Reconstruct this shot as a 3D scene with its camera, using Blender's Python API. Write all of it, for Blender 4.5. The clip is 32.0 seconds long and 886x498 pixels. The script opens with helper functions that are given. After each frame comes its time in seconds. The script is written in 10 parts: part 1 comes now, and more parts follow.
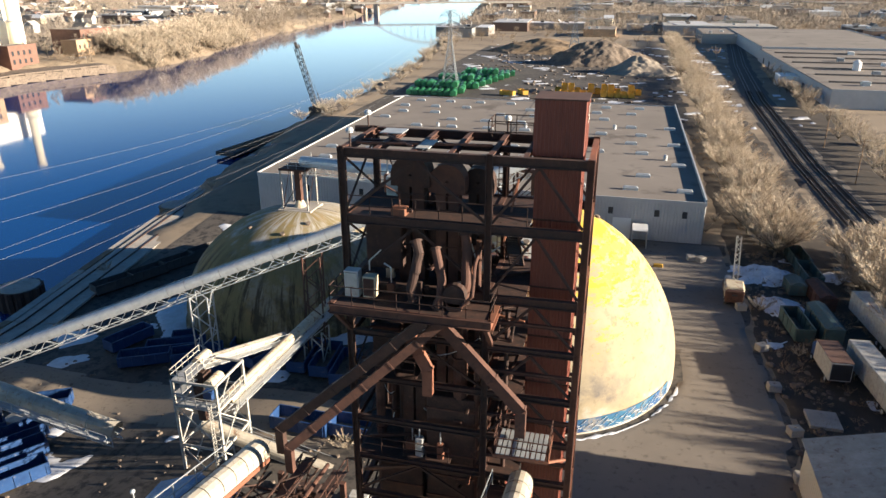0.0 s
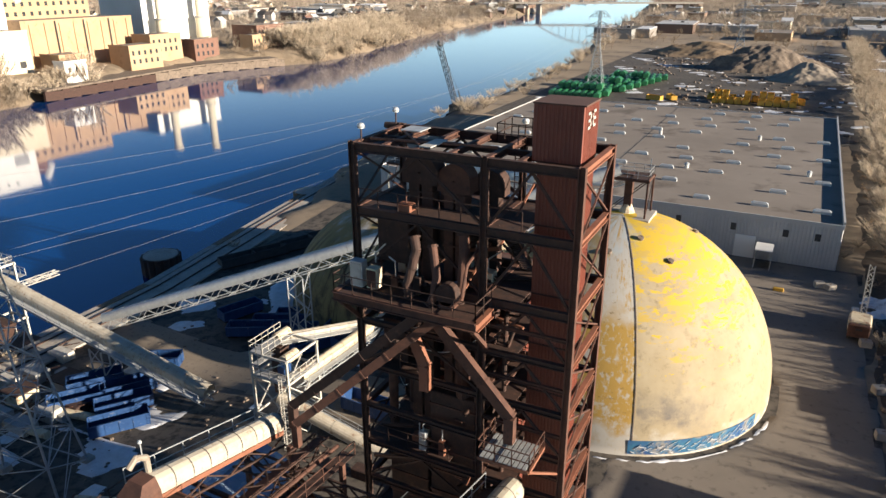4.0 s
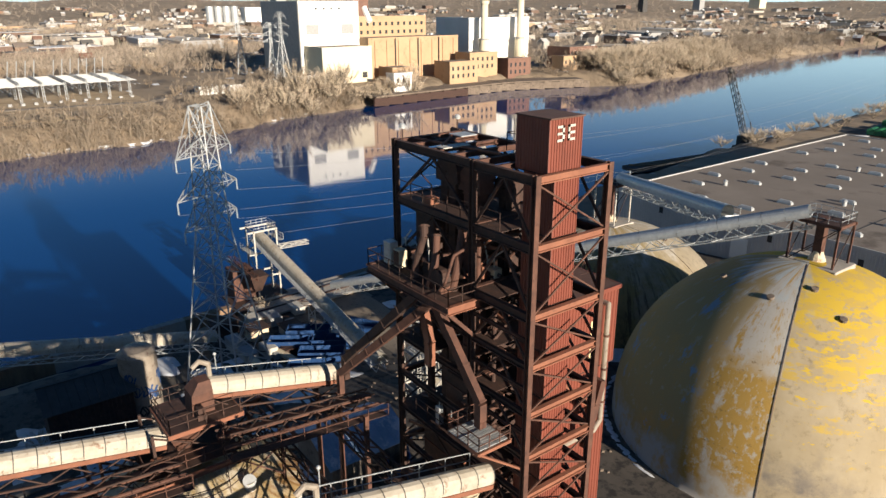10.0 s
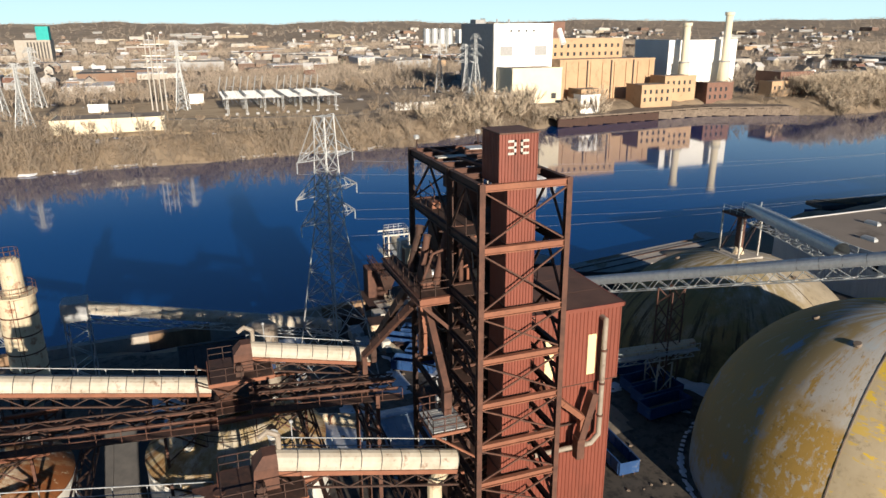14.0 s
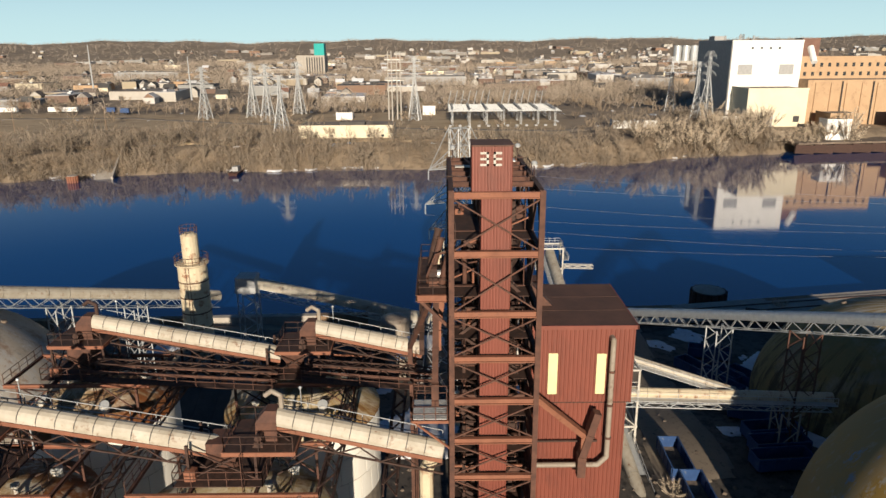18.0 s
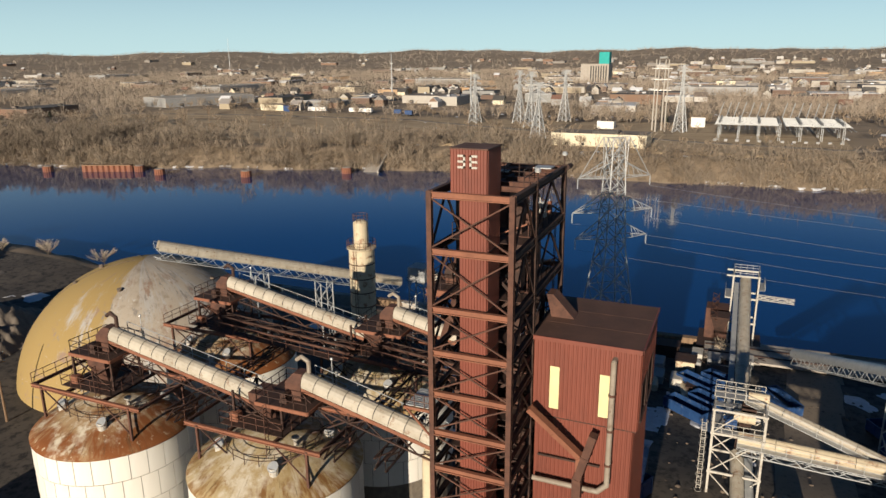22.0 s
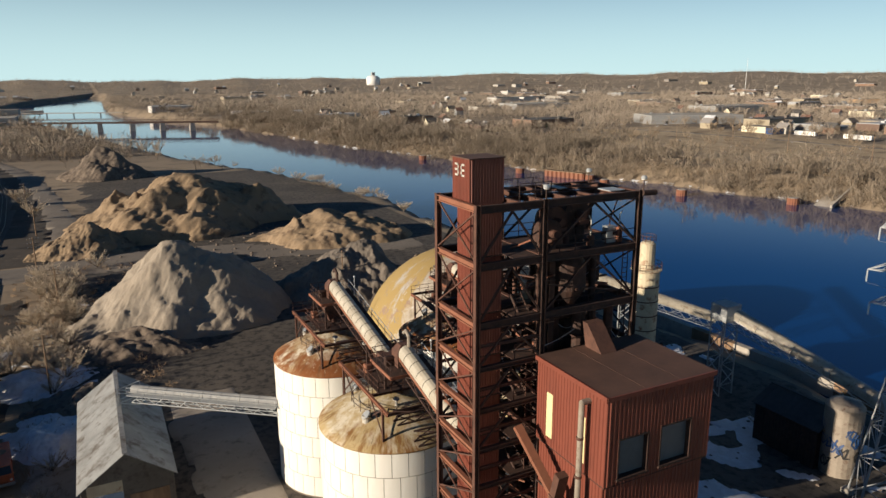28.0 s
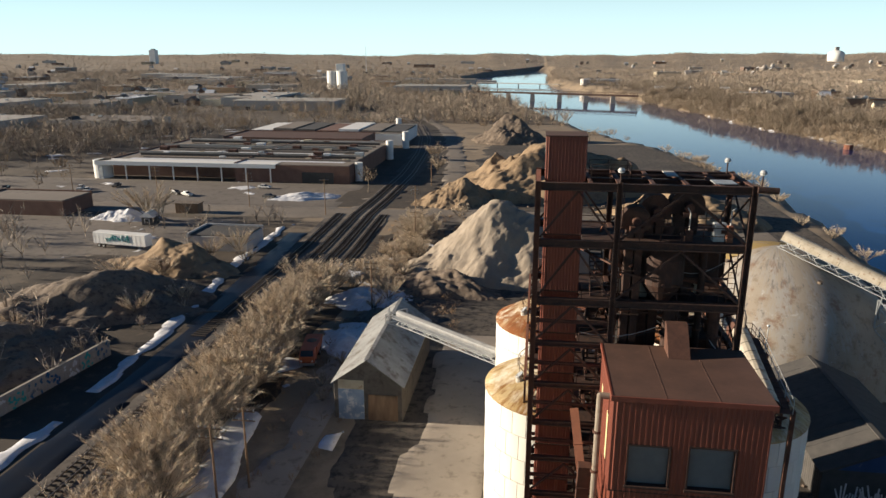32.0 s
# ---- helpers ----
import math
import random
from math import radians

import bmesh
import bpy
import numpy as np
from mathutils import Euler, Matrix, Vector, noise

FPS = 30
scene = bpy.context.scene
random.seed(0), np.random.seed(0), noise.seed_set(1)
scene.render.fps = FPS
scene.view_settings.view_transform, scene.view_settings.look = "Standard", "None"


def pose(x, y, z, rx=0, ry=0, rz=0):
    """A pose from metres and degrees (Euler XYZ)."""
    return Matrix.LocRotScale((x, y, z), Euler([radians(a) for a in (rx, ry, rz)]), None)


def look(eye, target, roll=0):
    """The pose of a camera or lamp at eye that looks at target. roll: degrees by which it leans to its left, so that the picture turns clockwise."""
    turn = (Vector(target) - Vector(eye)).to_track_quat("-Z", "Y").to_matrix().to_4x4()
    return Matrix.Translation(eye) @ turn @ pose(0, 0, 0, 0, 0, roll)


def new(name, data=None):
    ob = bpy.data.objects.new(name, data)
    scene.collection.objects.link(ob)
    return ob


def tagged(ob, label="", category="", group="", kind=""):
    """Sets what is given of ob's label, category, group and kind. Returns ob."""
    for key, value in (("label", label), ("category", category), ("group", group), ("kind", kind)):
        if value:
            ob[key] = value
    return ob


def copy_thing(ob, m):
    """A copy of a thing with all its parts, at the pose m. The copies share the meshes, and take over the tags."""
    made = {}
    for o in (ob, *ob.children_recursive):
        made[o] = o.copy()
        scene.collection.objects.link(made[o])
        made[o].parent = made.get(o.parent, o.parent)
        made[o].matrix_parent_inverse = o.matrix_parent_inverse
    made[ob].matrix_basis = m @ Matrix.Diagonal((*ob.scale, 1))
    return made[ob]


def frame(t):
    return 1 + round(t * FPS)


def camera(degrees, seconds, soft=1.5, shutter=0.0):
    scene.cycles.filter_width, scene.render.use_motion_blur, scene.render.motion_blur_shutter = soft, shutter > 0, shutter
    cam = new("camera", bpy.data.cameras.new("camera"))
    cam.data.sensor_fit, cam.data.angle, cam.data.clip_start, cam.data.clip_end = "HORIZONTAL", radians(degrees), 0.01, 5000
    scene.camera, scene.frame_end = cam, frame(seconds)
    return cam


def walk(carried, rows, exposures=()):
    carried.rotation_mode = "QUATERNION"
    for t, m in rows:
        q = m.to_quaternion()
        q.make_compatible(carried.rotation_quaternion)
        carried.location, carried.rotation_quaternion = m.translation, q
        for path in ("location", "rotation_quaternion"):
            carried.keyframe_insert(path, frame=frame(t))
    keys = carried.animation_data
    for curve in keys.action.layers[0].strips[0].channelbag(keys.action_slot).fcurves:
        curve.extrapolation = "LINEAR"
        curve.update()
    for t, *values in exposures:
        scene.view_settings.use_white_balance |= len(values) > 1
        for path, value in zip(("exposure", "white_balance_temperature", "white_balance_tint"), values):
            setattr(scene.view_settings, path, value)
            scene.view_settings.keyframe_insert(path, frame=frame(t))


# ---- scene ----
cam = camera(64.8, 32.0)
PATH = [
    (0, (1.107, -33.311, 47.122), (0.649, -31.505, 46.395), -0.1),
    (1, (2.441, -32.573, 47.193), (1.91, -30.789, 46.462), -0.1),
    (2, (4.202, -31.926, 47.171), (3.579, -30.172, 46.44), -0.1),
    (3, (6.386, -31.545, 47.107), (5.645, -29.837, 46.377), -0.1),
    (3.5, (7.498, -31.246, 47.175), (6.702, -29.562, 46.447), -0.1),
    (5.5, (12.037, -29.636, 47.198), (11.005, -28.083, 46.476), -0.2),
    (6, (13.321, -29.146, 47.145), (12.227, -27.634, 46.428), -0.1),
    (7, (15.779, -28.06, 47.102), (14.569, -26.632, 46.395), -0.1),
    (8, (18.51, -26.798, 47.079), (17.191, -25.466, 46.382), -0.1),
    (9, (21.423, -25.506, 47.149), (20.004, -24.275, 46.465), -0.1),
    (10, (24.234, -23.868, 47.073), (22.723, -22.741, 46.405), -0.2),
    (11, (26.937, -22.055, 47.217), (25.345, -21.039, 46.56), 0.0),
    (12, (29.699, -19.92, 47.304), (28.03, -19.026, 46.66), -0.0),
    (13, (32.015, -17.534, 47.238), (30.278, -16.768, 46.609), -0.0),
    (13.5, (33.189, -16.107, 47.189), (31.421, -15.408, 46.569), -0.2),
    (15.5, (37.202, -10.12, 47.396), (35.357, -9.624, 46.804), -0.3),
    (16, (38.04, -8.344, 47.339), (36.171, -7.94, 46.753), -0.3),
    (17, (39.432, -4.665, 47.435), (37.528, -4.46, 46.858), -0.4),
    (17.5, (39.846, -2.637, 47.337), (37.932, -2.535, 46.765), -0.5),
    (18, (40.278, -0.586, 47.288), (38.359, -0.582, 46.722), -0.4),
    (19, (40.694, 3.673, 47.283), (38.782, 3.487, 46.726), -0.3),
    (20, (40.561, 8.195, 47.245), (38.676, 7.819, 46.693), -0.6),
    (21, (39.844, 12.783, 47.163), (38.005, 12.218, 46.618), -0.6),
    (22, (38.72, 17.436, 47.029), (36.949, 16.679, 46.491), -0.5),
    (23, (37.154, 22.086, 46.901), (35.473, 21.138, 46.373), -0.4),
    (24, (34.942, 26.543, 46.65), (33.383, 25.401, 46.136), -0.3),
    (25, (32.061, 31.114, 46.529), (30.656, 29.783, 46.027), -0.4),
    (25.5, (30.553, 33.135, 46.547), (29.227, 31.723, 46.052), -0.2),
    (27.5, (22.887, 40.282, 46.558), (21.919, 38.599, 46.077), -0.2),
    (28, (20.63, 41.703, 46.514), (19.757, 39.968, 46.036), -0.3),
    (29, (15.823, 44.134, 46.467), (15.16, 42.307, 45.993), -0.1),
    (29.5, (13.251, 45.26, 46.387), (12.697, 43.397, 45.915), -0.1),
    (30, (10.624, 46.239, 46.358), (10.182, 44.346, 45.889), -0.1),
    (31, (5.424, 47.804, 46.41), (5.255, 45.872, 45.922), -0.0),
    (31.5, (2.804, 48.245, 46.479), (2.867, 46.315, 45.959), -0.1),
    (32, (0.134, 48.498, 46.582), (0.392, 46.59, 46.041), -0.0),
]
walk(cam, [(t, look(eye, target, roll)) for t, eye, target, roll in PATH], [(0, 1.78, 6280, 10), (6, 1.18, 6230, 10), (13, 0.87, 6150, 10), (19, 0.46, 6350, 10), (25, 0.40, 6300, 10), (29, 0.68, 6400, 10), (32, 0.98, 6500, 10)])

# ---- light ----
SUN_AZ, SUN_EL = 1.5, 13.5
world = bpy.data.worlds.new("sky")
scene.world = world
world.use_nodes = True
wn = world.node_tree
sky = wn.nodes.new("ShaderNodeTexSky")
sky.sky_type, sky.sun_disc = "NISHITA", False
sky.sun_elevation, sky.sun_rotation = radians(SUN_EL), radians(90 - SUN_AZ)
sky.air_density, sky.dust_density, sky.ozone_density = 0.55, 0.0, 2.0
# pale haze that thickens evenly towards the horizon
way = wn.nodes.new("ShaderNodeTexCoord")
rise = wn.nodes.new("ShaderNodeSeparateXYZ")
wn.links.new(way.outputs["Generated"], rise.inputs[0])
haze = wn.nodes.new("ShaderNodeMapRange")
haze.interpolation_type = "SMOOTHSTEP"
haze.inputs[1].default_value, haze.inputs[2].default_value, haze.inputs[3].default_value, haze.inputs[4].default_value = -0.03, 0.26, 0.92, 0.0
wn.links.new(rise.outputs[2], haze.inputs[0])
air = wn.nodes.new("ShaderNodeMix")
air.data_type = "RGBA"
air.inputs[7].default_value = (9.1, 12.1, 12.0, 1)
wn.links.new(haze.outputs[0], air.inputs[0])
tint = wn.nodes.new("ShaderNodeMix")
tint.data_type, tint.blend_type = "RGBA", "MULTIPLY"
tint.inputs[0].default_value = 1.0
tint.inputs[7].default_value = (0.40, 0.72, 0.87, 1)
wn.links.new(sky.outputs[0], tint.inputs[6])
wn.links.new(tint.outputs[2], air.inputs[6])
wn.links.new(air.outputs[2], wn.nodes["Background"].inputs[0])
wn.nodes["Background"].inputs[1].default_value = 0.05
sun = bpy.data.lights.new("sun", "SUN")
sun.energy, sun.angle, sun.color = 5.0, radians(0.6), (1.0, 0.85, 0.66)
sun_ob = new("sun", sun)
sun_dir = Vector((math.cos(radians(SUN_AZ)) * math.cos(radians(SUN_EL)), math.sin(radians(SUN_AZ)) * math.cos(radians(SUN_EL)), math.sin(radians(SUN_EL))))
sun_ob.matrix_world = look(sun_dir * 300, (0, 0, 0))

# ---- materials ----
def stuff_mat(name, c1, c2, scale=1.0, rough=0.85, metal=0.0, c3=None, scale3=8.0, lo3=0.55, hi3=0.7, bump=0.0, bscale=20.0,
              random_amount=0.0, stretch=(1, 1, 1), spec=0.5, coords="Object"):
    """Two colours mixed by a noise at one scale, a third in patches at another, with fine relief."""
    m = bpy.data.materials.new(name)
    m.use_nodes = True
    nt = m.node_tree
    nd, ln = nt.nodes, nt.links
    bs = nd["Principled BSDF"]
    tc = nd.new("ShaderNodeTexCoord")
    mp = nd.new("ShaderNodeMapping")
    mp.inputs["Scale"].default_value = stretch
    if coords == "World":
        geo = nd.new("ShaderNodeNewGeometry")
        ln.new(geo.outputs["Position"], mp.inputs[0])
    else:
        ln.new(tc.outputs[coords], mp.inputs[0])
    n1 = nd.new("ShaderNodeTexNoise")
    n1.inputs["Scale"].default_value, n1.inputs["Detail"].default_value, n1.inputs["Roughness"].default_value = scale, 8, 0.65
    ln.new(mp.outputs[0], n1.inputs[0])
    r1 = nd.new("ShaderNodeMapRange")
    r1.inputs[1].default_value, r1.inputs[2].default_value = 0.32, 0.68
    ln.new(n1.outputs[0], r1.inputs[0])
    mx = nd.new("ShaderNodeMix")
    mx.data_type = "RGBA"
    mx.inputs[6].default_value, mx.inputs[7].default_value = (*c1, 1), (*c2, 1)
    ln.new(r1.outputs[0], mx.inputs[0])
    col = mx.outputs[2]
    if c3:
        n3 = nd.new("ShaderNodeTexNoise")
        n3.inputs["Scale"].default_value, n3.inputs["Detail"].default_value, n3.inputs["Roughness"].default_value = scale3, 10, 0.7
        ln.new(mp.outputs[0], n3.inputs[0])
        r3 = nd.new("ShaderNodeMapRange")
        r3.inputs[1].default_value, r3.inputs[2].default_value = lo3, hi3
        ln.new(n3.outputs[0], r3.inputs[0])
        m3 = nd.new("ShaderNodeMix")
        m3.data_type = "RGBA"
        m3.inputs[7].default_value = (*c3, 1)
        ln.new(r3.outputs[0], m3.inputs[0])
        ln.new(col, m3.inputs[6])
        col = m3.outputs[2]
    if random_amount:
        oi = nd.new("ShaderNodeObjectInfo")
        rr = nd.new("ShaderNodeMapRange")
        rr.inputs[3].default_value, rr.inputs[4].default_value = 1 - random_amount, 1 + random_amount
        ln.new(oi.outputs["Random"], rr.inputs[0])
        hs = nd.new("ShaderNodeHueSaturation")
        ln.new(rr.outputs[0], hs.inputs["Value"])
        ln.new(col, hs.inputs["Color"])
        col = hs.outputs[0]
    ln.new(col, bs.inputs["Base Color"])
    bs.inputs["Roughness"].default_value, bs.inputs["Metallic"].default_value = rough, metal
    bs.inputs["Specular IOR Level"].default_value = spec
    if bump:
        nb = nd.new("ShaderNodeTexNoise")
        nb.inputs["Scale"].default_value, nb.inputs["Detail"].default_value = bscale, 6
        ln.new(mp.outputs[0], nb.inputs[0])
        bp = nd.new("ShaderNodeBump")
        bp.inputs["Strength"].default_value, bp.inputs["Distance"].default_value = min(1.0, bump), bump * 0.3
        ln.new(nb.outputs[0], bp.inputs["Height"])
        ln.new(bp.outputs[0], bs.inputs["Normal"])
    return m


M = {}
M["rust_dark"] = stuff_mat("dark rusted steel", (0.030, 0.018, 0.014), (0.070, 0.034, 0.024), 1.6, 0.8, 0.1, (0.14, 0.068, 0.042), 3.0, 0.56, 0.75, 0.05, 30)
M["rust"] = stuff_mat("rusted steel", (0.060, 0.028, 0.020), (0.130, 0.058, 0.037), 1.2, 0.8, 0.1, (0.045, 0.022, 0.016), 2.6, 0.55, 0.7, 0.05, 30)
M["rust_bright"] = stuff_mat("orange primer and rust", (0.17, 0.065, 0.036), (0.26, 0.105, 0.058), 1.0, 0.75, 0.0, (0.10, 0.045, 0.03), 2.0, 0.55, 0.72, 0.04, 30)
M["red_clad"] = stuff_mat("red corrugated cladding", (0.150, 0.040, 0.024), (0.205, 0.056, 0.034), 0.35, 0.55, 0.0, (0.115, 0.034, 0.022), 0.9, 0.52, 0.75, 0.02, 40, stretch=(1, 1, 0.35))
M["dull_pipe"] = stuff_mat("dull grey tan pipe", (0.30, 0.26, 0.21), (0.22, 0.18, 0.14), 0.8, 0.6, 0.0, (0.14, 0.085, 0.055), 1.4, 0.54, 0.68)
M["red_roof"] = stuff_mat("brown red roof", (0.070, 0.036, 0.026), (0.115, 0.058, 0.040), 0.5, 0.8, 0.0, (0.15, 0.085, 0.062), 1.5, 0.6, 0.75, 0.03, 12)
M["white_tube"] = stuff_mat("weathered white sheet metal", (0.47, 0.43, 0.355), (0.34, 0.295, 0.225), 0.9, 0.55, 0.0, (0.19, 0.105, 0.06), 1.6, 0.56, 0.68, 0.03, 14, random_amount=0.08)
M["galv"] = stuff_mat("galvanised steel", (0.42, 0.44, 0.45), (0.55, 0.56, 0.55), 2.0, 0.5, 0.5)
M["pylon"] = stuff_mat("grey galvanised lattice", (0.30, 0.31, 0.315), (0.42, 0.43, 0.43), 2.0, 0.55, 0.3)
M["cream_rust"] = stuff_mat("cream paint gone to rust", (0.60, 0.52, 0.36), (0.48, 0.40, 0.28), 0.8, 0.6, 0.0, (0.24, 0.10, 0.05), 1.1, 0.53, 0.66, 0.03, 12)
M["white_steel"] = stuff_mat("old white painted steel", (0.52, 0.50, 0.445), (0.37, 0.345, 0.30), 1.5, 0.6, 0.0, (0.25, 0.15, 0.09), 3.0, 0.58, 0.7)
M["silo"] = stuff_mat("white silo panels", (0.76, 0.74, 0.68), (0.70, 0.66, 0.58), 0.7, 0.5, 0.0, (0.48, 0.37, 0.24), 0.9, 0.62, 0.8, 0.02, 8, random_amount=0.03, stretch=(1, 1, 0.3))
M["silo_seam"] = stuff_mat("silo joints", (0.12, 0.10, 0.08), (0.20, 0.17, 0.13), 2.0)
M["asphalt"] = stuff_mat("worn asphalt and dirt", (0.052, 0.045, 0.038), (0.125, 0.105, 0.084), 0.06, 0.85, 0.0, (0.024, 0.021, 0.019), 0.7, 0.48, 0.60, 0.05, 3)
M["lot"] = stuff_mat("worn grey lot", (0.13, 0.112, 0.095), (0.20, 0.172, 0.145), 0.06, 0.9, 0.0, (0.09, 0.078, 0.066), 0.4, 0.52, 0.66, 0.03, 4)
M["waste"] = stuff_mat("dull waste ground", (0.075, 0.060, 0.045), (0.135, 0.107, 0.078), 0.05, 0.95, 0.0, (0.045, 0.037, 0.029), 0.25, 0.5, 0.64, 0.1, 1.5)
M["lane"] = stuff_mat("pale salted lane", (0.27, 0.232, 0.19), (0.37, 0.32, 0.262), 0.08, 0.9, 0.0, (0.17, 0.145, 0.116), 0.5, 0.54, 0.68, 0.03, 4)
M["concrete"] = stuff_mat("concrete", (0.30, 0.27, 0.23), (0.42, 0.38, 0.33), 0.4, 0.9, 0.0, (0.22, 0.19, 0.16), 1.4, 0.55, 0.7, 0.04, 6)
M["road"] = stuff_mat("pale dusty road", (0.155, 0.132, 0.108), (0.235, 0.20, 0.163), 0.05, 0.9, 0.0, (0.105, 0.09, 0.074), 0.9, 0.55, 0.68, 0.03, 4)
M["snow"] = stuff_mat("old snow", (0.72, 0.74, 0.78), (0.55, 0.55, 0.56), 0.8, 0.7, 0.0, (0.30, 0.26, 0.22), 1.8, 0.6, 0.72, 0.2, 2.5)
M["pale_blue"] = stuff_mat("chalky blue roof sheet", (0.16, 0.24, 0.36), (0.26, 0.34, 0.44), 0.5, 0.6, 0.0, (0.5, 0.52, 0.55), 0.6, 0.52, 0.6)
M["roof_grey"] = stuff_mat("ballasted grey roof", (0.175, 0.147, 0.122), (0.24, 0.205, 0.172), 0.04, 0.92, 0.0, (0.115, 0.093, 0.075), 0.07, 0.56, 0.66, 0.03, 6)
M["wall_grey"] = stuff_mat("grey ribbed metal wall", (0.40, 0.40, 0.40), (0.47, 0.46, 0.45), 0.3, 0.6, 0.1)
M["brick"] = stuff_mat("orange brick", (0.38, 0.25, 0.145), (0.46, 0.315, 0.19), 0.08, 0.85, 0.0, (0.30, 0.19, 0.11), 0.3, 0.55, 0.7)
M["brick_dark"] = stuff_mat("dark brick", (0.14, 0.075, 0.055), (0.20, 0.11, 0.08), 0.3, 0.85)
M["cream"] = stuff_mat("cream wall", (0.60, 0.53, 0.38), (0.68, 0.61, 0.46), 0.06, 0.8)
M["white"] = stuff_mat("white wall", (0.70, 0.69, 0.65), (0.78, 0.77, 0.74), 0.1, 0.75)
M["pale_paint"] = stuff_mat("pale house paint", (0.34, 0.315, 0.275), (0.44, 0.41, 0.365), 0.1, 0.8)
M["dark"] = stuff_mat("dark opening", (0.02, 0.02, 0.022), (0.035, 0.034, 0.034), 1.0, 0.5)
M["window"] = stuff_mat("dark window glass", (0.03, 0.035, 0.04), (0.05, 0.055, 0.06), 0.6, 0.12)
M["plastic_pane"] = stuff_mat("grey translucent glazing", (0.09, 0.11, 0.125), (0.13, 0.15, 0.165), 0.8, 0.35)
M["pane_cream"] = stuff_mat("cream fibreglass panel", (0.70, 0.62, 0.34), (0.62, 0.54, 0.29), 0.8, 0.5)
M["blue"] = stuff_mat("scuffed blue paint", (0.012, 0.040, 0.125), (0.02, 0.065, 0.18), 0.8, 0.5, 0.0, (0.16, 0.165, 0.18), 1.6, 0.58, 0.70)
M["green"] = stuff_mat("green painted steel", (0.015, 0.11, 0.045), (0.03, 0.18, 0.07), 0.5, 0.5, 0.0, (0.02, 0.05, 0.03), 1.2, 0.55, 0.7, random_amount=0.15)
M["yellow"] = stuff_mat("yellow painted steel", (0.50, 0.28, 0.03), (0.60, 0.36, 0.05), 0.5, 0.5, 0.0, (0.25, 0.12, 0.03), 1.2, 0.55, 0.7, random_amount=0.15)
M["orange"] = stuff_mat("faded orange red paint", (0.42, 0.10, 0.04), (0.50, 0.15, 0.07), 0.5, 0.55, 0.0, (0.2, 0.07, 0.04), 1.5, 0.55, 0.7)
M["tyre"] = stuff_mat("black rubber", (0.015, 0.015, 0.015), (0.03, 0.03, 0.03), 3.0, 0.85)
M["wood"] = stuff_mat("weathered timber", (0.16, 0.10, 0.06), (0.26, 0.17, 0.10), 1.5, 0.85, stretch=(1, 1, 0.2))
M["dull_stone"] = stuff_mat("dull grey brown crushed stone", (0.15, 0.125, 0.10), (0.22, 0.185, 0.15), 0.15, 0.95, 0.0, (0.125, 0.10, 0.08), 1.2, 0.50, 0.66, 0.4, 2.5)
# dusty asphalt paled to paint in the sunlight on the drive
M["tan_drive"] = stuff_mat("dusty asphalt painted sunlit tan", (0.20, 0.162, 0.12), (0.26, 0.212, 0.16), 0.18, 0.9, 0.0, (0.085, 0.066, 0.05), 1.4, 0.55, 0.70, 0.04, 4, coords="World")
M["gravel"] = stuff_mat("pale crushed stone heap", (0.25, 0.208, 0.16), (0.33, 0.28, 0.222), 0.12, 0.95, 0.0, (0.25, 0.205, 0.16), 1.2, 0.52, 0.68, 0.4, 2.5)
M["soil"] = stuff_mat("tan soil heap", (0.22, 0.155, 0.092), (0.30, 0.215, 0.135), 0.08, 0.95, 0.0, (0.12, 0.078, 0.048), 0.25, 0.52, 0.65, 0.5, 1.5)
M["rubble"] = stuff_mat("dark rubble heap", (0.13, 0.10, 0.075), (0.21, 0.165, 0.125), 0.3, 0.95, 0.0, (0.08, 0.06, 0.05), 1.0, 0.5, 0.62, 0.5, 2)
M["twig"] = stuff_mat("bare grey brown twigs", (0.46, 0.375, 0.275), (0.58, 0.485, 0.365), 0.03, 0.9, coords="World")
M["twig_far"] = stuff_mat("far bare woods", (0.27, 0.22, 0.17), (0.43, 0.36, 0.285), 0.012, 0.95, c3=(0.19, 0.152, 0.118), scale3=0.25, lo3=0.5, hi3=0.62, coords="World")
M["twig_dark"] = stuff_mat("dark bare woods", (0.17, 0.135, 0.10), (0.29, 0.235, 0.175), 0.03, 0.95, coords="World")
M["twig_mid"] = stuff_mat("tan bare brush", (0.20, 0.15, 0.102), (0.34, 0.262, 0.182), 0.03, 0.95, coords="World")
M["bark"] = stuff_mat("grey bark", (0.12, 0.095, 0.07), (0.18, 0.145, 0.11), 1.0, 0.9)
M["conifer"] = stuff_mat("dark conifer", (0.025, 0.04, 0.022), (0.045, 0.06, 0.03), 0.5, 0.9)
M["teal"] = stuff_mat("teal netting", (0.02, 0.30, 0.28), (0.03, 0.36, 0.33), 0.3, 0.8)
M["grey_dark"] = stuff_mat("dark grey shingles", (0.05, 0.048, 0.047), (0.08, 0.075, 0.07), 0.8, 0.85)
M["grey"] = stuff_mat("grey metal", (0.25, 0.25, 0.25), (0.33, 0.33, 0.32), 0.8, 0.6)
M["wire"] = stuff_mat("aluminium cable", (0.20, 0.20, 0.20), (0.26, 0.26, 0.255), 1.0, 0.5, 0.3)
M["graffiti"] = stuff_mat("sprayed paint band", (0.015, 0.055, 0.19), (0.03, 0.15, 0.22), 0.45, 0.7, 0.0, (0.22, 0.21, 0.20), 0.5, 0.52, 0.6)
M["graffiti_white"] = stuff_mat("white sprayed paint", (0.55, 0.55, 0.55), (0.65, 0.65, 0.65), 1.0, 0.7)
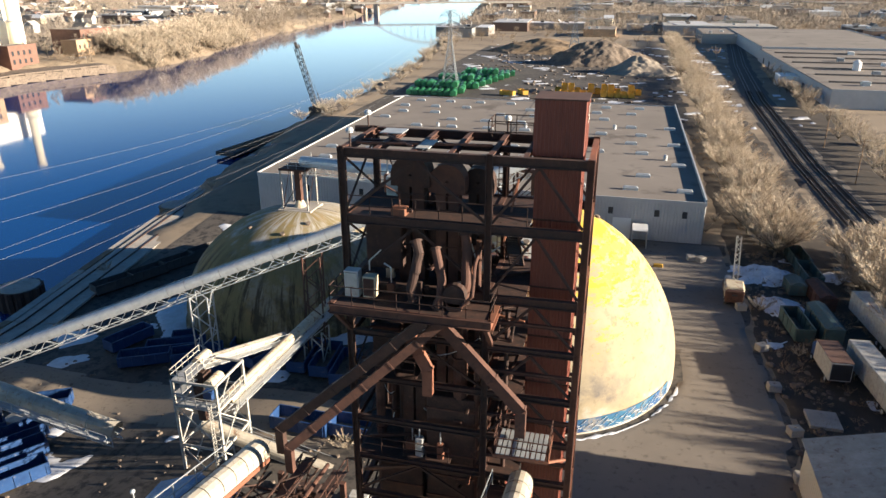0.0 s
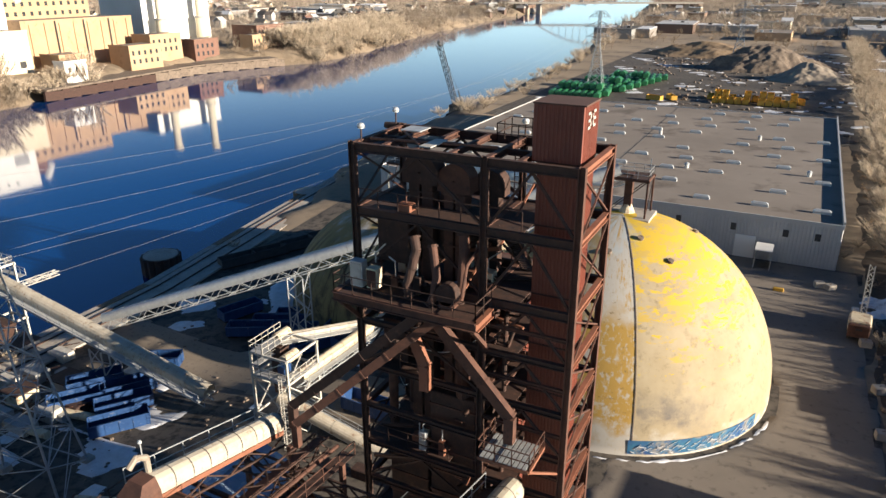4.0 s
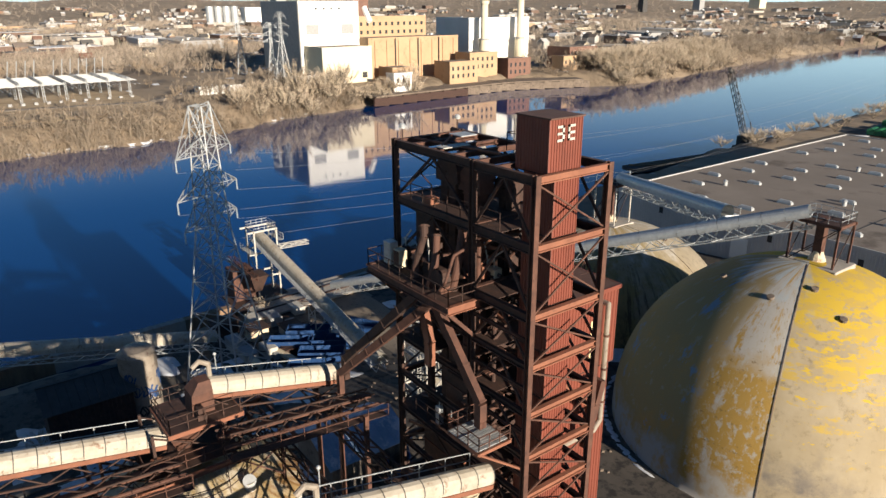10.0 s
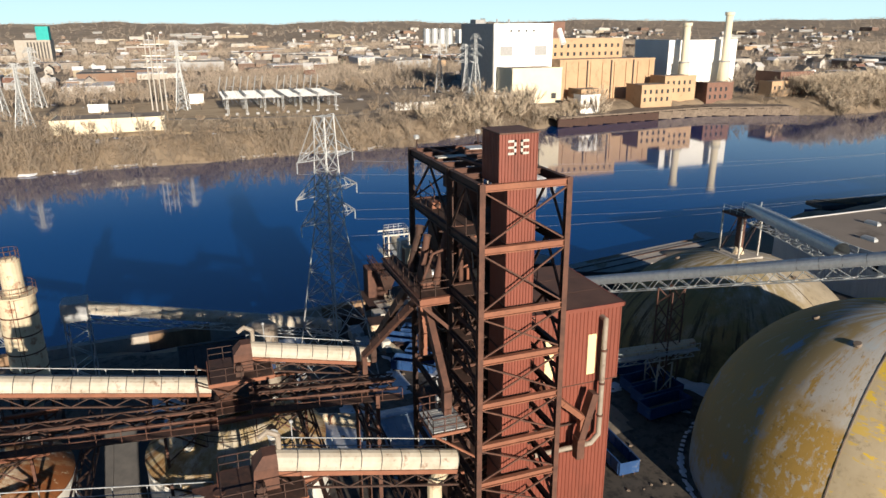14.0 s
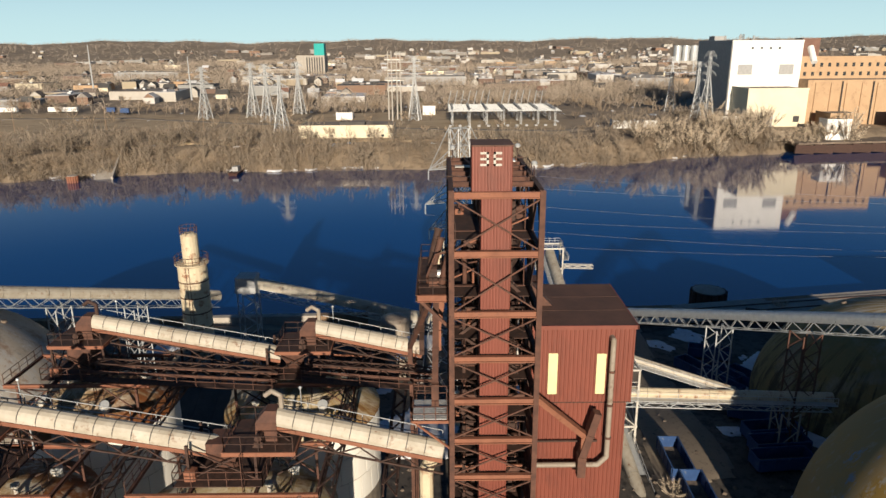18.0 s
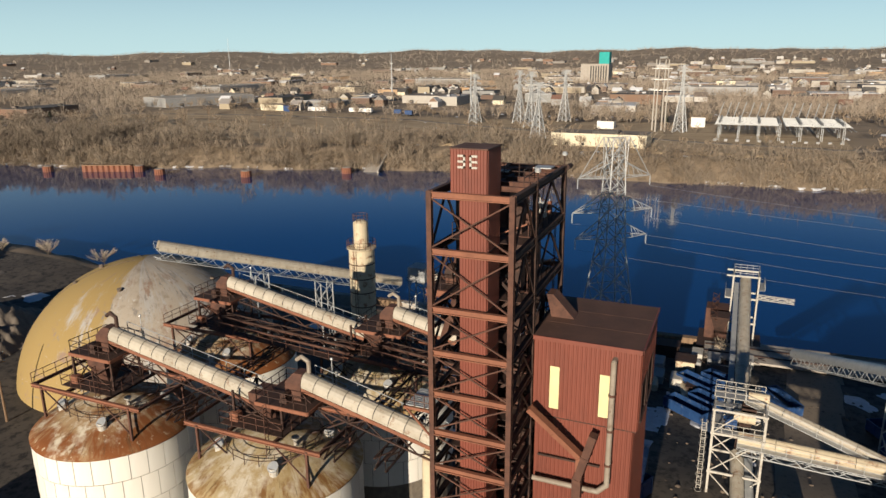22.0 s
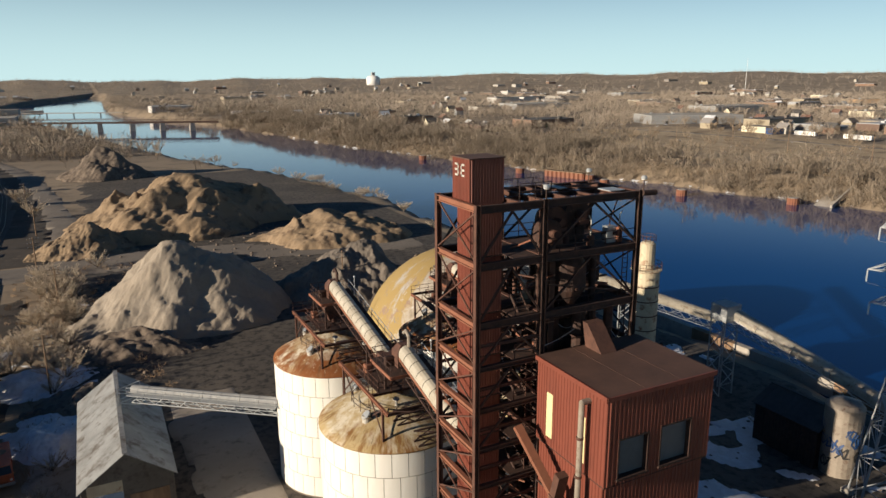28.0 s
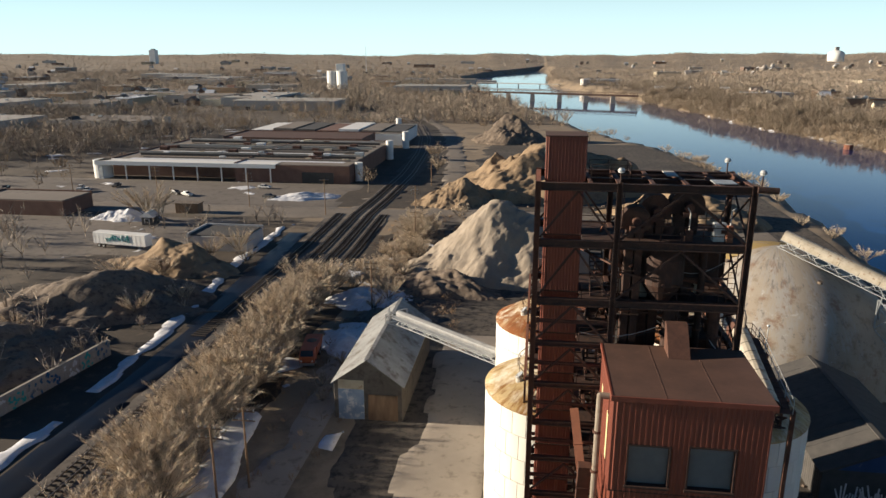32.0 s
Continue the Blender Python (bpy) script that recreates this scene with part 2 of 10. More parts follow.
M["ballast"] = stuff_mat("rail ballast", (0.075, 0.065, 0.055), (0.12, 0.10, 0.085), 0.3, 0.95, 0.0, (0.05, 0.042, 0.036), 1.0, 0.5, 0.65, 0.2, 3)
M["sleeper"] = stuff_mat("dark timber sleepers", (0.05, 0.04, 0.032), (0.08, 0.065, 0.052), 1.0, 0.9)
M["rail"] = stuff_mat("worn steel rail", (0.20, 0.17, 0.15), (0.28, 0.25, 0.22), 1.0, 0.4, 0.7)
M["meadow"] = stuff_mat("dry meadow", (0.36, 0.27, 0.165), (0.46, 0.355, 0.225), 0.02, 0.95, 0.0, (0.22, 0.15, 0.085), 0.06, 0.5, 0.65, stretch=(3, 1, 1), coords="World")
M["ditch"] = stuff_mat("still ditch water", (0.008, 0.014, 0.026), (0.025, 0.024, 0.024), 0.12, 0.3, spec=0.12)
# mud colour darkened further to include the shade lying over it
M["mud"] = stuff_mat("thawing mud with painted shade", (0.034, 0.027, 0.02), (0.070, 0.054, 0.040), 0.12, 0.9, 0.0, (0.115, 0.085, 0.058), 0.35, 0.55, 0.68, 0.15, 1.5)
M["reed"] = stuff_mat("dry brush", (0.24, 0.155, 0.085), (0.32, 0.215, 0.125), 0.05, 0.95, coords="World")

water_mat = bpy.data.materials.new("river water")
water_mat.use_nodes = True
nt = water_mat.node_tree
bs = nt.nodes["Principled BSDF"]
bs.inputs["Base Color"].default_value = (0.0013, 0.031, 0.140, 1)
bs.inputs["Roughness"].default_value, bs.inputs["IOR"].default_value = 0.05, 1.75
tc = nt.nodes.new("ShaderNodeTexCoord")
wv = nt.nodes.new("ShaderNodeTexNoise")
wv.inputs["Scale"].default_value, wv.inputs["Detail"].default_value = 0.35, 4
nt.links.new(tc.outputs["Object"], wv.inputs[0])
bp = nt.nodes.new("ShaderNodeBump")
bp.inputs["Strength"].default_value, bp.inputs["Distance"].default_value = 0.06, 0.08
nt.links.new(wv.outputs[0], bp.inputs["Height"])
nt.links.new(bp.outputs[0], bs.inputs["Normal"])
M["water"] = water_mat

# ---- geometry helpers ----
ORG = {}


class G:
    """Collects vertices and faces of one mesh, in world coordinates."""

    def __init__(self):
        self.v, self.f = [], []

    def add(self, vs, fs):
        n = len(self.v)
        self.v.extend([tuple(p) for p in vs])
        self.f.extend([tuple(i + n for i in f) for f in fs])
        return self

    def box(self, x0, x1, y0, y1, z0, z1):
        return self.add([(x0, y0, z0), (x1, y0, z0), (x1, y1, z0), (x0, y1, z0), (x0, y0, z1), (x1, y0, z1), (x1, y1, z1), (x0, y1, z1)],
                        [(3, 2, 1, 0), (4, 5, 6, 7), (0, 1, 5, 4), (1, 2, 6, 5), (2, 3, 7, 6), (3, 0, 4, 7)])

    def rbox(self, x0, x1, y0, y1, z0, z1, b=0.05):
        """A box with its upper and upright edges cut back."""
        def ring(z, i):
            return [(x0 + i + b, y0 + i, z), (x1 - i - b, y0 + i, z), (x1 - i, y0 + i + b, z), (x1 - i, y1 - i - b, z),
                    (x1 - i - b, y1 - i, z), (x0 + i + b, y1 - i, z), (x0 + i, y1 - i - b, z), (x0 + i, y0 + i + b, z)]
        return self.rings([ring(z0, 0), ring(z1 - b, 0), ring(z1, b)])

    def rings(self, rs, caps=True, closed=True):
        n = len(rs[0])
        vs = [p for r in rs for p in r]
        fs = []
        for k in range(len(rs) - 1):
            for i in range(n if closed else n - 1):
                j = (i + 1) % n
                fs.append((k * n + i, k * n + j, (k + 1) * n + j, (k + 1) * n + i))
        if caps:
            fs.append(tuple(reversed(range(n))))
            fs.append(tuple((len(rs) - 1) * n + i for i in range(n)))
        return self.add(vs, fs)

    def frame_of(self, p, q, up=(0, 0, 1)):
        p, q = Vector(p), Vector(q)
        d = (q - p).normalized()
        up = Vector(up)
        if abs(d.dot(up)) > 0.98:
            up = Vector((0, 1, 0))
        s = d.cross(up).normalized()
        return p, q, s, s.cross(d).normalized()

    def beam(self, p, q, w=0.2, h=None, up=(0, 0, 1)):
        p, q, s, u = self.frame_of(p, q, up)
        h = w if h is None else h
        c = [(-1, -1), (1, -1), (1, 1), (-1, 1)]
        return self.rings([[e + s * (a * w / 2) + u * (b * h / 2) for a, b in c] for e in (p, q)])

    def ibeam(self, p, q, w=0.3, h=0.4, t=0.05, up=(0, 0, 1)):
        p, q, s, u = self.frame_of(p, q, up)
        a, b = w / 2, h / 2
        prof = [(-a, -b), (a, -b), (a, -b + t), (t / 2, -b + t), (t / 2, b - t), (a, b - t), (a, b), (-a, b), (-a, b - t), (-t / 2, b - t), (-t / 2, -b + t), (-a, -b + t)]
        return self.rings([[e + s * x + u * y for x, y in prof] for e in (p, q)])

    def tube(self, p, q, r=0.1, n=8, r2=None, caps=True):
        p, q, s, u = self.frame_of(p, q)
        r2 = r if r2 is None else r2
        return self.rings([[e + s * (math.cos(2 * math.pi * i / n) * rr) + u * (math.sin(2 * math.pi * i / n) * rr) for i in range(n)] for e, rr in ((p, r), (q, r2))], caps)

    def pipe(self, pts, r=0.1, n=8):
        for a, b in zip(pts, pts[1:]):
            self.tube(a, b, r, n)
        for a in pts[1:-1]:
            self.ball(a, r * 1.02, n, 4)
        return self

    def ball(self, c, r, n=8, m=5, squash=1.0):
        c = Vector(c)
        rs = [[c + Vector((math.cos(2 * math.pi * i / n) * math.sin(a), math.sin(2 * math.pi * i / n) * math.sin(a), -math.cos(a) * squash)) * r for i in range(n)]
              for a in [math.pi * (k + 0.5) / m for k in range(m)]]
        return self.rings(rs)

    def lathe(self, cx, cy, prof, n=32, caps=True):
        return self.rings([[(cx + math.cos(2 * math.pi * i / n) * r, cy + math.sin(2 * math.pi * i / n) * r, z) for i in range(n)] for r, z in prof], caps)

    def lattice(self, p, q, w, h, n, t=0.08, up=(0, 0, 1)):
        """A box truss from p to q: four chords and zigzag lacing on the four sides."""
        p, q, s, u = self.frame_of(p, q, up)
        cs = [(-w / 2, -h / 2), (w / 2, -h / 2), (w / 2, h / 2), (-w / 2, h / 2)]
        for a, b in cs:
            self.beam(p + s * a + u * b, q + s * a + u * b, t)
        for k in range(n):
            e, f = p.lerp(q, k / n), p.lerp(q, (k + 1) / n)
            for (a, b), (c, d) in zip(cs, cs[1:] + cs[:1]):
                if k % 2:
                    a, b, c, d = c, d, a, b
                self.beam(e + s * a + u * b, f + s * c + u * d, t * 0.7)
        return self

    def rail(self, pts, hgt=1.05, gap=1.5, t=0.05):
        """A handrail along a line of points: posts, top and middle bars."""
        for a, b in zip(pts, pts[1:]):
            a, b = Vector(a), Vector(b)
            n = max(1, round((b - a).length / gap))
            for k in range(n + 1):
                e = a.lerp(b, k / n)
                self.beam(e, e + Vector((0, 0, hgt)), t)
            for z in (hgt, hgt * 0.5):
                self.beam(a + Vector((0, 0, z)), b + Vector((0, 0, z)), t)
        return self

    def corrugated(self, a, b, z0, z1, pitch=0.3, depth=0.05, z0b=None, z1b=None):
        """An upright ribbed sheet from a to b (x, y), its ribs standing out to the right of the way."""
        a, b = Vector((a[0], a[1])), Vector((b[0], b[1]))
        d = (b - a)
        n = max(2, round(d.length / pitch))
        nrm = Vector((d.y, -d.x)).normalized()
        lo, hi = [], []
        for k in range(n):
            for f, o in ((0, 0), (0.5, 0), (0.62, depth), (0.88, depth)):
                t = (k + f) / n
                p = a + d * t + nrm * o
                lo.append((p.x, p.y, z0 + ((z0b or z0) - z0) * t))
                hi.append((p.x, p.y, z1 + ((z1b or z1) - z1) * t))
        lo.append((b.x, b.y, z0b or z0))
        hi.append((b.x, b.y, z1b or z1))
        return self.rings([lo, hi], False, False)

    def mesh(self, name, org=(0, 0, 0), smooth=False):
        me = bpy.data.meshes.new(name)
        v = np.array(self.v, dtype=float).reshape(-1, 3) - np.array(org, dtype=float)
        me.from_pydata(v.tolist(), [], self.f)
        if smooth:
            me.polygons.foreach_set("use_smooth", [True] * len(me.polygons))
        me.update()
        return me


def thing(name, label, category, at=(0, 0, 0), group="", kind=""):
    ob = new(name)
    ob.empty_display_size = 0.5
    ob.location = at
    ORG[ob] = Vector(at)
    return tagged(ob, label, category, group, kind)


def part(name, g, mat, parent, label="", smooth=False, kind=""):
    """One mesh from collected geometry, as a part of a thing or of a part."""
    org = ORG[parent]
    ob = new(name, g.mesh(name, org, smooth))
    ob.data.materials.append(M[mat] if isinstance(mat, str) else mat)
    ob.parent = parent
    ORG[ob] = org
    return tagged(ob, label, kind=kind)


def solo(name, g, mat, label, category, group="", kind="", smooth=False, at=(0, 0, 0)):
    """A thing or a piece of the setting that is one mesh."""
    ob = new(name, g.mesh(name, at, smooth))
    ob.location = at
    ob.data.materials.append(M[mat] if isinstance(mat, str) else mat)
    ORG[ob] = Vector(at)
    return tagged(ob, label, category, group, kind)


def piece(name, me, parent, m):
    """A repeated piece that shares its mesh, at a place in its parent."""
    ob = new(name, me)
    ob.parent = parent
    ob.matrix_local = Matrix.Translation(-ORG[parent]) @ m
    return ob


def np_mesh(name, v, f, mat, smooth=False):
    """A big mesh from arrays: v (n, 3), f (m, 3) triangles."""
    me = bpy.data.meshes.new(name)
    me.vertices.add(len(v))
    me.vertices.foreach_set("co", np.asarray(v, dtype=np.float32).ravel())
    me.loops.add(f.size)
    me.loops.foreach_set("vertex_index", np.asarray(f, dtype=np.int32).ravel())
    me.polygons.add(len(f))
    me.polygons.foreach_set("loop_start", np.arange(0, f.size, 3, dtype=np.int32))
    me.update(calc_edges=True)
    if smooth:
        me.polygons.foreach_set("use_smooth", [True] * len(f))
    me.materials.append(M[mat] if isinstance(mat, str) else mat)
    return me


def bake(name, variants, places, mat):
    """Many copies of small shapes joined into one mesh. places: rows of x, y, z, scale, upright scale, turn."""
    vs, fs, n = [], [], 0
    for k, (x, y, z, s, sz, a) in enumerate(places):
        v, f = variants[k % len(variants)]
        c, d = math.cos(a), math.sin(a)
        w = np.empty_like(v)
        w[:, 0] = (v[:, 0] * c - v[:, 1] * d) * s + x
        w[:, 1] = (v[:, 0] * d + v[:, 1] * c) * s + y
        w[:, 2] = v[:, 2] * s * sz + z
        vs.append(w)
        fs.append(f + n)
        n += len(v)
    return np_mesh(name, np.concatenate(vs), np.concatenate(fs), mat)

# ---- land and river ----
NEAR = [(-2300, -20), (-1700, 120), (-1430, 162), (-1229, 147), (-1004, 107), (-838, 61), (-684, 31), (-520, -6), (-411, -31), (-300, -70), (-212, -85), (-150, -83), (-60, -84), (44, -88), (91, -96), (147, -104), (213, -113), (256, -112), (432, -128), (680, -172), (1000, -215), (1700, -330)]
FAR = [(-2300, -20), (-1700, -15), (-1480, -10), (-1164, -12), (-989, -50), (-790, -104), (-617, -138), (-477, -156), (-356, -190), (-171, -240), (-122, -256), (-25, -262), (80, -268), (105, -285), (175, -302), (278, -313), (330, -296), (349, -279), (430, -290), (604, -332), (995, -378), (1700, -520)]
WATER = -6.0


def near_x(y):
    return np.interp(y, [p[0] for p in NEAR], [p[1] for p in NEAR])


def far_x(y):
    return np.interp(y, [p[0] for p in FAR], [p[1] for p in FAR])


def sstep(a, b, x):
    t = np.clip((x - a) / (b - a), 0, 1)
    return t * t * (3 - 2 * t)


def height(x, y):
    """The lie of the land."""
    x, y = np.asarray(x, float), np.asarray(y, float)
    xn, xf = near_x(y), far_x(y)
    wob = 1.6 * np.sin(y * 0.11) + 1.1 * np.sin(y * 0.37 + 1.0) + 0.6 * np.sin(y * 0.9)
    yard = -3.6 * sstep(-32, -62, x) * sstep(-140, -90, y) * sstep(130, 60, y)
    near = yard + (-9.5 - yard) * sstep(xn + 5, xn - 8, x + wob)
    top = 2.5 + 1.2 * np.sin(x * 0.011) * np.sin(y * 0.013)
    far = -9.5 + (top + 9.5) * sstep(xf + 7, xf - 24, x + 1.6 * wob)
    far = top + (far - top) * np.clip((xn - xf) / 60, 0, 1)
    z = np.where(x > (xn + xf) / 2, near, far)
    r = np.hypot(x, y)
    ang = np.degrees(np.arctan2(y, x))
    west = np.maximum(sstep(-100, -128, ang) * (ang < 0), sstep(110, 140, ang) * (ang > 0))
    far_hill = 33 + 24 * west + 6 * np.sin(ang * 0.35) + 3.5 * np.sin(ang * 0.93 + 1) + 2 * np.sin(ang * 2.1)
    hill = far_hill * sstep(1500, 3900, r)
    return z + hill + 2.0 * sstep(500, 1200, r) * np.sin(x * 0.006) * np.cos(y * 0.007)


def spaced(marks):
    out = []
    for a, b, s in marks:
        out += list(np.arange(a, b, s))
    return np.array(out + [marks[-1][1]])


gx = spaced([(-4700, -1500, 160), (-1500, -560, 40), (-560, -360, 10), (-360, -60, 4), (-60, 90, 5), (90, 300, 14), (300, 1200, 60), (1200, 4700, 175)])
gy = spaced([(-4700, -2300, 155), (-2300, -760, 26), (-760, -360, 9), (-360, 420, 5), (420, 1000, 12), (1000, 1700, 35), (1700, 4700, 150)])
X, Y = np.meshgrid(gx, gy)
Z = height(X, Y)
nx, ny = len(gx), len(gy)
idx = np.arange(nx * ny).reshape(ny, nx)
quads = np.stack([idx[:-1, :-1], idx[:-1, 1:], idx[1:, 1:], idx[1:, :-1]], -1).reshape(-1, 4)
tris = np.concatenate([quads[:, [0, 1, 2]], quads[:, [0, 2, 3]]])
M["land"] = stuff_mat("winter ground", (0.215, 0.165, 0.112), (0.315, 0.245, 0.168), 0.012, 0.95, 0.0, (0.145, 0.112, 0.078), 0.05, 0.50, 0.62, 0.3, 0.6, coords="World")
ground = new("ground", np_mesh("ground", np.stack([X, Y, Z], -1).reshape(-1, 3), tris, "land", True))
tagged(ground, "brown winter grass and bare earth", "ground", kind="structure")
wg = G().box(-700, 400, -2300, 1800, WATER - 0.5, WATER)
solo("river_water", wg, "water", "calm dark blue river", "water", kind="structure")

# ---- the process tower ----
TX = (-12.8, -4.95, 0.0)
TY = (0.0, 5.4)
LEV = [38.8, 35.17, 31.28, 28.26, 25.3, 22.44, 19.7, 16.9, 14.1, 11.3, 8.5, 5.6, 2.8]
tower = thing("steel_tower", "tall rusted open steel tower with machinery platforms", "tower", (-6.4, 2.7, 0))
for x in TX:
    for y in TY:
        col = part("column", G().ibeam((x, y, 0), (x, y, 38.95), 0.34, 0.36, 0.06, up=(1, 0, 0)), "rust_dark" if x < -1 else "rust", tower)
for k, z in enumerate(LEV):
    d = 0.5 if k < 3 else 0.34
    for y in TY:
        for a, b in zip(TX, TX[1:]):
            part("girder", G().ibeam((a + 0.17, y, z - d / 2 + 0.1), (b - 0.17, y, z - d / 2 + 0.1), 0.3, d, 0.06), "rust_dark" if y < 1 else "rust_dark", tower)
    for x in TX:
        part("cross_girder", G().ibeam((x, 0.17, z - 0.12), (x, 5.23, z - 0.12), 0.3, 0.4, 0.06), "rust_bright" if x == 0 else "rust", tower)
# bracing of the four faces
for k, (z1, z0) in enumerate(zip(LEV, LEV[1:])):
    for a, b in ((0.2, 5.2), (5.2, 0.2)):
        part("brace", G().beam((0.02 + (0.08 if a < 1 else 0.0), a, z0 + 0.2), (0.02 + (0.08 if a < 1 else 0.0), b, z1 - 0.4), 0.09), "rust", tower)
    for y in TY:
        for (xa, xb) in ((-12.6, -5.15), (-4.75, -0.2)):
            if k in (0, 1) or (k % 2 == 0 and xb > -1) or (k % 3 == 0):
                g = G().beam((xa, y + 0.05, z0 + 0.2), ((xa + xb) / 2, y + 0.05, z1 - 0.4), 0.13)
                g.beam((xb, y + 0.05, z0 + 0.2), ((xa + xb) / 2, y + 0.05, z1 - 0.4), 0.13)
                part("brace", g, "rust_dark", tower)
    g = G().beam((-12.8, 0.2, z0 + 0.2), (-12.8, 5.2, z1 - 0.4), 0.1).beam((-12.8, 5.2, z0 + 0.2), (-12.8, 0.2, z1 - 0.4), 0.1)
    part("brace", g, "rust_dark", tower)
# lighter rails between the floors beside the lift shaft
for z1, z0 in zip(LEV[2:9], LEV[3:10]):
    zm = (z0 + z1) / 2
    for y in TY:
        part("mid_rail", G().ibeam((-4.78, y, zm), (-0.17, y, zm), 0.18, 0.2, 0.04), "rust", tower)
    part("mid_rail", G().ibeam((-4.95, 0.17, zm), (-4.95, 5.23, zm), 0.16, 0.2, 0.04), "rust_dark", tower)
    for y in (0.9, 4.5):
        part("shaft_tie", G().beam((-4.78, y, z1 - 0.5), (-2.9, y, z1 - 0.5), 0.12), "rust", tower)
# roof grid
for x in (-11.0, -9.0, -7.0, -3.2):
    part("roof_joist", G().ibeam((x, 0.15, 38.72), (x, 5.25, 38.72), 0.26, 0.32, 0.05), "rust", tower)
part("roof_joist", G().ibeam((-12.6, 2.7, 38.62), (-3.0, 2.7, 38.62), 0.26, 0.32, 0.05), "rust_dark", tower)
part("roof_purlin", G().beam((-12.4, 1.2, 38.9), (-5.2, 2.2, 38.9), 0.12).beam((-12.2, 4.2, 38.9), (-9.2, 1.0, 38.9), 0.1), "rust_bright", tower)
part("roof_plate", G().box(-11.9, -10.6, 3.6, 4.9, 38.92, 38.98), "galv", tower, "loose pale sheet")
part("roof_plate", G().box(-8.9, -8.2, 0.4, 2.4, 38.92, 38.98), "white_steel", tower)
part("overhang_pipe", G().tube((-12.9, 5.55, 38.75), (-14.1, 5.55, 38.7), 0.2, 10), "rust_dark", tower)
part("roof_handrail", G().rail([(-3.2, 5.1, 38.95), (-5.6, 5.1, 38.95), (-5.6, 3.0, 38.95), (-3.2, 3.0, 38.95)], 1.05, 1.2, 0.045), "rust_dark", tower)
# floors of grating and their handrails
for x0, x1, y0, y1, z in ((-12.7, -5.1, 0.1, 5.3, 35.2), (-12.9, -4.4, -2.2, 5.3, 30.85), (-4.8, -2.9, 0.1, 5.3, 35.2), (-4.8, -2.9, 0.1, 5.3, 31.3),
                          (-12.7, -9.0, 0.1, 5.3, 25.4), (-4.8, -2.9, 0.1, 5.3, 28.3), (-4.8, -2.9, 0.1, 5.3, 25.3), (-4.8, -2.9, 2.6, 5.3, 22.5),
                          (-12.7, -7.0, 0.1, 5.3, 19.8), (-4.8, -2.9, 0.1, 5.3, 19.7), (-12.7, -5.0, 0.1, 5.3, 14.1)):
    part("floor_plate", G().box(x0, x1, y0, y1, z - 0.05, z), "rust_dark", tower)
part("platform_edge", G().ibeam((-13.0, -2.25, 30.65), (-4.3, -2.25, 30.65), 0.3, 0.5, 0.05), "rust", tower)
part("platform_edge", G().ibeam((-4.3, -2.25, 30.65), (-4.3, 0.0, 30.65), 0.3, 0.5, 0.05), "rust_bright", tower)
part("platform_edge", G().ibeam((-13.0, -2.25, 30.65), (-13.0, 0.0, 30.65), 0.3, 0.5, 0.05), "rust", tower)
for x in (-12.8, -4.6):
    part("bracket", G().beam((x, -2.1, 30.4), (x, -0.1, 28.4), 0.22), "rust", tower)
for pts in ([(-13.0, -0.1, 30.9), (-13.0, -2.2, 30.9), (-4.35, -2.2, 30.9), (-4.35, -0.2, 30.9)], [(-12.7, 0.2, 35.2), (-5.1, 0.2, 35.2)], [(-12.7, 5.2, 35.2), (-5.1, 5.2, 35.2)],
            [(-12.7, 5.25, 30.9), (-5.1, 5.25, 30.9)], [(-4.8, 0.3, 35.2), (-3.0, 0.3, 35.2)], [(-4.8, 5.2, 31.3), (-3.0, 5.2, 31.3)], [(-4.8, 5.2, 28.3), (-3.0, 5.2, 28.3)],
            [(-4.8, 5.2, 25.3), (-3.0, 5.2, 25.3)], [(-12.7, 0.2, 25.4), (-9.1, 0.2, 25.4)], [(-12.7, 0.2, 19.8), (-7.1, 0.2, 19.8)]):
    part("handrail", G().rail(pts, 1.05, 1.3, 0.045), "rust_dark", tower)
# ladders and small stair flights
for x, y, z0, z1 in ((-5.3, 5.0, 28.3, 38.8), (-4.6, 4.9, 19.6, 28.3), (-12.4, 5.0, 25.4, 35.2)):
    g = G().beam((x, y, z0), (x, y, z1), 0.05).beam((x + 0.45, y, z0), (x + 0.45, y, z1), 0.05)
    for i in range(int((z1 - z0) / 0.35)):
        g.beam((x, y, z0 + 0.3 + i * 0.35), (x + 0.45, y, z0 + 0.3 + i * 0.35), 0.035)
    part("ladder", g, "rust", tower)
for k, (zb, zt) in enumerate(zip(LEV[:0:-1], LEV[-2::-1])):
    if zt > 36 or zb < 8:
        continue
    ya, yb = (0.6, 4.6) if k % 2 else (4.6, 0.6)
    g = G()
    n = max(6, round((zt - zb) / 0.22))
    for i in range(n):
        t = (i + 0.5) / n
        g.box(-4.4, -3.6, ya + (yb - ya) * t - 0.13, ya + (yb - ya) * t + 0.13, zb + (zt - zb) * t - 0.03, zb + (zt - zb) * t)
    g.beam((-4.4, ya, zb), (-4.4, yb, zt), 0.06, 0.2).beam((-3.6, ya, zb), (-3.6, yb, zt), 0.06, 0.2)
    part("stair_flight", g, "rust_dark", tower)

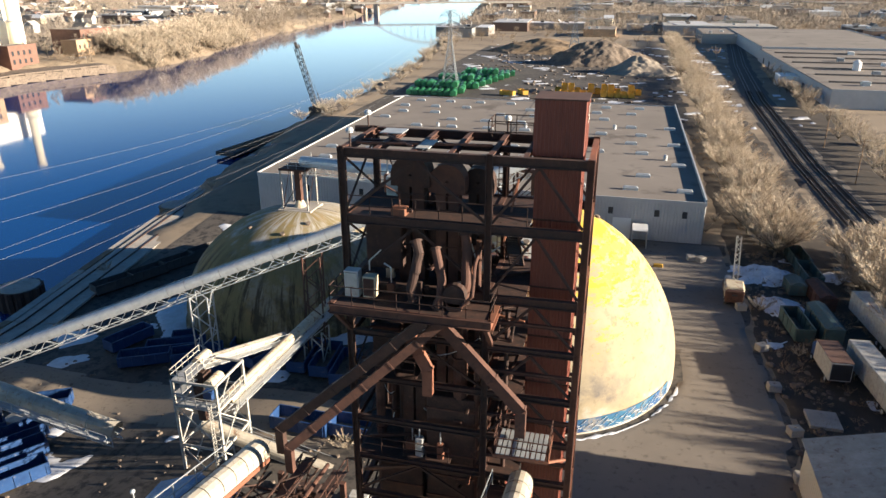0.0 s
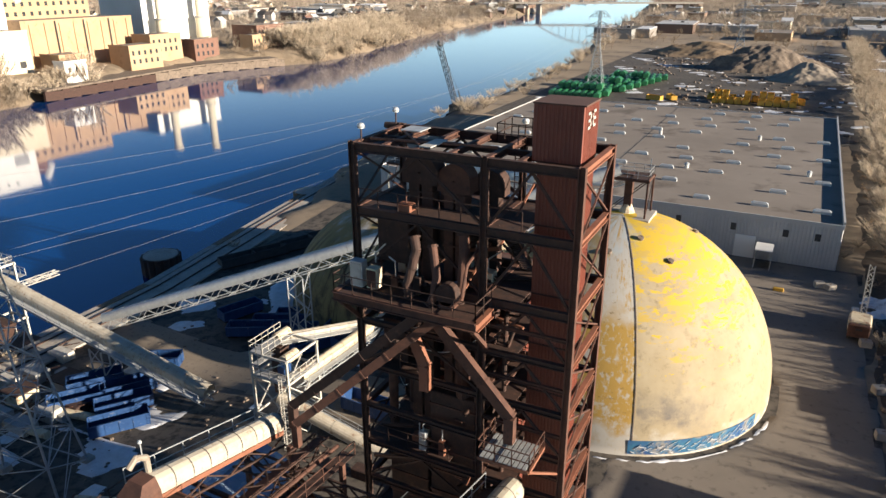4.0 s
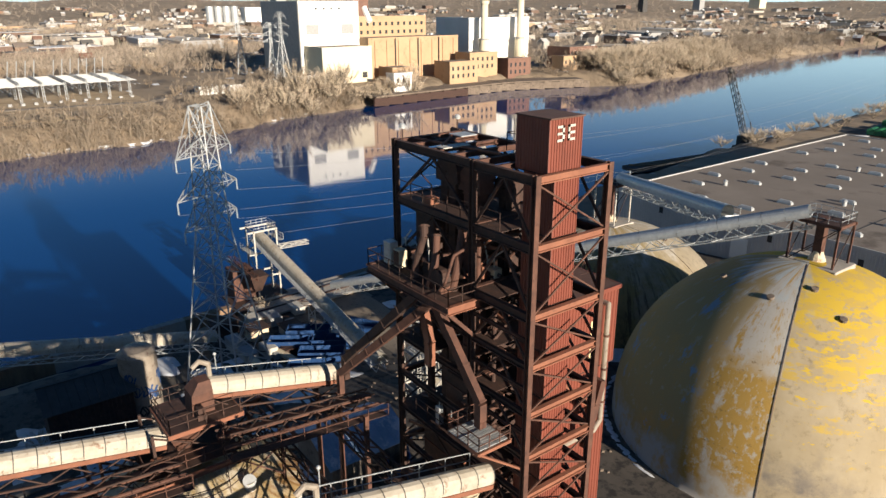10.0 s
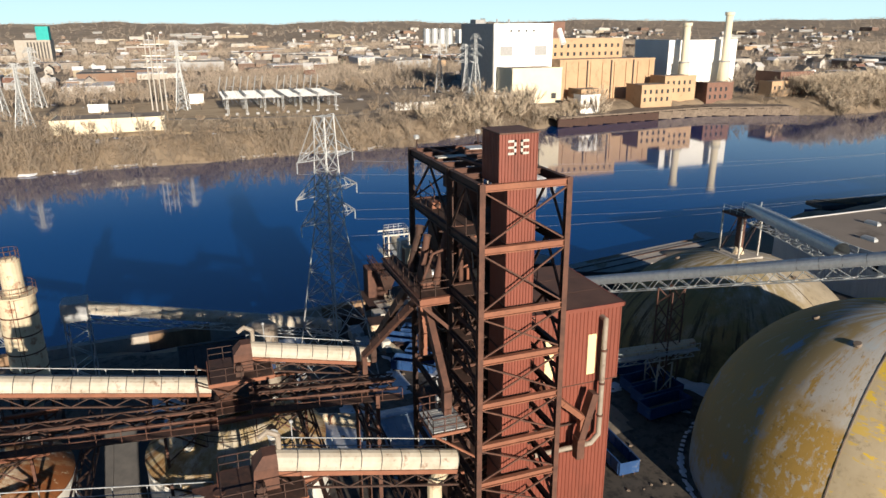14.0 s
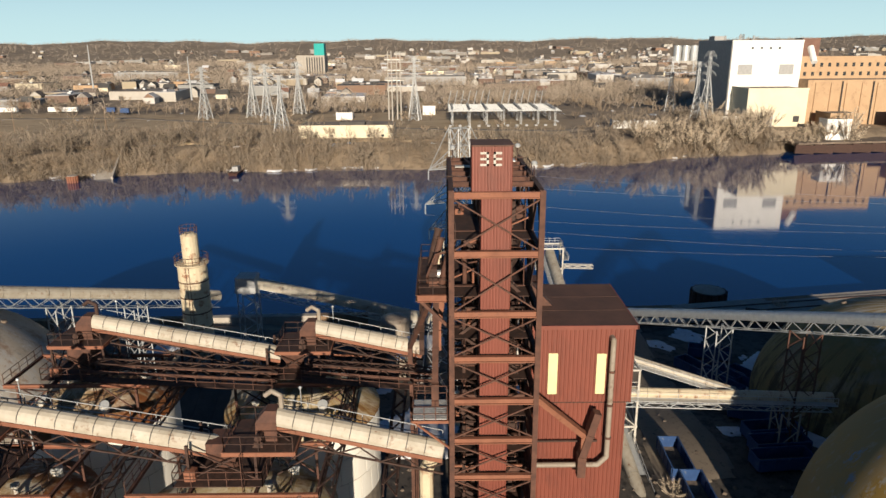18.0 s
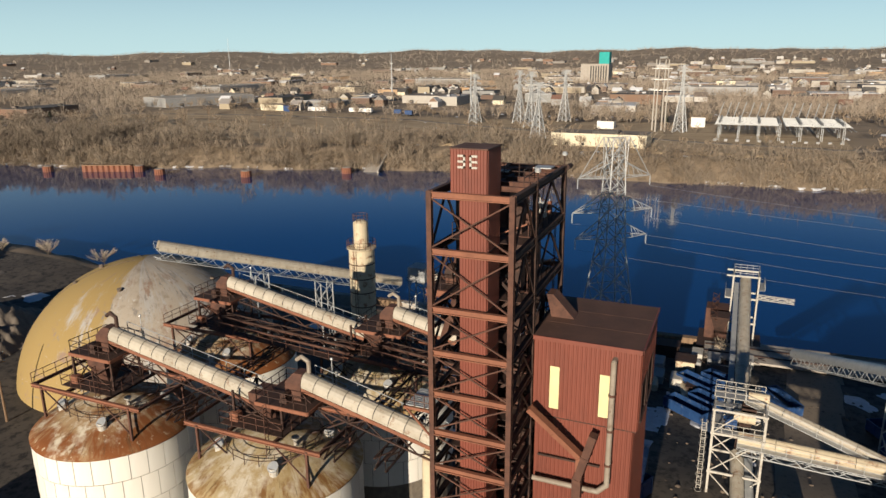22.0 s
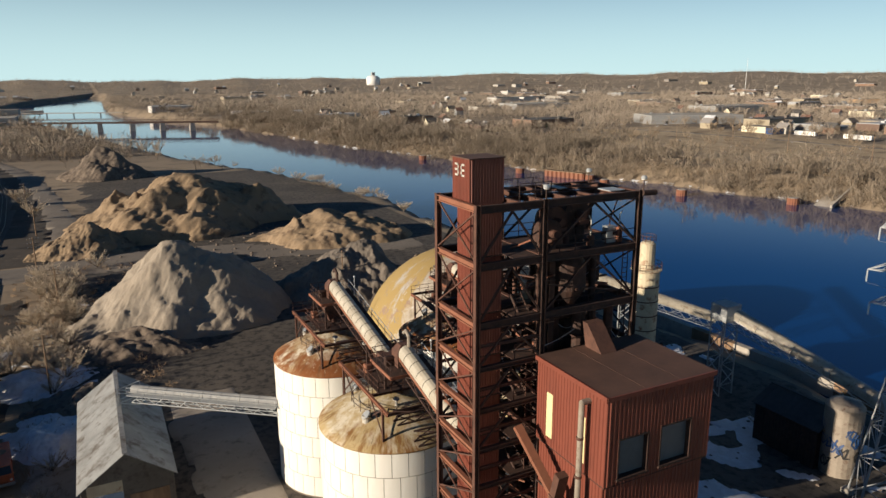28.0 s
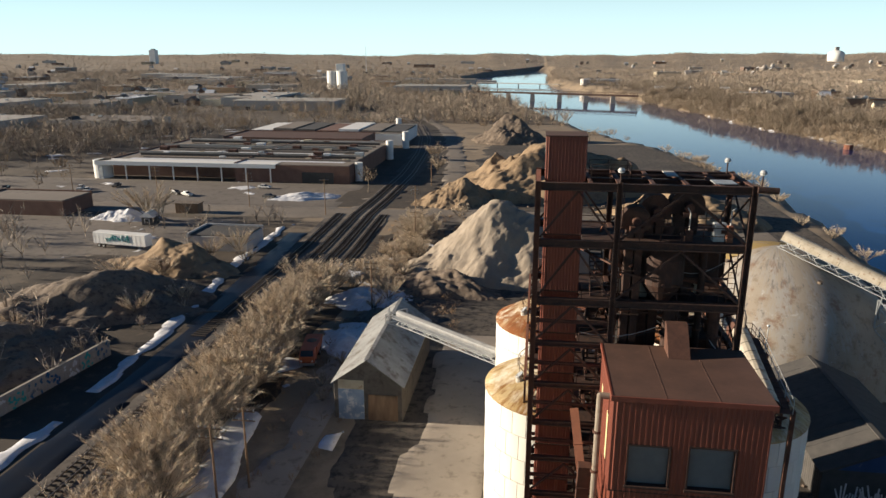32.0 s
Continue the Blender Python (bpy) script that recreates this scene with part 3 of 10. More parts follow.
# the clad lift shaft with its head box
shaft = thing("lift_shaft", "red corrugated metal lift shaft with a raised head box", "shaft", (-1.65, 2.6, 0))
SX0, SX1, SY0, SY1 = -2.85, -0.5, 1.85, 3.62
g = G()
for a, b in (((SX0, SY0), (SX1, SY0)), ((SX1, SY0), (SX1, SY1)), ((SX1, SY1), (SX0, SY1)), ((SX0, SY1), (SX0, SY0))):
    g.corrugated(a, b, 0, 38.7, 0.2, 0.045)
part("shaft_cladding", g, "red_clad", shaft)
g = G()
for a, b in (((-2.95, 1.27), (-0.45, 1.27)), ((-0.45, 1.27), (-0.45, 3.6)), ((-0.45, 3.6), (-2.95, 3.6)), ((-2.95, 3.6), (-2.95, 1.27))):
    g.corrugated(a, b, 38.7, 41.5, 0.2, 0.045)
part("head_cladding", g, "red_clad", shaft)
part("head_floor", G().box(-2.95, -0.45, 1.27, 3.6, 38.62, 38.7), "rust_dark", shaft)
part("head_roof", G().box(-3.02, -0.36, 1.2, 3.68, 41.5, 41.58), "red_roof", shaft)
for z in LEV[1:9]:
    part("shaft_band", G().box(SX0 - 0.03, SX1 + 0.07, SY0 - 0.07, SY1 + 0.07, z - 0.06, z + 0.02), "rust_dark", shaft)
def digit_three(g, x, y, z, w, h, t, flip=1):
    for k in (0, 1, 2):
        g.box(x, x + 0.02, y, y + w, z + k * (h - t) / 2, z + k * (h - t) / 2 + t)
    yy = y + w - t if flip > 0 else y
    g.box(x, x + 0.02, yy, yy + t, z, z + h)
g = G()
digit_three(g, -0.4, 1.72, 40.35, 0.5, 0.82, 0.13, 1)
part("emblem", g, "white_steel", shaft, "flaking white painted emblem")
g = G()
digit_three(g, -0.4, 2.5, 40.35, 0.5, 0.82, 0.13, -1)
part("emblem", g, "white_steel", shaft, "flaking white painted emblem")

# bucket elevators and machines inside the tower
def elevator(x, y, w, d, z0, z1, mat, label):
    t = thing("bucket_elevator", label, "elevator", (x, y, z0), "elevators of the tower")
    part("leg_casing", G().rbox(x - w / 2, x - 0.06, y - d / 2, y + d / 2, z0, z1, 0.03), mat, t)
    part("leg_casing", G().rbox(x + 0.06, x + w / 2, y - d / 2, y + d / 2, z0, z1, 0.03), mat, t)
    r = w / 2 + 0.35
    rings = []
    for i in range(13):
        a = math.pi * i / 12
        rings.append([(x + math.cos(a) * rr, y + yy, z1 + 0.5 + math.sin(a) * rr) for rr, yy in ((r, -d / 2 - 0.1), (r, d / 2 + 0.1), (0.1, d / 2 + 0.1), (0.1, -d / 2 - 0.1))])
    part("elevator_head", G().rings(rings, True, True).box(x - r, x + r, y - d / 2 - 0.1, y + d / 2 + 0.1, z1 - 0.1, z1 + 0.5), mat, t)
    for z in np.arange(z0 + 3, z1, 3.0):
        part("flange", G().box(x - w / 2 - 0.06, x + w / 2 + 0.06, y - d / 2 - 0.06, y + d / 2 + 0.06, z, z + 0.08), mat, t)
    part("drive_motor", G().tube((x, y + d / 2 + 0.2, z1 + 0.5), (x, y + d / 2 + 0.9, z1 + 0.5), 0.28, 10).box(x - 0.4, x + 0.4, y + d / 2 + 0.2, y + d / 2 + 0.9, z1 - 0.1, z1 + 0.2), "rust", t)


elevator(-9.6, 2.2, 1.5, 0.9, 0, 36.6, "rust_dark", "dark rusted bucket elevator with rounded head")
elevator(-7.6, 2.4, 1.3, 0.9, 0, 36.3, "rust", "rust brown bucket elevator with rounded head")
elevator(-6.2, 3.9, 1.1, 0.8, 0, 35.9, "rust_dark", "narrow rusted bucket elevator")
sep = thing("air_separator", "large dark drum separator on the machine platform", "separator", (-8.2, 3.9, 31))
part("drum", G().lathe(-8.2, 3.6, [(0.6, 30.95), (1.35, 32.2), (1.35, 33.9), (1.0, 34.5)], 20), "rust_dark", sep, smooth=False)
part("inlet", G().tube((-8.2, 3.6, 34.3), (-8.6, 2.6, 35.6), 0.35, 10), "rust", sep)
box1 = thing("duct_hood", "dark square hood on the machine platform", "duct", (-10.8, 1.6, 31))
part("hood", G().rbox(-12.0, -9.9, 0.9, 2.6, 31.9, 34.9, 0.08), "rust_dark", box1)
part("leg", G().beam((-11.9, 1.0, 30.9), (-11.9, 1.0, 31.9), 0.12).beam((-10.0, 2.5, 30.9), (-10.0, 2.5, 31.9), 0.12), "rust", box1)
cab = thing("control_cabinet", "pale green electrical cabinet on the platform", "cabinet", (-12.0, -0.9, 30.9))
part("body", G().rbox(-12.5, -11.7, -1.3, -0.7, 31.0, 32.5, 0.03), "galv", cab)
part("door", G().rbox(-12.45, -11.75, -1.34, -1.29, 31.1, 32.4, 0.02), "white_steel", cab)
cab2 = thing("control_cabinet", "rust streaked cabinet beside the pale one", "cabinet", (-11.1, -0.9, 30.9))
part("body", G().rbox(-11.5, -10.8, -1.2, -0.6, 31.0, 32.2, 0.03), "cream_rust", cab2)
part("door", G().rbox(-11.45, -10.85, -1.24, -1.19, 31.1, 32.1, 0.02), "rust", cab2)


def elbow(name, pts, w, mat, label):
    t = thing(name, label, "duct", pts[0])
    vs = [Vector(q) for q in pts]
    fine = [vs[0]]
    for a, b, c in zip(vs, vs[1:], vs[2:]):
        fine += [a.lerp(b, 0.55), (a + 2 * b + c) / 4, b.lerp(c, 0.45)]
    fine.append(vs[-1])
    for a, b in zip(fine, fine[1:]):
        d = (b - a).normalized()
        part("duct_section", G().tube(a - d * 0.04, b + d * 0.04, w * 0.45, 12), mat, t)
    for a, b in ((fine[0], fine[1]), (fine[-1], fine[-2])):
        d = (b - a).normalized()
        part("duct_flange", G().tube(a, a + d * 0.1, w * 0.6, 12), "rust_dark", t)
    return t


elbow("elbow_duct", [(-8.6, -0.8, 34.4), (-8.2, -1.1, 33.2), (-8.9, -1.3, 32.3), (-8.6, -1.4, 31.2)], 0.58, "rust_dark", "angular rusted elbow duct")
elbow("elbow_duct", [(-7.6, -0.6, 34.0), (-7.3, -0.9, 33.0), (-7.0, -1.2, 31.9), (-7.4, -1.4, 30.9)], 0.52, "rust", "angular rusted elbow duct")
elbow("elbow_duct", [(-6.2, 0.3, 34.6), (-5.9, -0.2, 32.8), (-6.1, -0.6, 31.0)], 0.6, "rust", "rusted chute inside the tower")
fan = thing("blower", "seized rusty blower with motor and pipes", "blower", (-7.4, -1.0, 30.9))
part("fan_housing", G().tube((-6.4, -1.5, 31.7), (-6.4, -0.9, 31.7), 0.6, 14), "rust_dark", fan)
part("motor", G().tube((-6.4, -0.9, 31.7), (-6.4, -0.1, 31.7), 0.28, 10), "galv", fan)
part("stand", G().box(-6.8, -6.0, -1.5, -0.2, 30.9, 31.3), "rust", fan)
part("air_pipe", G().pipe([(-6.0, -1.6, 31.2), (-5.4, -1.6, 31.9), (-5.4, -1.0, 33.4), (-5.4, 0.4, 33.8)], 0.09, 8), "rust", fan)
for k, (x, y, z0, z1, r) in enumerate(((-5.6, 1.0, 0, 34, 0.16), (-10.8, 3.2, 0, 34.5, 0.24), (-11.6, 4.2, 0, 30.8, 0.35), (-3.9, 0.9, 0, 30, 0.14), (-6.6, 1.2, 12, 30.5, 0.42), (-8.8, 4.4, 0, 30.8, 0.5), (-11.9, 2.0, 8, 30.8, 0.3))):
    t = thing("riser_pipe", "rusted upright pipe inside the tower", "pipe", (x, y, z0), "riser pipes")
    part("pipe_body", G().tube((x, y, z0), (x, y, z1), r, 10), "rust_dark" if k % 2 else "rust", t)
    for z in np.arange(max(z0, 10) + 2, z1 - 1, 4.2):
        part("pipe_flange", G().tube((x, y, z), (x, y, z + 0.12), r * 1.3, 10), "rust", t)
for k, (x0, x1, y0, y1, z0, z1) in enumerate(((-11.9, -10.2, 1.0, 3.2, 25.4, 28.2), (-8.6, -5.6, 0.8, 2.4, 14.1, 24.0), (-11.8, -9.0, 1.2, 4.4, 14.2, 19.6), (-8.9, -6.0, 2.8, 5.0, 8, 20.0))):
    t = thing("process_bin", "dark rusted process bin inside the tower", "bin", ((x0 + x1) / 2, (y0 + y1) / 2, z0), "process bins")
    part("shell", G().rbox(x0, x1, y0, y1, z0, z1, 0.06), "rust_dark", t)
    for z in np.arange(z0 + 1, z1, 1.6):
        part("stiffener", G().box(x0 - 0.06, x1 + 0.06, y0 - 0.06, y1 + 0.06, z, z + 0.12), "rust", t)
inner = thing("inner_bracing", "tangle of rusted inner beams in the tower", "bracing", (-6.4, 2.7, 8))
rng = random.Random(5)
for k in range(60):
    z = rng.uniform(9, 35)
    x = rng.uniform(-12.3, -3.2)
    if k % 3 == 0:
        a, b = (x, 0.2, z), (x, 5.2, z + rng.choice((0, 0, 2.2, -2.2)))
    elif k % 3 == 1:
        a, b = (-12.6, rng.uniform(0.5, 5), z), (-5.1, rng.uniform(0.5, 5), z + rng.choice((0, 0, 1.5)))
    else:
        a, b = (-4.8, rng.uniform(0.5, 5), z), (-3.0, rng.uniform(0.5, 5), z)
    part("inner_beam", G().beam(a, b, rng.choice((0.1, 0.14, 0.2))), rng.choice(("rust", "rust_dark", "rust_bright", "rust_dark")), inner)

# conduits, valves and small boxes on the platforms
rng = random.Random(17)
for k in range(30):
    z = rng.choice((30.95, 30.95, 35.22, 25.42, 19.82, 14.12))
    x, y = rng.uniform(-12.2, -5.4), rng.uniform(-1.7 if z == 30.95 else 0.5, 4.9)
    t = thing("machine_unit", "small rusted drive unit on a tower platform", "machine", (x, y, z), "platform machines")
    w, h = rng.uniform(0.18, 0.42), rng.uniform(0.4, 1.3)
    part("casing", G().rbox(x - w, x + w, y - w * 0.8, y + w * 0.8, z, z + h, 0.05), rng.choice(("rust", "rust_dark", "rust_bright", "galv", "cream_rust")), t)
    part("shaft_end", G().tube((x + w, y, z + h * 0.6), (x + w + 0.3, y, z + h * 0.6), 0.12, 8), "rust_dark", t)
    part("conduit", G().pipe([(x, y, z + h), (x, y, z + h + rng.uniform(0.3, 1.2)), (x + rng.uniform(-1.2, 1.2), y, z + h + rng.uniform(1.0, 2.2))], 0.045, 6), rng.choice(("galv", "rust", "white_steel")), t)
for k in range(16):
    x, y, z = rng.uniform(-12.4, -3.2), rng.choice((0.25, 5.15, 2.7)), rng.uniform(12, 34)
    t = thing("cable_run", "bundle of slack cables along the steelwork", "cable", (x, y, z), "cable runs")
    x1, dz = max(-12.6, min(-3.0, x + rng.uniform(-6, 6))), rng.uniform(-2.5, 2.5)
    for q in range(2):
        pts = [(x + (x1 - x) * i / 6, y + q * 0.08, z + dz * i / 6 - 0.5 * math.sin(math.pi * i / 6) - q * 0.15) for i in range(7)]
        part("cable", G().pipe(pts, 0.025, 5), "tyre" if q else "galv", t)

# chutes from the platform down to the gallery feet
def chute(name, p, q, w, mat, label, ends=True):
    t = thing(name, label, "chute", p)
    p, q = Vector(p), Vector(q)
    n = max(2, round((q - p).length / 2.2))
    for i in range(n):
        a, b = p.lerp(q, i / n), p.lerp(q, (i + 1) / n)
        part("chute_section", G().beam(a, b, w, w * 0.7, up=(0, 1, 0)), mat, t)
        part("chute_flange", G().beam(b - (b - a).normalized() * 0.05, b + (b - a).normalized() * 0.05, w * 1.12, w * 0.82, up=(0, 1, 0)), mat, t)
    if ends:
        part("spout", G().beam(q, q + Vector((0, 0, -1.6)), w * 0.9, w * 0.8), mat, t)


chute("feed_chute", (-7.6, -1.0, 30.2), (-2.7, -1.1, 25.1), 0.62, "rust", "tan rusted box chute slanting down from the platform")
chute("feed_chute", (-7.8, -2.0, 30.4), (-16.6, -2.4, 22.4), 0.55, "rust_dark", "dark rusted box chute to the gallery foot")
chute("feed_chute", (-6.9, -1.2, 30.2), (-15.6, -3.4, 22.0), 0.5, "rust", "dark rusted box chute beside its twin")
chute("return_chute", (-9.0, -0.6, 28.5), (-8.0, -0.9, 26.8), 0.6, "rust_bright", "short bent rusty spout")
land_p = thing("landing", "small grated landing with handrail at the chute foot", "landing", (-2.4, -1.4, 23.2))
g = G()
for i in range(10):
    g.box(-3.8 + i * 0.27, -3.6 + i * 0.27, -2.6, -0.3, 23.2, 23.26)
part("grating", g, "galv", land_p)
part("frame", G().beam((-3.9, -2.6, 23.12), (-1.0, -2.6, 23.12), 0.12, 0.2).beam((-3.9, -0.3, 23.12), (-1.0, -0.3, 23.12), 0.12, 0.2).beam((-1.0, -2.6, 23.12), (-1.0, -0.2, 23.12), 0.12, 0.2).beam((-3.9, -2.6, 23.12), (-3.9, -0.2, 23.12), 0.12, 0.2), "rust_bright", land_p)
part("handrail", G().rail([(-3.9, -0.3, 23.2), (-3.9, -2.6, 23.2), (-1.0, -2.6, 23.2), (-1.0, -0.3, 23.2)], 1.05, 0.9, 0.05), "rust", land_p)
for p, q in (((-1.0, -2.5, 23.1), (-0.2, -0.1, 21.6)), ((-3.9, -2.5, 23.1), (-4.6, -0.1, 21.6))):
    part("strut", G().beam(p, q, 0.12), "rust_bright", land_p)
for x, y in ((-13.2, 5.3), (-12.4, 0.3), (-4.95, 5.5)):
    t = thing("flood_light", "small floodlight on a bracket at the tower top", "lamp", (x, y, 38.95), "tower floodlights")
    part("post", G().tube((x, y, 38.8), (x, y, 39.7), 0.05, 6), "rust_dark", t)
    part("lamp_head", G().lathe(x, y, [(0.2, 39.65), (0.22, 39.75), (0.14, 39.88), (0.04, 39.9)], 12), "galv", t)
    part("lens", G().lathe(x, y, [(0.17, 39.61), (0.18, 39.65)], 12), "white", t)

# ---- red clad annexe ----
ann = thing("clad_annexe", "red corrugated metal building hung on the tower", "building", (-8.75, 9.3, 0))
AX0, AX1, AY0, AY1 = -12.96, -4.53, 5.75, 12.88
def wall(g, a, b, z0, z1, holes=(), pitch=0.3, z1b=None, dep=0.05):
    """A ribbed wall from a to b with oblong openings (from, to, low, high) along it."""
    L = math.dist(a, b)
    def at(s):
        return (a[0] + (b[0] - a[0]) * s / L, a[1] + (b[1] - a[1]) * s / L)
    def top(s):
        return z1 if z1b is None else z1 + (z1b - z1) * s / L
    s = 0
    for h0, h1, l, u in sorted(holes):
        g.corrugated(at(s), at(h0), z0, top(s), pitch, dep, z0, top(h0))
        g.corrugated(at(h0), at(h1), z0, l, pitch, dep)
        g.corrugated(at(h0), at(h1), u, top(h0), pitch, dep, u, top(h1))
        s = h1
    g.corrugated(at(s), at(L), z0, top(s), pitch, dep, z0, top(L))
    return g


ROOF_E, ROOF_W = 28.4, 28.4
part("upper_wall", wall(G(), (AX1, AY0), (AX1, AY1), 22.6, 28.4, [(1.1, 1.8, 23.2, 26.4), (4.5, 5.2, 23.2, 26.35)]), "red_clad", ann)
part("upper_wall", wall(G(), (AX1, AY1), (AX0, AY1), 22.6, 28.4, [(1.0, 3.2, 23.0, 25.5), (4.3, 6.7, 23.0, 25.6)]), "red_clad", ann)
part("upper_wall", wall(G(), (AX0, AY1), (AX0, AY0), 22.6, 28.4), "red_clad", ann)
part("upper_wall", wall(G(), (AX0, AY0), (AX1, AY0), 22.6, 28.4), "red_clad", ann)
part("lower_wall", wall(G(), (-4.7, 5.9), (-4.7, 12.6), 0, 22.6), "red_clad", ann)
part("lower_wall", wall(G(), (-4.7, 12.6), (-12.8, 12.6), 0, 22.6), "red_clad", ann)
part("lower_wall", wall(G(), (-12.8, 12.6), (-12.8, 5.9), 0, 22.6), "red_clad", ann)
part("lower_wall", wall(G(), (-12.8, 5.9), (-4.7, 5.9), 0, 22.6), "red_clad", ann)
part("soffit", G().box(AX0, AX1, AY0, AY1, 22.5, 22.6), "rust_dark", ann)
roof = part("roof", G().box(AX0 - 0.12, AX1 + 0.12, AY0 - 0.1, AY1 + 0.12, 28.4, 28.5), "red_roof", ann)
for i in range(1, 3):
    x = AX0 + (AX1 - AX0) * i / 3
    part("roof_seam", G().box(x - 0.015, x + 0.015, AY0, AY1, 28.5, 28.512), "red_roof", roof)
part("roof_edge", G().box(AX1 + 0.06, AX1 + 0.16, AY0 - 0.1, AY1 + 0.14, 28.22, 28.52), "red_clad", ann)
part("roof_edge", G().box(AX0 - 0.14, AX1 + 0.16, AY1 + 0.06, AY1 + 0.16, 28.22, 28.515), "red_clad", ann)
for y0, y1, z0, z1 in ((6.85, 7.55, 23.2, 26.4), (10.25, 10.95, 23.2, 26.35)):
    part("light_panel", G().box(AX1 - 0.06, AX1 + 0.015, y0 + 0.02, y1 - 0.02, z0 + 0.02, z1 - 0.02), "pane_cream", ann, "pale yellow fibreglass light panel")
for x0, x1, z0, z1 in ((-7.73, -5.53, 23.0, 25.5), (-11.23, -8.83, 23.0, 25.6)):
    w = part("window", G().box(x0, x1, AY1 - 0.32, AY1 - 0.3, z0, z1), "plastic_pane", ann, "dusty grey louvred window")
    part("window_frame", G().box(x0 - 0.1, x0, AY1 - 0.3, AY1 + 0.08, z0 - 0.1, z1 + 0.1).box(x1, x1 + 0.1, AY1 - 0.3, AY1 + 0.08, z0 - 0.1, z1 + 0.1).box(x0, x1, AY1 - 0.3, AY1 + 0.08, z1, z1 + 0.1), "rust_dark", w)
    part("window_sill", G().box(x0 - 0.15, x1 + 0.15, AY1 - 0.28, AY1 + 0.16, z0 - 0.14, z0), "rust_dark", w)
part("roof_box", G().rings([[(-9.6, 5.9, 28.5), (-8.3, 5.9, 28.5), (-8.3, 7.6, 28.5), (-9.6, 7.6, 28.5)], [(-9.6, 5.5, 30.2), (-8.3, 5.5, 30.2), (-8.3, 6.0, 30.2), (-9.6, 6.0, 30.2)]]), "rust", ann, "slanted rusted duct entering the roof")
vp = thing("vent_pipe", "tall pale vent pipe on brackets along the red wall", "pipe", (-3.9, 11.1, 17))
part("riser", G().pipe([(-4.6, 11.22, 27.6), (-3.95, 11.22, 27.6), (-3.9, 11.22, 18.5), (-3.9, 10.6, 17.85), (-3.9, 6.0, 17.85)], 0.19, 12), "dull_pipe", vp)
for z in (20, 22.6, 25.2):
    part("clamp", G().tube((-3.9, 11.22, z), (-3.9, 11.22, z + 0.15), 0.24, 12), "rust", vp)
chute("wall_chute", (-2.9, 5.9, 23.8), (-3.4, 9.4, 20.6), 0.55, "rust_bright", "rusted chute slanting across the red wall")
chute("wall_chute", (-3.4, 10.25, 22.4), (-3.4, 9.3, 18.9), 0.75, "rust", "rusted spout joining the slanting chute")
part("conduit", G().beam((-4.4, 6.2, 19.5), (-4.4, 10.6, 19.5), 0.12), "rust_dark", ann)

# ---- silos ----
def painted_dome(name, c1, c2, layers):
    """Weathered concrete under layers of paint and dirt. A layer: colour, noise (turns, rise, scale, seed), tests on noise, turn or rise as (field, from, to)."""
    m = stuff_mat(name, c1, c2, 0.25, 0.85, 0.0, tuple(c * 0.72 for c in c2), 0.9, 0.54, 0.7, 0.12, 1.6, spec=0.2)
    nt = m.node_tree
    nd, ln = nt.nodes, nt.links
    bs = nd["Principled BSDF"]
    out = bs.inputs["Base Color"].links[0].from_socket
    tc = nd.new("ShaderNodeTexCoord")
    sep = nd.new("ShaderNodeSeparateXYZ")
    ln.new(tc.outputs["Object"], sep.inputs[0])

    def calc(op, a, b=None, c=None):
        n = nd.new("ShaderNodeMath")
        n.operation = op
        for k, v in enumerate((a, b, c)):
            if v is None:
                continue
            if isinstance(v, (int, float)):
                n.inputs[k].default_value = v
            else:
                ln.new(v, n.inputs[k])
        return n.outputs[0]

    wob = nd.new("ShaderNodeTexNoise")
    wob.inputs["Scale"].default_value, wob.inputs["Detail"].default_value = 0.35, 8
    ln.new(tc.outputs["Object"], wob.inputs[0])
    turn = calc("ARCTAN2", sep.outputs[1], sep.outputs[0])
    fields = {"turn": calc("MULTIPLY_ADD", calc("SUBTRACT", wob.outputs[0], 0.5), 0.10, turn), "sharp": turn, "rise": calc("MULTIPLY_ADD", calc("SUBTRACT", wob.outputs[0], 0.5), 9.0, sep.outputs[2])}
    for paint, (turns, rise, scale, seed), tests in layers:
        cmb = nd.new("ShaderNodeCombineXYZ")
        ln.new(calc("MULTIPLY", turn, turns), cmb.inputs[0])
        ln.new(calc("MULTIPLY", sep.outputs[2], rise), cmb.inputs[1])
        cmb.inputs[2].default_value = seed
        ns = nd.new("ShaderNodeTexNoise")
        ns.inputs["Scale"].default_value, ns.inputs["Detail"].default_value, ns.inputs["Roughness"].default_value = scale, 14, 0.72
        if turns:
            ln.new(cmb.outputs[0], ns.inputs[0])
        else:
            mp = nd.new("ShaderNodeMapping")
            mp.inputs["Location"].default_value, mp.inputs["Scale"].default_value = (seed * 7, 0, 0), (1, 1, rise)
            ln.new(tc.outputs["Object"], mp.inputs[0])
            ln.new(mp.outputs[0], ns.inputs[0])
        fields["noise"] = ns.outputs[0]
        fields["noise_up"] = calc("MULTIPLY_ADD", sep.outputs[2], 0.014, ns.outputs[0])
        fac = None
        for field, lo, hi in tests:
            rg = nd.new("ShaderNodeMapRange")
            rg.inputs[1].default_value, rg.inputs[2].default_value = lo, hi
            ln.new(fields[field], rg.inputs[0])
            fac = rg.outputs[0] if fac is None else calc("MULTIPLY", fac, rg.outputs[0])
        mx = nd.new("ShaderNodeMix")
        mx.data_type = "RGBA"
        mx.inputs[7].default_value = (*paint, 1)
        ln.new(fac, mx.inputs[0])
        ln.new(out, mx.inputs[6])
        out = mx.outputs[2]
    ln.new(out, bs.inputs["Base Color"])
    return m


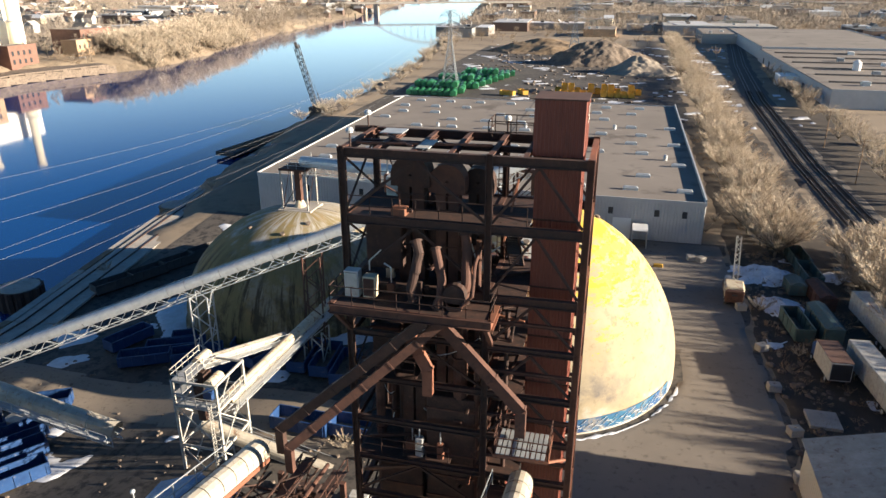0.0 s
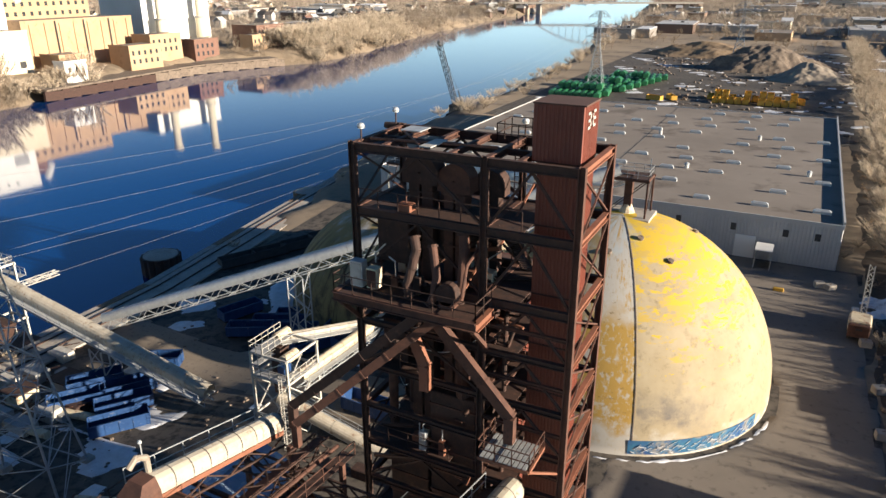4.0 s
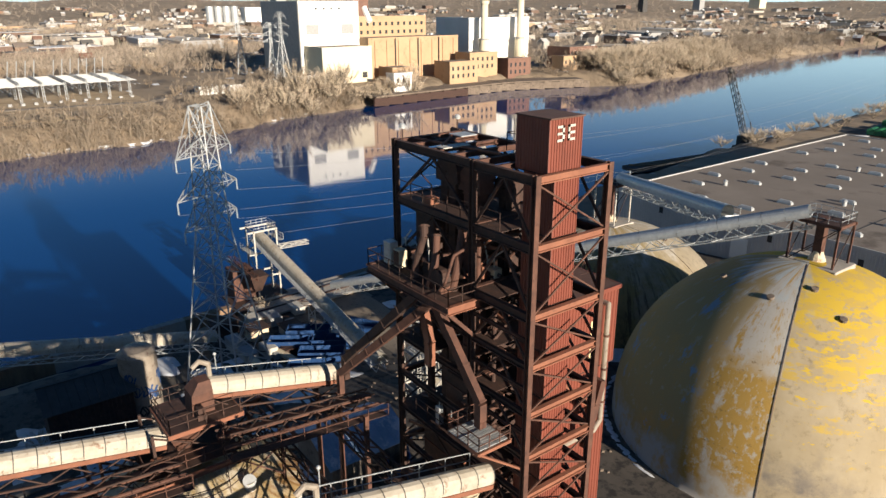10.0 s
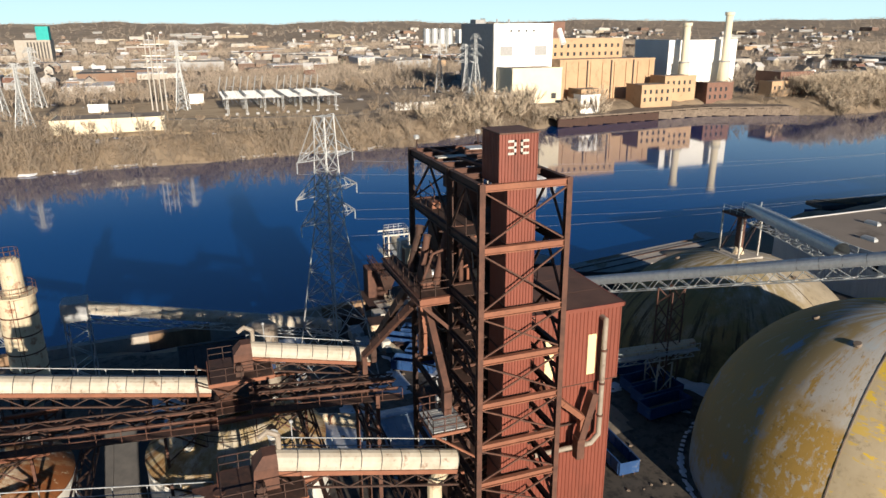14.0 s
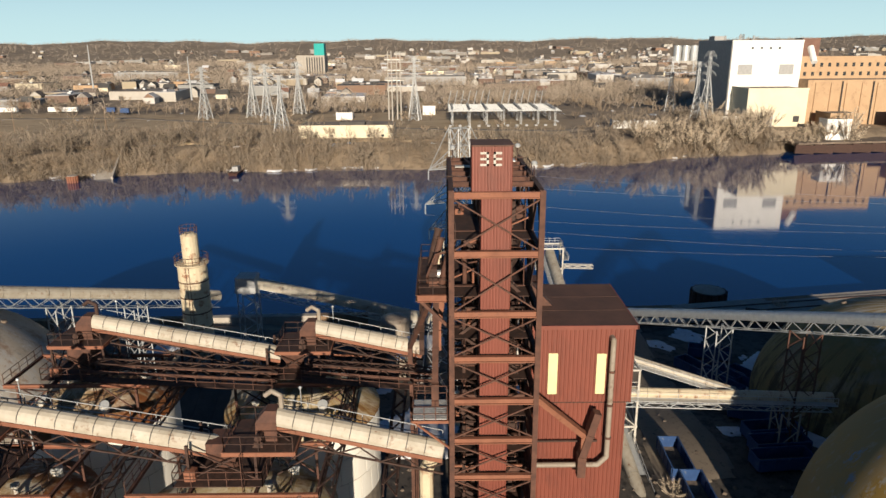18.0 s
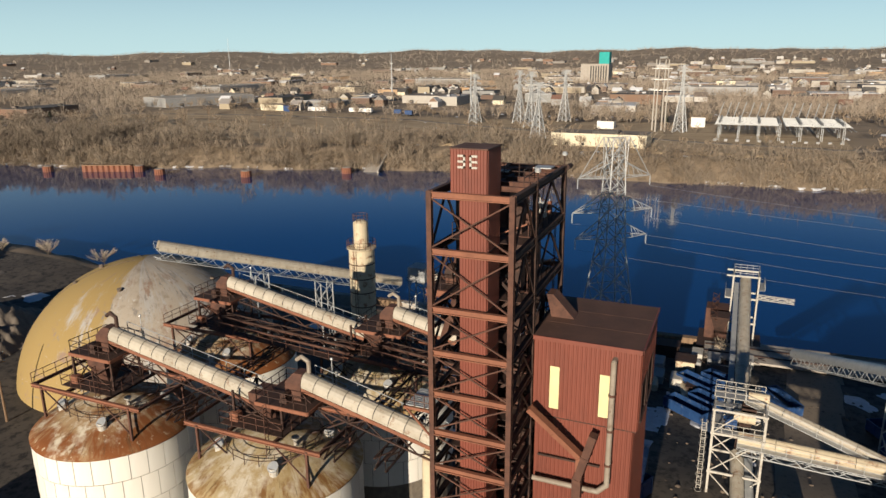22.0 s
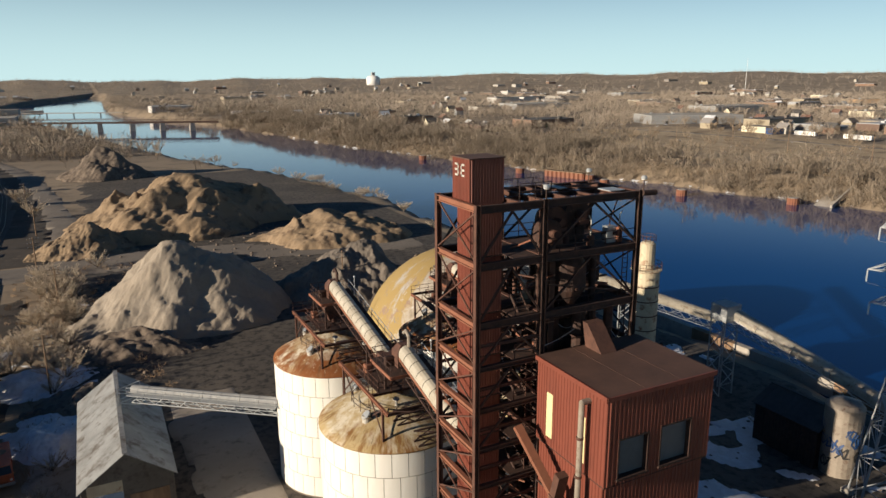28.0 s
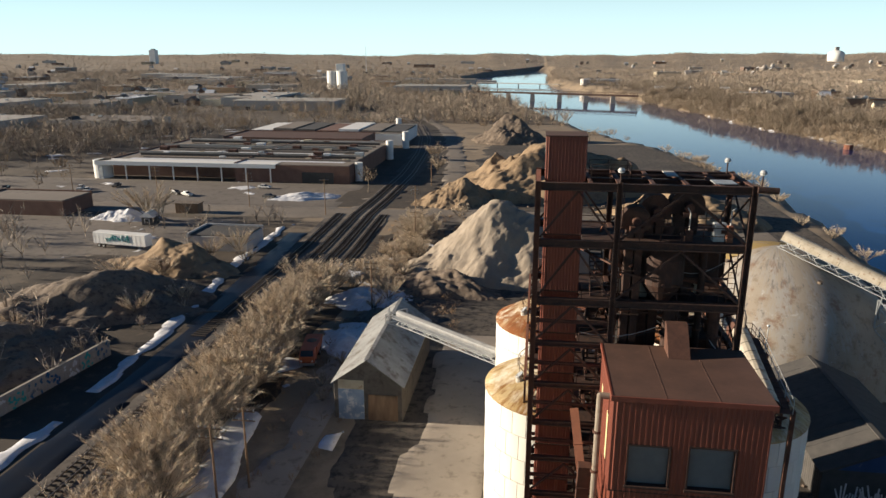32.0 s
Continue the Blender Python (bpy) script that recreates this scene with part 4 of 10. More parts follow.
CAP_A = painted_dome("rust stained silo cap", (0.38, 0.28, 0.165), (0.27, 0.165, 0.08), (
    ((0.20, 0.072, 0.024), (6, 0.5, 1.0, 3.0), (("noise", 0.34, 0.50), ("rise", 17.2, 15.9))),
    ((0.56, 0.50, 0.39), (0, 0.5, 0.55, 5.0), (("noise", 0.48, 0.58), ("rise", 15.4, 16.4))),
    ((0.105, 0.058, 0.028), (15, 0.3, 1.0, 7.0), (("noise", 0.55, 0.64),)),
    ((0.50, 0.42, 0.29), (0, 1.0, 2.2, 9.0), (("noise", 0.60, 0.66),))))
CAP_B = painted_dome("ochre stained silo cap", (0.43, 0.34, 0.19), (0.32, 0.225, 0.10), (
    ((0.20, 0.10, 0.034), (7, 0.5, 1.0, 4.0), (("noise", 0.46, 0.56), ("rise", 16.8, 15.5))),
    ((0.55, 0.49, 0.38), (0, 0.5, 0.5, 6.0), (("noise", 0.45, 0.58), ("rise", 14.8, 16.2))),
    ((0.52, 0.46, 0.35), (4, 0.3, 1.0, 16.0), (("noise", 0.54, 0.66),)),
    ((0.12, 0.075, 0.035), (17, 0.3, 1.0, 8.0), (("noise", 0.57, 0.66),)),
    ((0.24, 0.13, 0.05), (0, 1.0, 1.8, 2.0), (("noise", 0.60, 0.66),))))
SR, SZ = 7.0, 15.0
SILOS = [(-2.6, -33.0), (-2.6, -15.3), (-18.4, -32.8), (-18.2, -13.6)]


def panel_mesh():
    """One curved wall sheet of a silo, its lower edge lapping outwards."""
    g = G()
    n, half, h = 4, math.pi / 30, 2.45
    rs = []
    for z, r in ((0.04, SR + 0.05), (h - 0.04, SR + 0.02), (h - 0.04, SR - 0.03), (0.04, SR - 0.03)):
        rs.append([(math.cos(a) * r, math.sin(a) * r, z) for a in [(-half + 0.004) + (2 * half - 0.008) * i / n for i in range(n + 1)]])
    g.rings(rs + rs[:1], False, False)
    for e in (0, n):
        k = len(g.v)
        g.add([rs[j][e] for j in range(4)], [(0, 1, 2, 3)])
    me = g.mesh("wall_panel")
    me.materials.append(M["silo"])
    return me


PANEL = panel_mesh()
for k, (sx, sy) in enumerate(SILOS):
    t = thing("silo", ("white panelled silo with a rust brown domed cap", "white panelled silo with an ochre stained cap", "white panelled silo with a rusty cap, in shade", "white panelled silo with a pale stained cap, in shade")[k], "silo", (sx, sy, 0), "storage silos")
    part("inner_shell", G().lathe(sx, sy, [(SR - 0.02, -0.3), (SR - 0.02, SZ - 0.1)], 44), "silo_seam", t)
    for r in range(6 if k < 2 else 3):
        for i in range(30):
            a = 2 * math.pi * (i + 0.5 * (r % 2)) / 30
            piece("wall_panel", PANEL, t, Matrix.Translation((sx, sy, SZ - 2.45 * (r + 1))) @ Matrix.Rotation(a, 4, "Z"))
    prof = [(SR + 0.1, SZ - 0.12), (SR + 0.1, SZ + 0.02)] + [(SR * (1 - i / 9), SZ + 2.75 * (1 - (1 - i / 9) ** 1.7)) for i in range(1, 9)] + [(0.3, SZ + 2.76)]
    part("cap", G().lathe(sx, sy, prof, 48), CAP_A if k in (0, 2) else CAP_B, t, smooth=True)
    g = G()
    n = 20
    ring = [(sx + 3.9 * math.cos(2 * math.pi * i / n), sy + 3.9 * math.sin(2 * math.pi * i / n), SZ + 1.65) for i in range(n + 1)]
    for a, b in zip(ring, ring[1:]):
        for z in (0.55, 1.05):
            g.beam((a[0], a[1], a[2] + z), (b[0], b[1], b[2] + z), 0.045)
        g.beam(a, (a[0], a[1], a[2] + 1.05), 0.045)
    part("ring_rail", g, "rust_dark", t)
    for a in (0.6, 2.2, 3.9, 5.3):
        hx, hy = sx + 4.4 * math.cos(a), sy + 4.4 * math.sin(a)
        hatch = part("hatch", G().tube((hx, hy, SZ + 1.3), (hx, hy, SZ + 1.95), 0.38, 12), "white_steel", t)
        part("hatch_lid", G().tube((hx, hy, SZ + 1.95), (hx + 0.08, hy, SZ + 2.05), 0.46, 12), "galv", hatch)
    for a in (1.3, 4.6):
        hx, hy = sx + 2.6 * math.cos(a), sy + 2.6 * math.sin(a)
        part("vent", G().tube((hx, hy, SZ + 2.1), (hx, hy, SZ + 2.9), 0.14, 8).lathe(hx, hy, [(0.32, SZ + 2.85), (0.3, SZ + 3.0), (0.08, SZ + 3.1)], 10), "white_steel", t)
    frame_t = thing("silo_top_frame", "rusty steel frame standing on the silo cap", "frame", (sx, sy, SZ), "silo top frames")
    for x in (-3.1, 3.1):
        for y in (-5.2, 5.2):
            zc = SZ + 2.75 * (1 - (math.hypot(x * 1.42, y) / SR) ** 1.7)
            part("leg", G().beam((sx + x, sy + y, max(zc, SZ)), (sx + x, sy + y, 18.7), 0.2), "rust", frame_t)
            part("leg_brace", G().beam((sx + x, sy + y, 18.6), (sx + x, sy + y * 0.35, zc + 1.2), 0.1), "rust_dark", frame_t)
        part("face_brace", G().beam((sx + x, sy - 5.2, 16.0), (sx + x, sy - 2.2, 18.5), 0.09).beam((sx + x, sy + 5.2, 16.0), (sx + x, sy + 2.2, 18.5), 0.09), "rust", frame_t)
    part("platform", G().box(sx - 2.4, sx + 2.4, sy - 3.4, sy + 2.6, 18.78, 18.84), "rust_dark", frame_t)
    part("platform_rail", G().rail([(sx - 2.4, sy - 3.4, 18.84), (sx + 2.4, sy - 3.4, 18.84), (sx + 2.4, sy + 2.6, 18.84), (sx - 2.4, sy + 2.6, 18.84), (sx - 2.4, sy - 3.4, 18.84)], 1.1, 1.2, 0.05), "rust", frame_t)
    part("hopper", G().rings([[(sx - 0.4, sy - 0.9, 18.9), (sx + 0.4, sy - 0.9, 18.9), (sx + 0.4, sy + 0.1, 18.9), (sx - 0.4, sy + 0.1, 18.9)], [(sx - 1.0, sy - 1.5, 20.4), (sx + 1.0, sy - 1.5, 20.4), (sx + 1.0, sy + 0.6, 20.4), (sx - 1.0, sy + 0.6, 20.4)], [(sx - 1.0, sy - 1.5, 21.2), (sx + 1.0, sy - 1.5, 21.2), (sx + 1.0, sy + 0.6, 21.2), (sx - 1.0, sy + 0.6, 21.2)]]), "rust", frame_t)
    for e in (-1.5, 1.5):
        part("gear_case", G().rbox(sx + e - 0.35, sx + e + 0.35, sy - 2.9, sy - 2.1, 18.84, 19.6, 0.06), "rust_bright" if e > 0 else "rust_dark", frame_t)
    for y in (-2.6, 2.0):
        part("post_brace", G().beam((sx - 1.5, sy + y, 18.8), (sx + 1.5, sy + y, 21.2), 0.09).beam((sx + 1.5, sy + y, 18.8), (sx - 1.5, sy + y, 21.2), 0.09), "rust_dark", frame_t)
    g = G()
    for e in (2.55, 2.95):
        g.beam((sx + e, sy + 1.4, SZ + 1.6), (sx + e, sy + 1.4, 21.6), 0.045)
    for i in range(14):
        g.beam((sx + 2.55, sy + 1.4, SZ + 2.0 + i * 0.35), (sx + 2.95, sy + 1.4, SZ + 2.0 + i * 0.35), 0.03)
    part("ladder", g, "rust", frame_t)
    part("conduit", G().pipe([(sx - 2.2, sy + 2.4, 18.9), (sx - 2.2, sy + 2.4, 20.6), (sx - 0.9, sy + 2.4, 21.3)], 0.06, 6), "galv", frame_t)
    part("low_rail", G().rail([(sx - 3.1, sy - 6.3, 18.75), (sx + 3.1, sy - 6.3, 18.75)], 1.0, 1.2, 0.045), "rust", frame_t)
    for x in (-3.1, 3.1):
        part("long_beam", G().ibeam((sx + x, sy - 6.4, 18.6), (sx + x, sy + 6.4, 18.6), 0.25, 0.32, 0.05), "rust_bright", frame_t)
        for e in (-1, 1):
            part("brace", G().beam((sx + x, sy + 6.2 * e, 18.5), (sx + x * 0.4, sy + 2.0 * e, 16.9), 0.12), "rust_dark", frame_t)
    for y in (-6.3, -2.2, 2.2, 6.3):
        part("cross_beam", G().ibeam((sx - 3.1, sy + y, 18.6), (sx + 3.1, sy + y, 18.6), 0.2, 0.28, 0.05), "rust", frame_t)
    # legs of the conveyor head above
    for x in (-1.5, 1.5):
        for y in (-2.6, 2.0):
            part("post", G().beam((sx + x, sy + y, 18.7), (sx + x, sy + y, 21.4), 0.18), "rust_dark", frame_t)
        part("post_brace", G().beam((sx + x, sy - 2.6, 18.8), (sx + x, sy + 2.0, 21.2), 0.09).beam((sx + x, sy + 2.0, 18.8), (sx + x, sy - 2.6, 21.2), 0.09), "rust_dark", frame_t)
    part("spout", G().tube((sx, sy, SZ + 2.6), (sx, sy, 21.3), 0.35, 10), "rust", frame_t)


def gallery(x, y0, z0, y1, z1, label, foot=True):
    """A covered belt conveyor from its head (y0) down to its foot (y1): half-round white covers on a rusted trough."""
    t = thing("belt_gallery", label, "conveyor", (x, y0, z0), "silo conveyors")
    d = Vector((0, y1 - y0, z1 - z0)).normalized()
    up = Vector((0, 0, 1)) - d * d.z
    up.normalize()
    L = math.hypot(y1 - y0, z1 - z0)
    n = max(3, round(L / 1.25))
    r = 0.72
    base = Vector((x, y0, z0 - 0.75))
    for i in range(n):
        a, b = base + d * (L * i / n), base + d * (L * (i + 1) / n - 0.03)
        arc = [(math.cos(math.pi * k / 8) * r, math.sin(math.pi * k / 8) * r) for k in range(9)]
        rs = [[e + Vector((cx, 0, 0)) + up * (cz + 0.12) for cx, cz in [(r, -0.25)] + arc + [(-r, -0.25)]] for e in (a, b)]
        part("cover", G().rings(rs, False, False), "white_tube", t, smooth=False)
        rs = [[e + Vector((cx * 1.03, 0, 0)) + up * (cz * 1.03 + 0.12) for cx, cz in arc] for e in (b - d * 0.03, b + d * 0.03)]
        part("cover_band", G().rings(rs, False, False), "grey_dark", t)
    e0, e1 = base, base + d * L
    part("trough", G().beam(e0 - up * 0.32, e1 - up * 0.32, 1.46, 0.30), "rust_bright", t)
    part("belt", G().beam(e0 - up * 0.1, e1 - up * 0.1, 0.9, 0.06), "tyre", t)
    wx = x + 1.25
    g = G()
    for i in range(2 * n):
        a = e0 + d * (L * i / (2 * n))
        b = e0 + d * (L * (i + 0.92) / (2 * n))
        g.beam(a + Vector((-1.25, 0, -0.4)), b + Vector((-1.25, 0, -0.4)), 0.8, 0.05)
    part("walkway", g, "rust", t)
    part("walkway_rail", G().rail([e0 + Vector((-1.65, 0, -0.4)), e1 + Vector((-1.65, 0, -0.4))], 1.1, 1.9, 0.05), "galv", t)
    m = round(L / 3)
    g = G()
    for sx in (-0.7, 0.7):
        g.beam(e0 + Vector((sx, 0, -1.3)), e1 + Vector((sx, 0, -1.3)), 0.12)
        for i in range(m):
            a, b = e0 + d * (L * i / m), e0 + d * (L * (i + 0.5) / m)
            c = e0 + d * (L * (i + 1) / m)
            g.beam(a + Vector((sx, 0, -0.5)), b + Vector((sx, 0, -1.3)), 0.08).beam(b + Vector((sx, 0, -1.3)), c + Vector((sx, 0, -0.5)), 0.08)
    part("truss", g, "rust_dark", t)
    # head house
    hz = z0 - 1.6
    h = thing("head_house", "rusted conveyor head with platform, motor and curved vent", "conveyor head", (x, y0, hz), "conveyor heads")
    part("deck", G().box(x - 2.1, x + 2.1, y0 - 3.2, y0 + 1.6, hz - 0.5, hz - 0.44), "rust_dark", h)
    part("deck_frame", G().beam((x - 2.1, y0 - 3.2, hz - 0.6), (x + 2.1, y0 - 3.2, hz - 0.6), 0.15, 0.3).beam((x - 2.1, y0 + 1.6, hz - 0.6), (x + 2.1, y0 + 1.6, hz - 0.6), 0.15, 0.3)
         .beam((x + 2.1, y0 - 3.2, hz - 0.6), (x + 2.1, y0 + 1.6, hz - 0.6), 0.15, 0.3).beam((x - 2.1, y0 - 3.2, hz - 0.6), (x - 2.1, y0 + 1.6, hz - 0.6), 0.15, 0.3), "rust_bright", h)
    part("handrail", G().rail([(x + 2.0, y0 + 1.5, hz - 0.44), (x + 2.0, y0 - 3.1, hz - 0.44), (x - 2.0, y0 - 3.1, hz - 0.44), (x - 2.0, y0 + 1.5, hz - 0.44)], 1.1, 1.1, 0.05), "rust_dark", h)
    part("hood", G().rings([[(x - 0.8, y0 - 1.3, hz - 0.44), (x + 0.8, y0 - 1.3, hz - 0.44), (x + 0.8, y0 + 0.2, hz - 0.44), (x - 0.8, y0 + 0.2, hz - 0.44)],
                            [(x - 0.8, y0 - 1.2, hz + 1.0), (x + 0.8, y0 - 1.2, hz + 1.0), (x + 0.8, y0 + 0.2, hz + 1.0), (x - 0.8, y0 + 0.2, hz + 1.0)],
                            [(x - 0.5, y0 - 0.6, hz + 1.7), (x + 0.5, y0 - 0.6, hz + 1.7), (x + 0.5, y0 + 0.2, hz + 1.7), (x - 0.5, y0 + 0.2, hz + 1.7)]]), "rust", h)
    part("motor", G().tube((x + 0.9, y0 - 0.9, hz + 0.2), (x + 1.6, y0 - 0.9, hz + 0.2), 0.26, 10).box(x + 0.9, x + 1.6, y0 - 1.2, y0 - 0.6, hz - 0.44, hz), "rust_dark", h)
    part("vent_pipe", G().pipe([(x - 0.2, y0 + 0.4, hz + 1.0), (x - 0.2, y0 + 0.4, hz + 2.5), (x - 0.2, y0 - 0.2, hz + 2.85), (x - 0.2, y0 - 0.7, hz + 2.5)], 0.17, 8), "dull_pipe" if y0 > -20 else "rust_dark", h)
    part("vent_foot", G().lathe(x - 0.2, y0 + 0.4, [(0.5, hz + 0.9), (0.2, hz + 1.4)], 10), "dull_pipe", h)
    for lx, ly in ((x - 1.9, y0 + 1.4),):
        lp = thing("deck_lamp", "small round floodlight on a pole", "lamp", (lx, ly, hz), "deck lamps")
        part("pole", G().tube((lx, ly, hz - 0.4), (lx, ly, hz + 2.1), 0.04, 6), "galv", lp)
        part("lamp_head", G().ball((lx, ly, hz + 2.2), 0.13, 8, 5), "galv", lp)


gallery(-2.6, -32.0, 24.1, -15.6, 21.0, "white covered conveyor on a rusted trough above the silos")
gallery(-2.6, -12.1, 23.3, -0.6, 20.6, "white covered conveyor from the tower to the first silo")
gallery(-18.2, -32.0, 24.1, -15.2, 20.8, "white covered conveyor on a rusted trough, farther row")
gallery(-18.2, -12.1, 23.4, -2.4, 21.2, "short white covered conveyor beside the tower")
# steel between the rows and the tower
link = thing("gallery_bridge", "rusted trestle and walkway between the gallery rows and the tower", "trestle", (-12, -6, 18))
for x0, x1, y, z in ((-20, 0, -4.2, 18.6), (-20, 0, -8.5, 18.4), (-20, 0, -23.8, 18.4)):
    part("cross_truss", G().lattice((x0, y, z), (x1, y, z), 0.9, 0.9, 12, 0.12), "rust_dark", link)
for x in (-20.2, -16.4, -12.5):
    part("trestle_leg", G().beam((x, -3.2, 0), (x, -3.2, 20), 0.3), "rust", link)
for y0, y1, z0, z1 in ((-12.5, -1.0, 20.4, 19.4), (-31, -15, 20.6, 19.6)):
    part("return_truss", G().lattice((-15.6, y0, z0 - 0.2), (-15.6, y1, z1 - 0.2), 1.0, 0.9, 12, 0.1), "rust_dark", link)
    part("return_trough", G().beam((-15.6, y0, z0), (-15.6, y1, z1), 0.5, 0.25), "rust", link)
    part("pipe_run", G().pipe([(-14.4, y0, z0 - 0.2), (-14.4, y1, z1 - 0.2)], 0.14, 8), "rust", link)
    part("walk_deck", G().beam((-13.6, y0, z0 - 0.5), (-13.6, y1, z1 - 0.5), 0.9, 0.06), "rust_dark", link)
    part("handrail", G().rail([(-13.1, y0, z0 - 0.5), (-13.1, y1, z1 - 0.5)], 1.1, 1.6, 0.05), "rust", link)
dust = thing("dust_duct", "pale round duct dropping beside the tower", "duct", (-3, -1.5, 18))
part("duct_body", G().pipe([(-2.6, -0.9, 20.4), (-3.2, -1.8, 18.0), (-3.2, -1.8, 4.0)], 0.5, 12), "cream_rust", dust)
part("duct_band", G().tube((-3.2, -1.8, 12), (-3.2, -1.8, 12.2), 0.56, 12), "rust", dust)

# ---- storage domes ----
def dome_mat(name, layers, base=((0.40, 0.34, 0.26), (0.33, 0.275, 0.20))):
    """Weathered concrete with layers of flaking paint: (colour, facing, sector, threshold, scale, seed, stretch up)."""
    m = stuff_mat(name, base[0], base[1], 0.10, 0.85, 0.0, (0.25, 0.20, 0.145), 0.5, 0.53, 0.68, 0.12, 1.2, spec=0.2)
    nt = m.node_tree
    nd, ln = nt.nodes, nt.links
    bs = nd["Principled BSDF"]
    out = bs.inputs["Base Color"].links[0].from_socket
    tc = nd.new("ShaderNodeTexCoord")
    sep = nd.new("ShaderNodeSeparateXYZ")
    ln.new(tc.outputs["Object"], sep.inputs[0])

    def calc(op, a, b=None, c=None):
        n = nd.new("ShaderNodeMath")
        n.operation = op
        for k, v in enumerate((a, b, c)):
            if v is None:
                continue
            if isinstance(v, (int, float)):
                n.inputs[k].default_value = v
            else:
                ln.new(v, n.inputs[k])
        return n.outputs[0]

    turn = calc("ARCTAN2", sep.outputs[1], sep.outputs[0])
    for paint, facing, sector, thr, scale, seed, tall in layers:
        cmb = nd.new("ShaderNodeCombineXYZ")
        ln.new(calc("MULTIPLY", turn, 9.0), cmb.inputs[0])
        ln.new(calc("MULTIPLY", sep.outputs[2], tall), cmb.inputs[1])
        cmb.inputs[2].default_value = seed
        ns = nd.new("ShaderNodeTexNoise")
        ns.inputs["Scale"].default_value, ns.inputs["Detail"].default_value, ns.inputs["Roughness"].default_value = scale, 14, 0.76
        ln.new(cmb.outputs[0], ns.inputs[0])
        face = calc("COSINE", calc("SUBTRACT", turn, facing))
        tot = calc("MULTIPLY_ADD", face, sector, ns.outputs[0])
        rg = nd.new("ShaderNodeMapRange")
        rg.inputs[1].default_value, rg.inputs[2].default_value = thr, thr + 0.07
        ln.new(tot, rg.inputs[0])
        mx = nd.new("ShaderNodeMix")
        mx.data_type = "RGBA"
        mx.inputs[7].default_value = (*paint, 1)
        ln.new(rg.outputs[0], mx.inputs[0])
        ln.new(out, mx.inputs[6])
        out = mx.outputs[2]
    ln.new(out, bs.inputs["Base Color"])
    return m


def dome(cx, cy, z0, r, h, mat, label, seams):
    t = thing("storage_dome", label, "dome", (cx, cy, z0), "storage domes")
    prof = [(r + 0.35, z0 - 0.4), (r + 0.35, z0 + 0.9), (r + 0.02, z0 + 1.0), (r, z0 + 2.0)]
    prof += [(r * math.cos(a), z0 + 2.0 + (h - 2.0) * math.sin(a)) for a in [math.pi / 2 * i / 22 for i in range(1, 22)]] + [(0.2, z0 + h)]
    shell = part("shell", G().lathe(cx, cy, prof, 96), mat, t, smooth=True)
    for a in seams:
        g = G()
        pts = [(cx + math.cos(a) * (r + 0.03) * math.cos(e), cy + math.sin(a) * (r + 0.03) * math.cos(e), z0 + 2.0 + (h - 1.97) * math.sin(e)) for e in [math.pi / 2 * i / 24 for i in range(24)]]
        for p, q in zip(pts, pts[1:]):
            g.beam(p, q, 0.10, 0.05, up=(math.cos(a), math.sin(a), 0.3))
        part("seam", g, "rubble", t, "raised patching seam")
    part("skirt", G().lathe(cx, cy, [(r + 0.75, z0 - 0.5), (r + 0.75, z0 + 0.35), (r + 0.3, z0 + 0.42)], 72, False), "concrete", t)
    for a, e in ((-1.5, 1.12), (-0.75, 1.05), (-2.3, 1.1), (0.4, 1.1), (1.9, 1.0), (-1.0, 1.25)):
        p = (cx + math.cos(a) * r * math.cos(e), cy + math.sin(a) * r * math.cos(e), z0 + 2.0 + (h - 2.0) * math.sin(e))
        pt = part("port", G().tube(p, (p[0] + 0.1 * math.cos(a), p[1] + 0.1 * math.sin(a), p[2] + 0.28), 0.36, 12), "rubble", t)
    return t


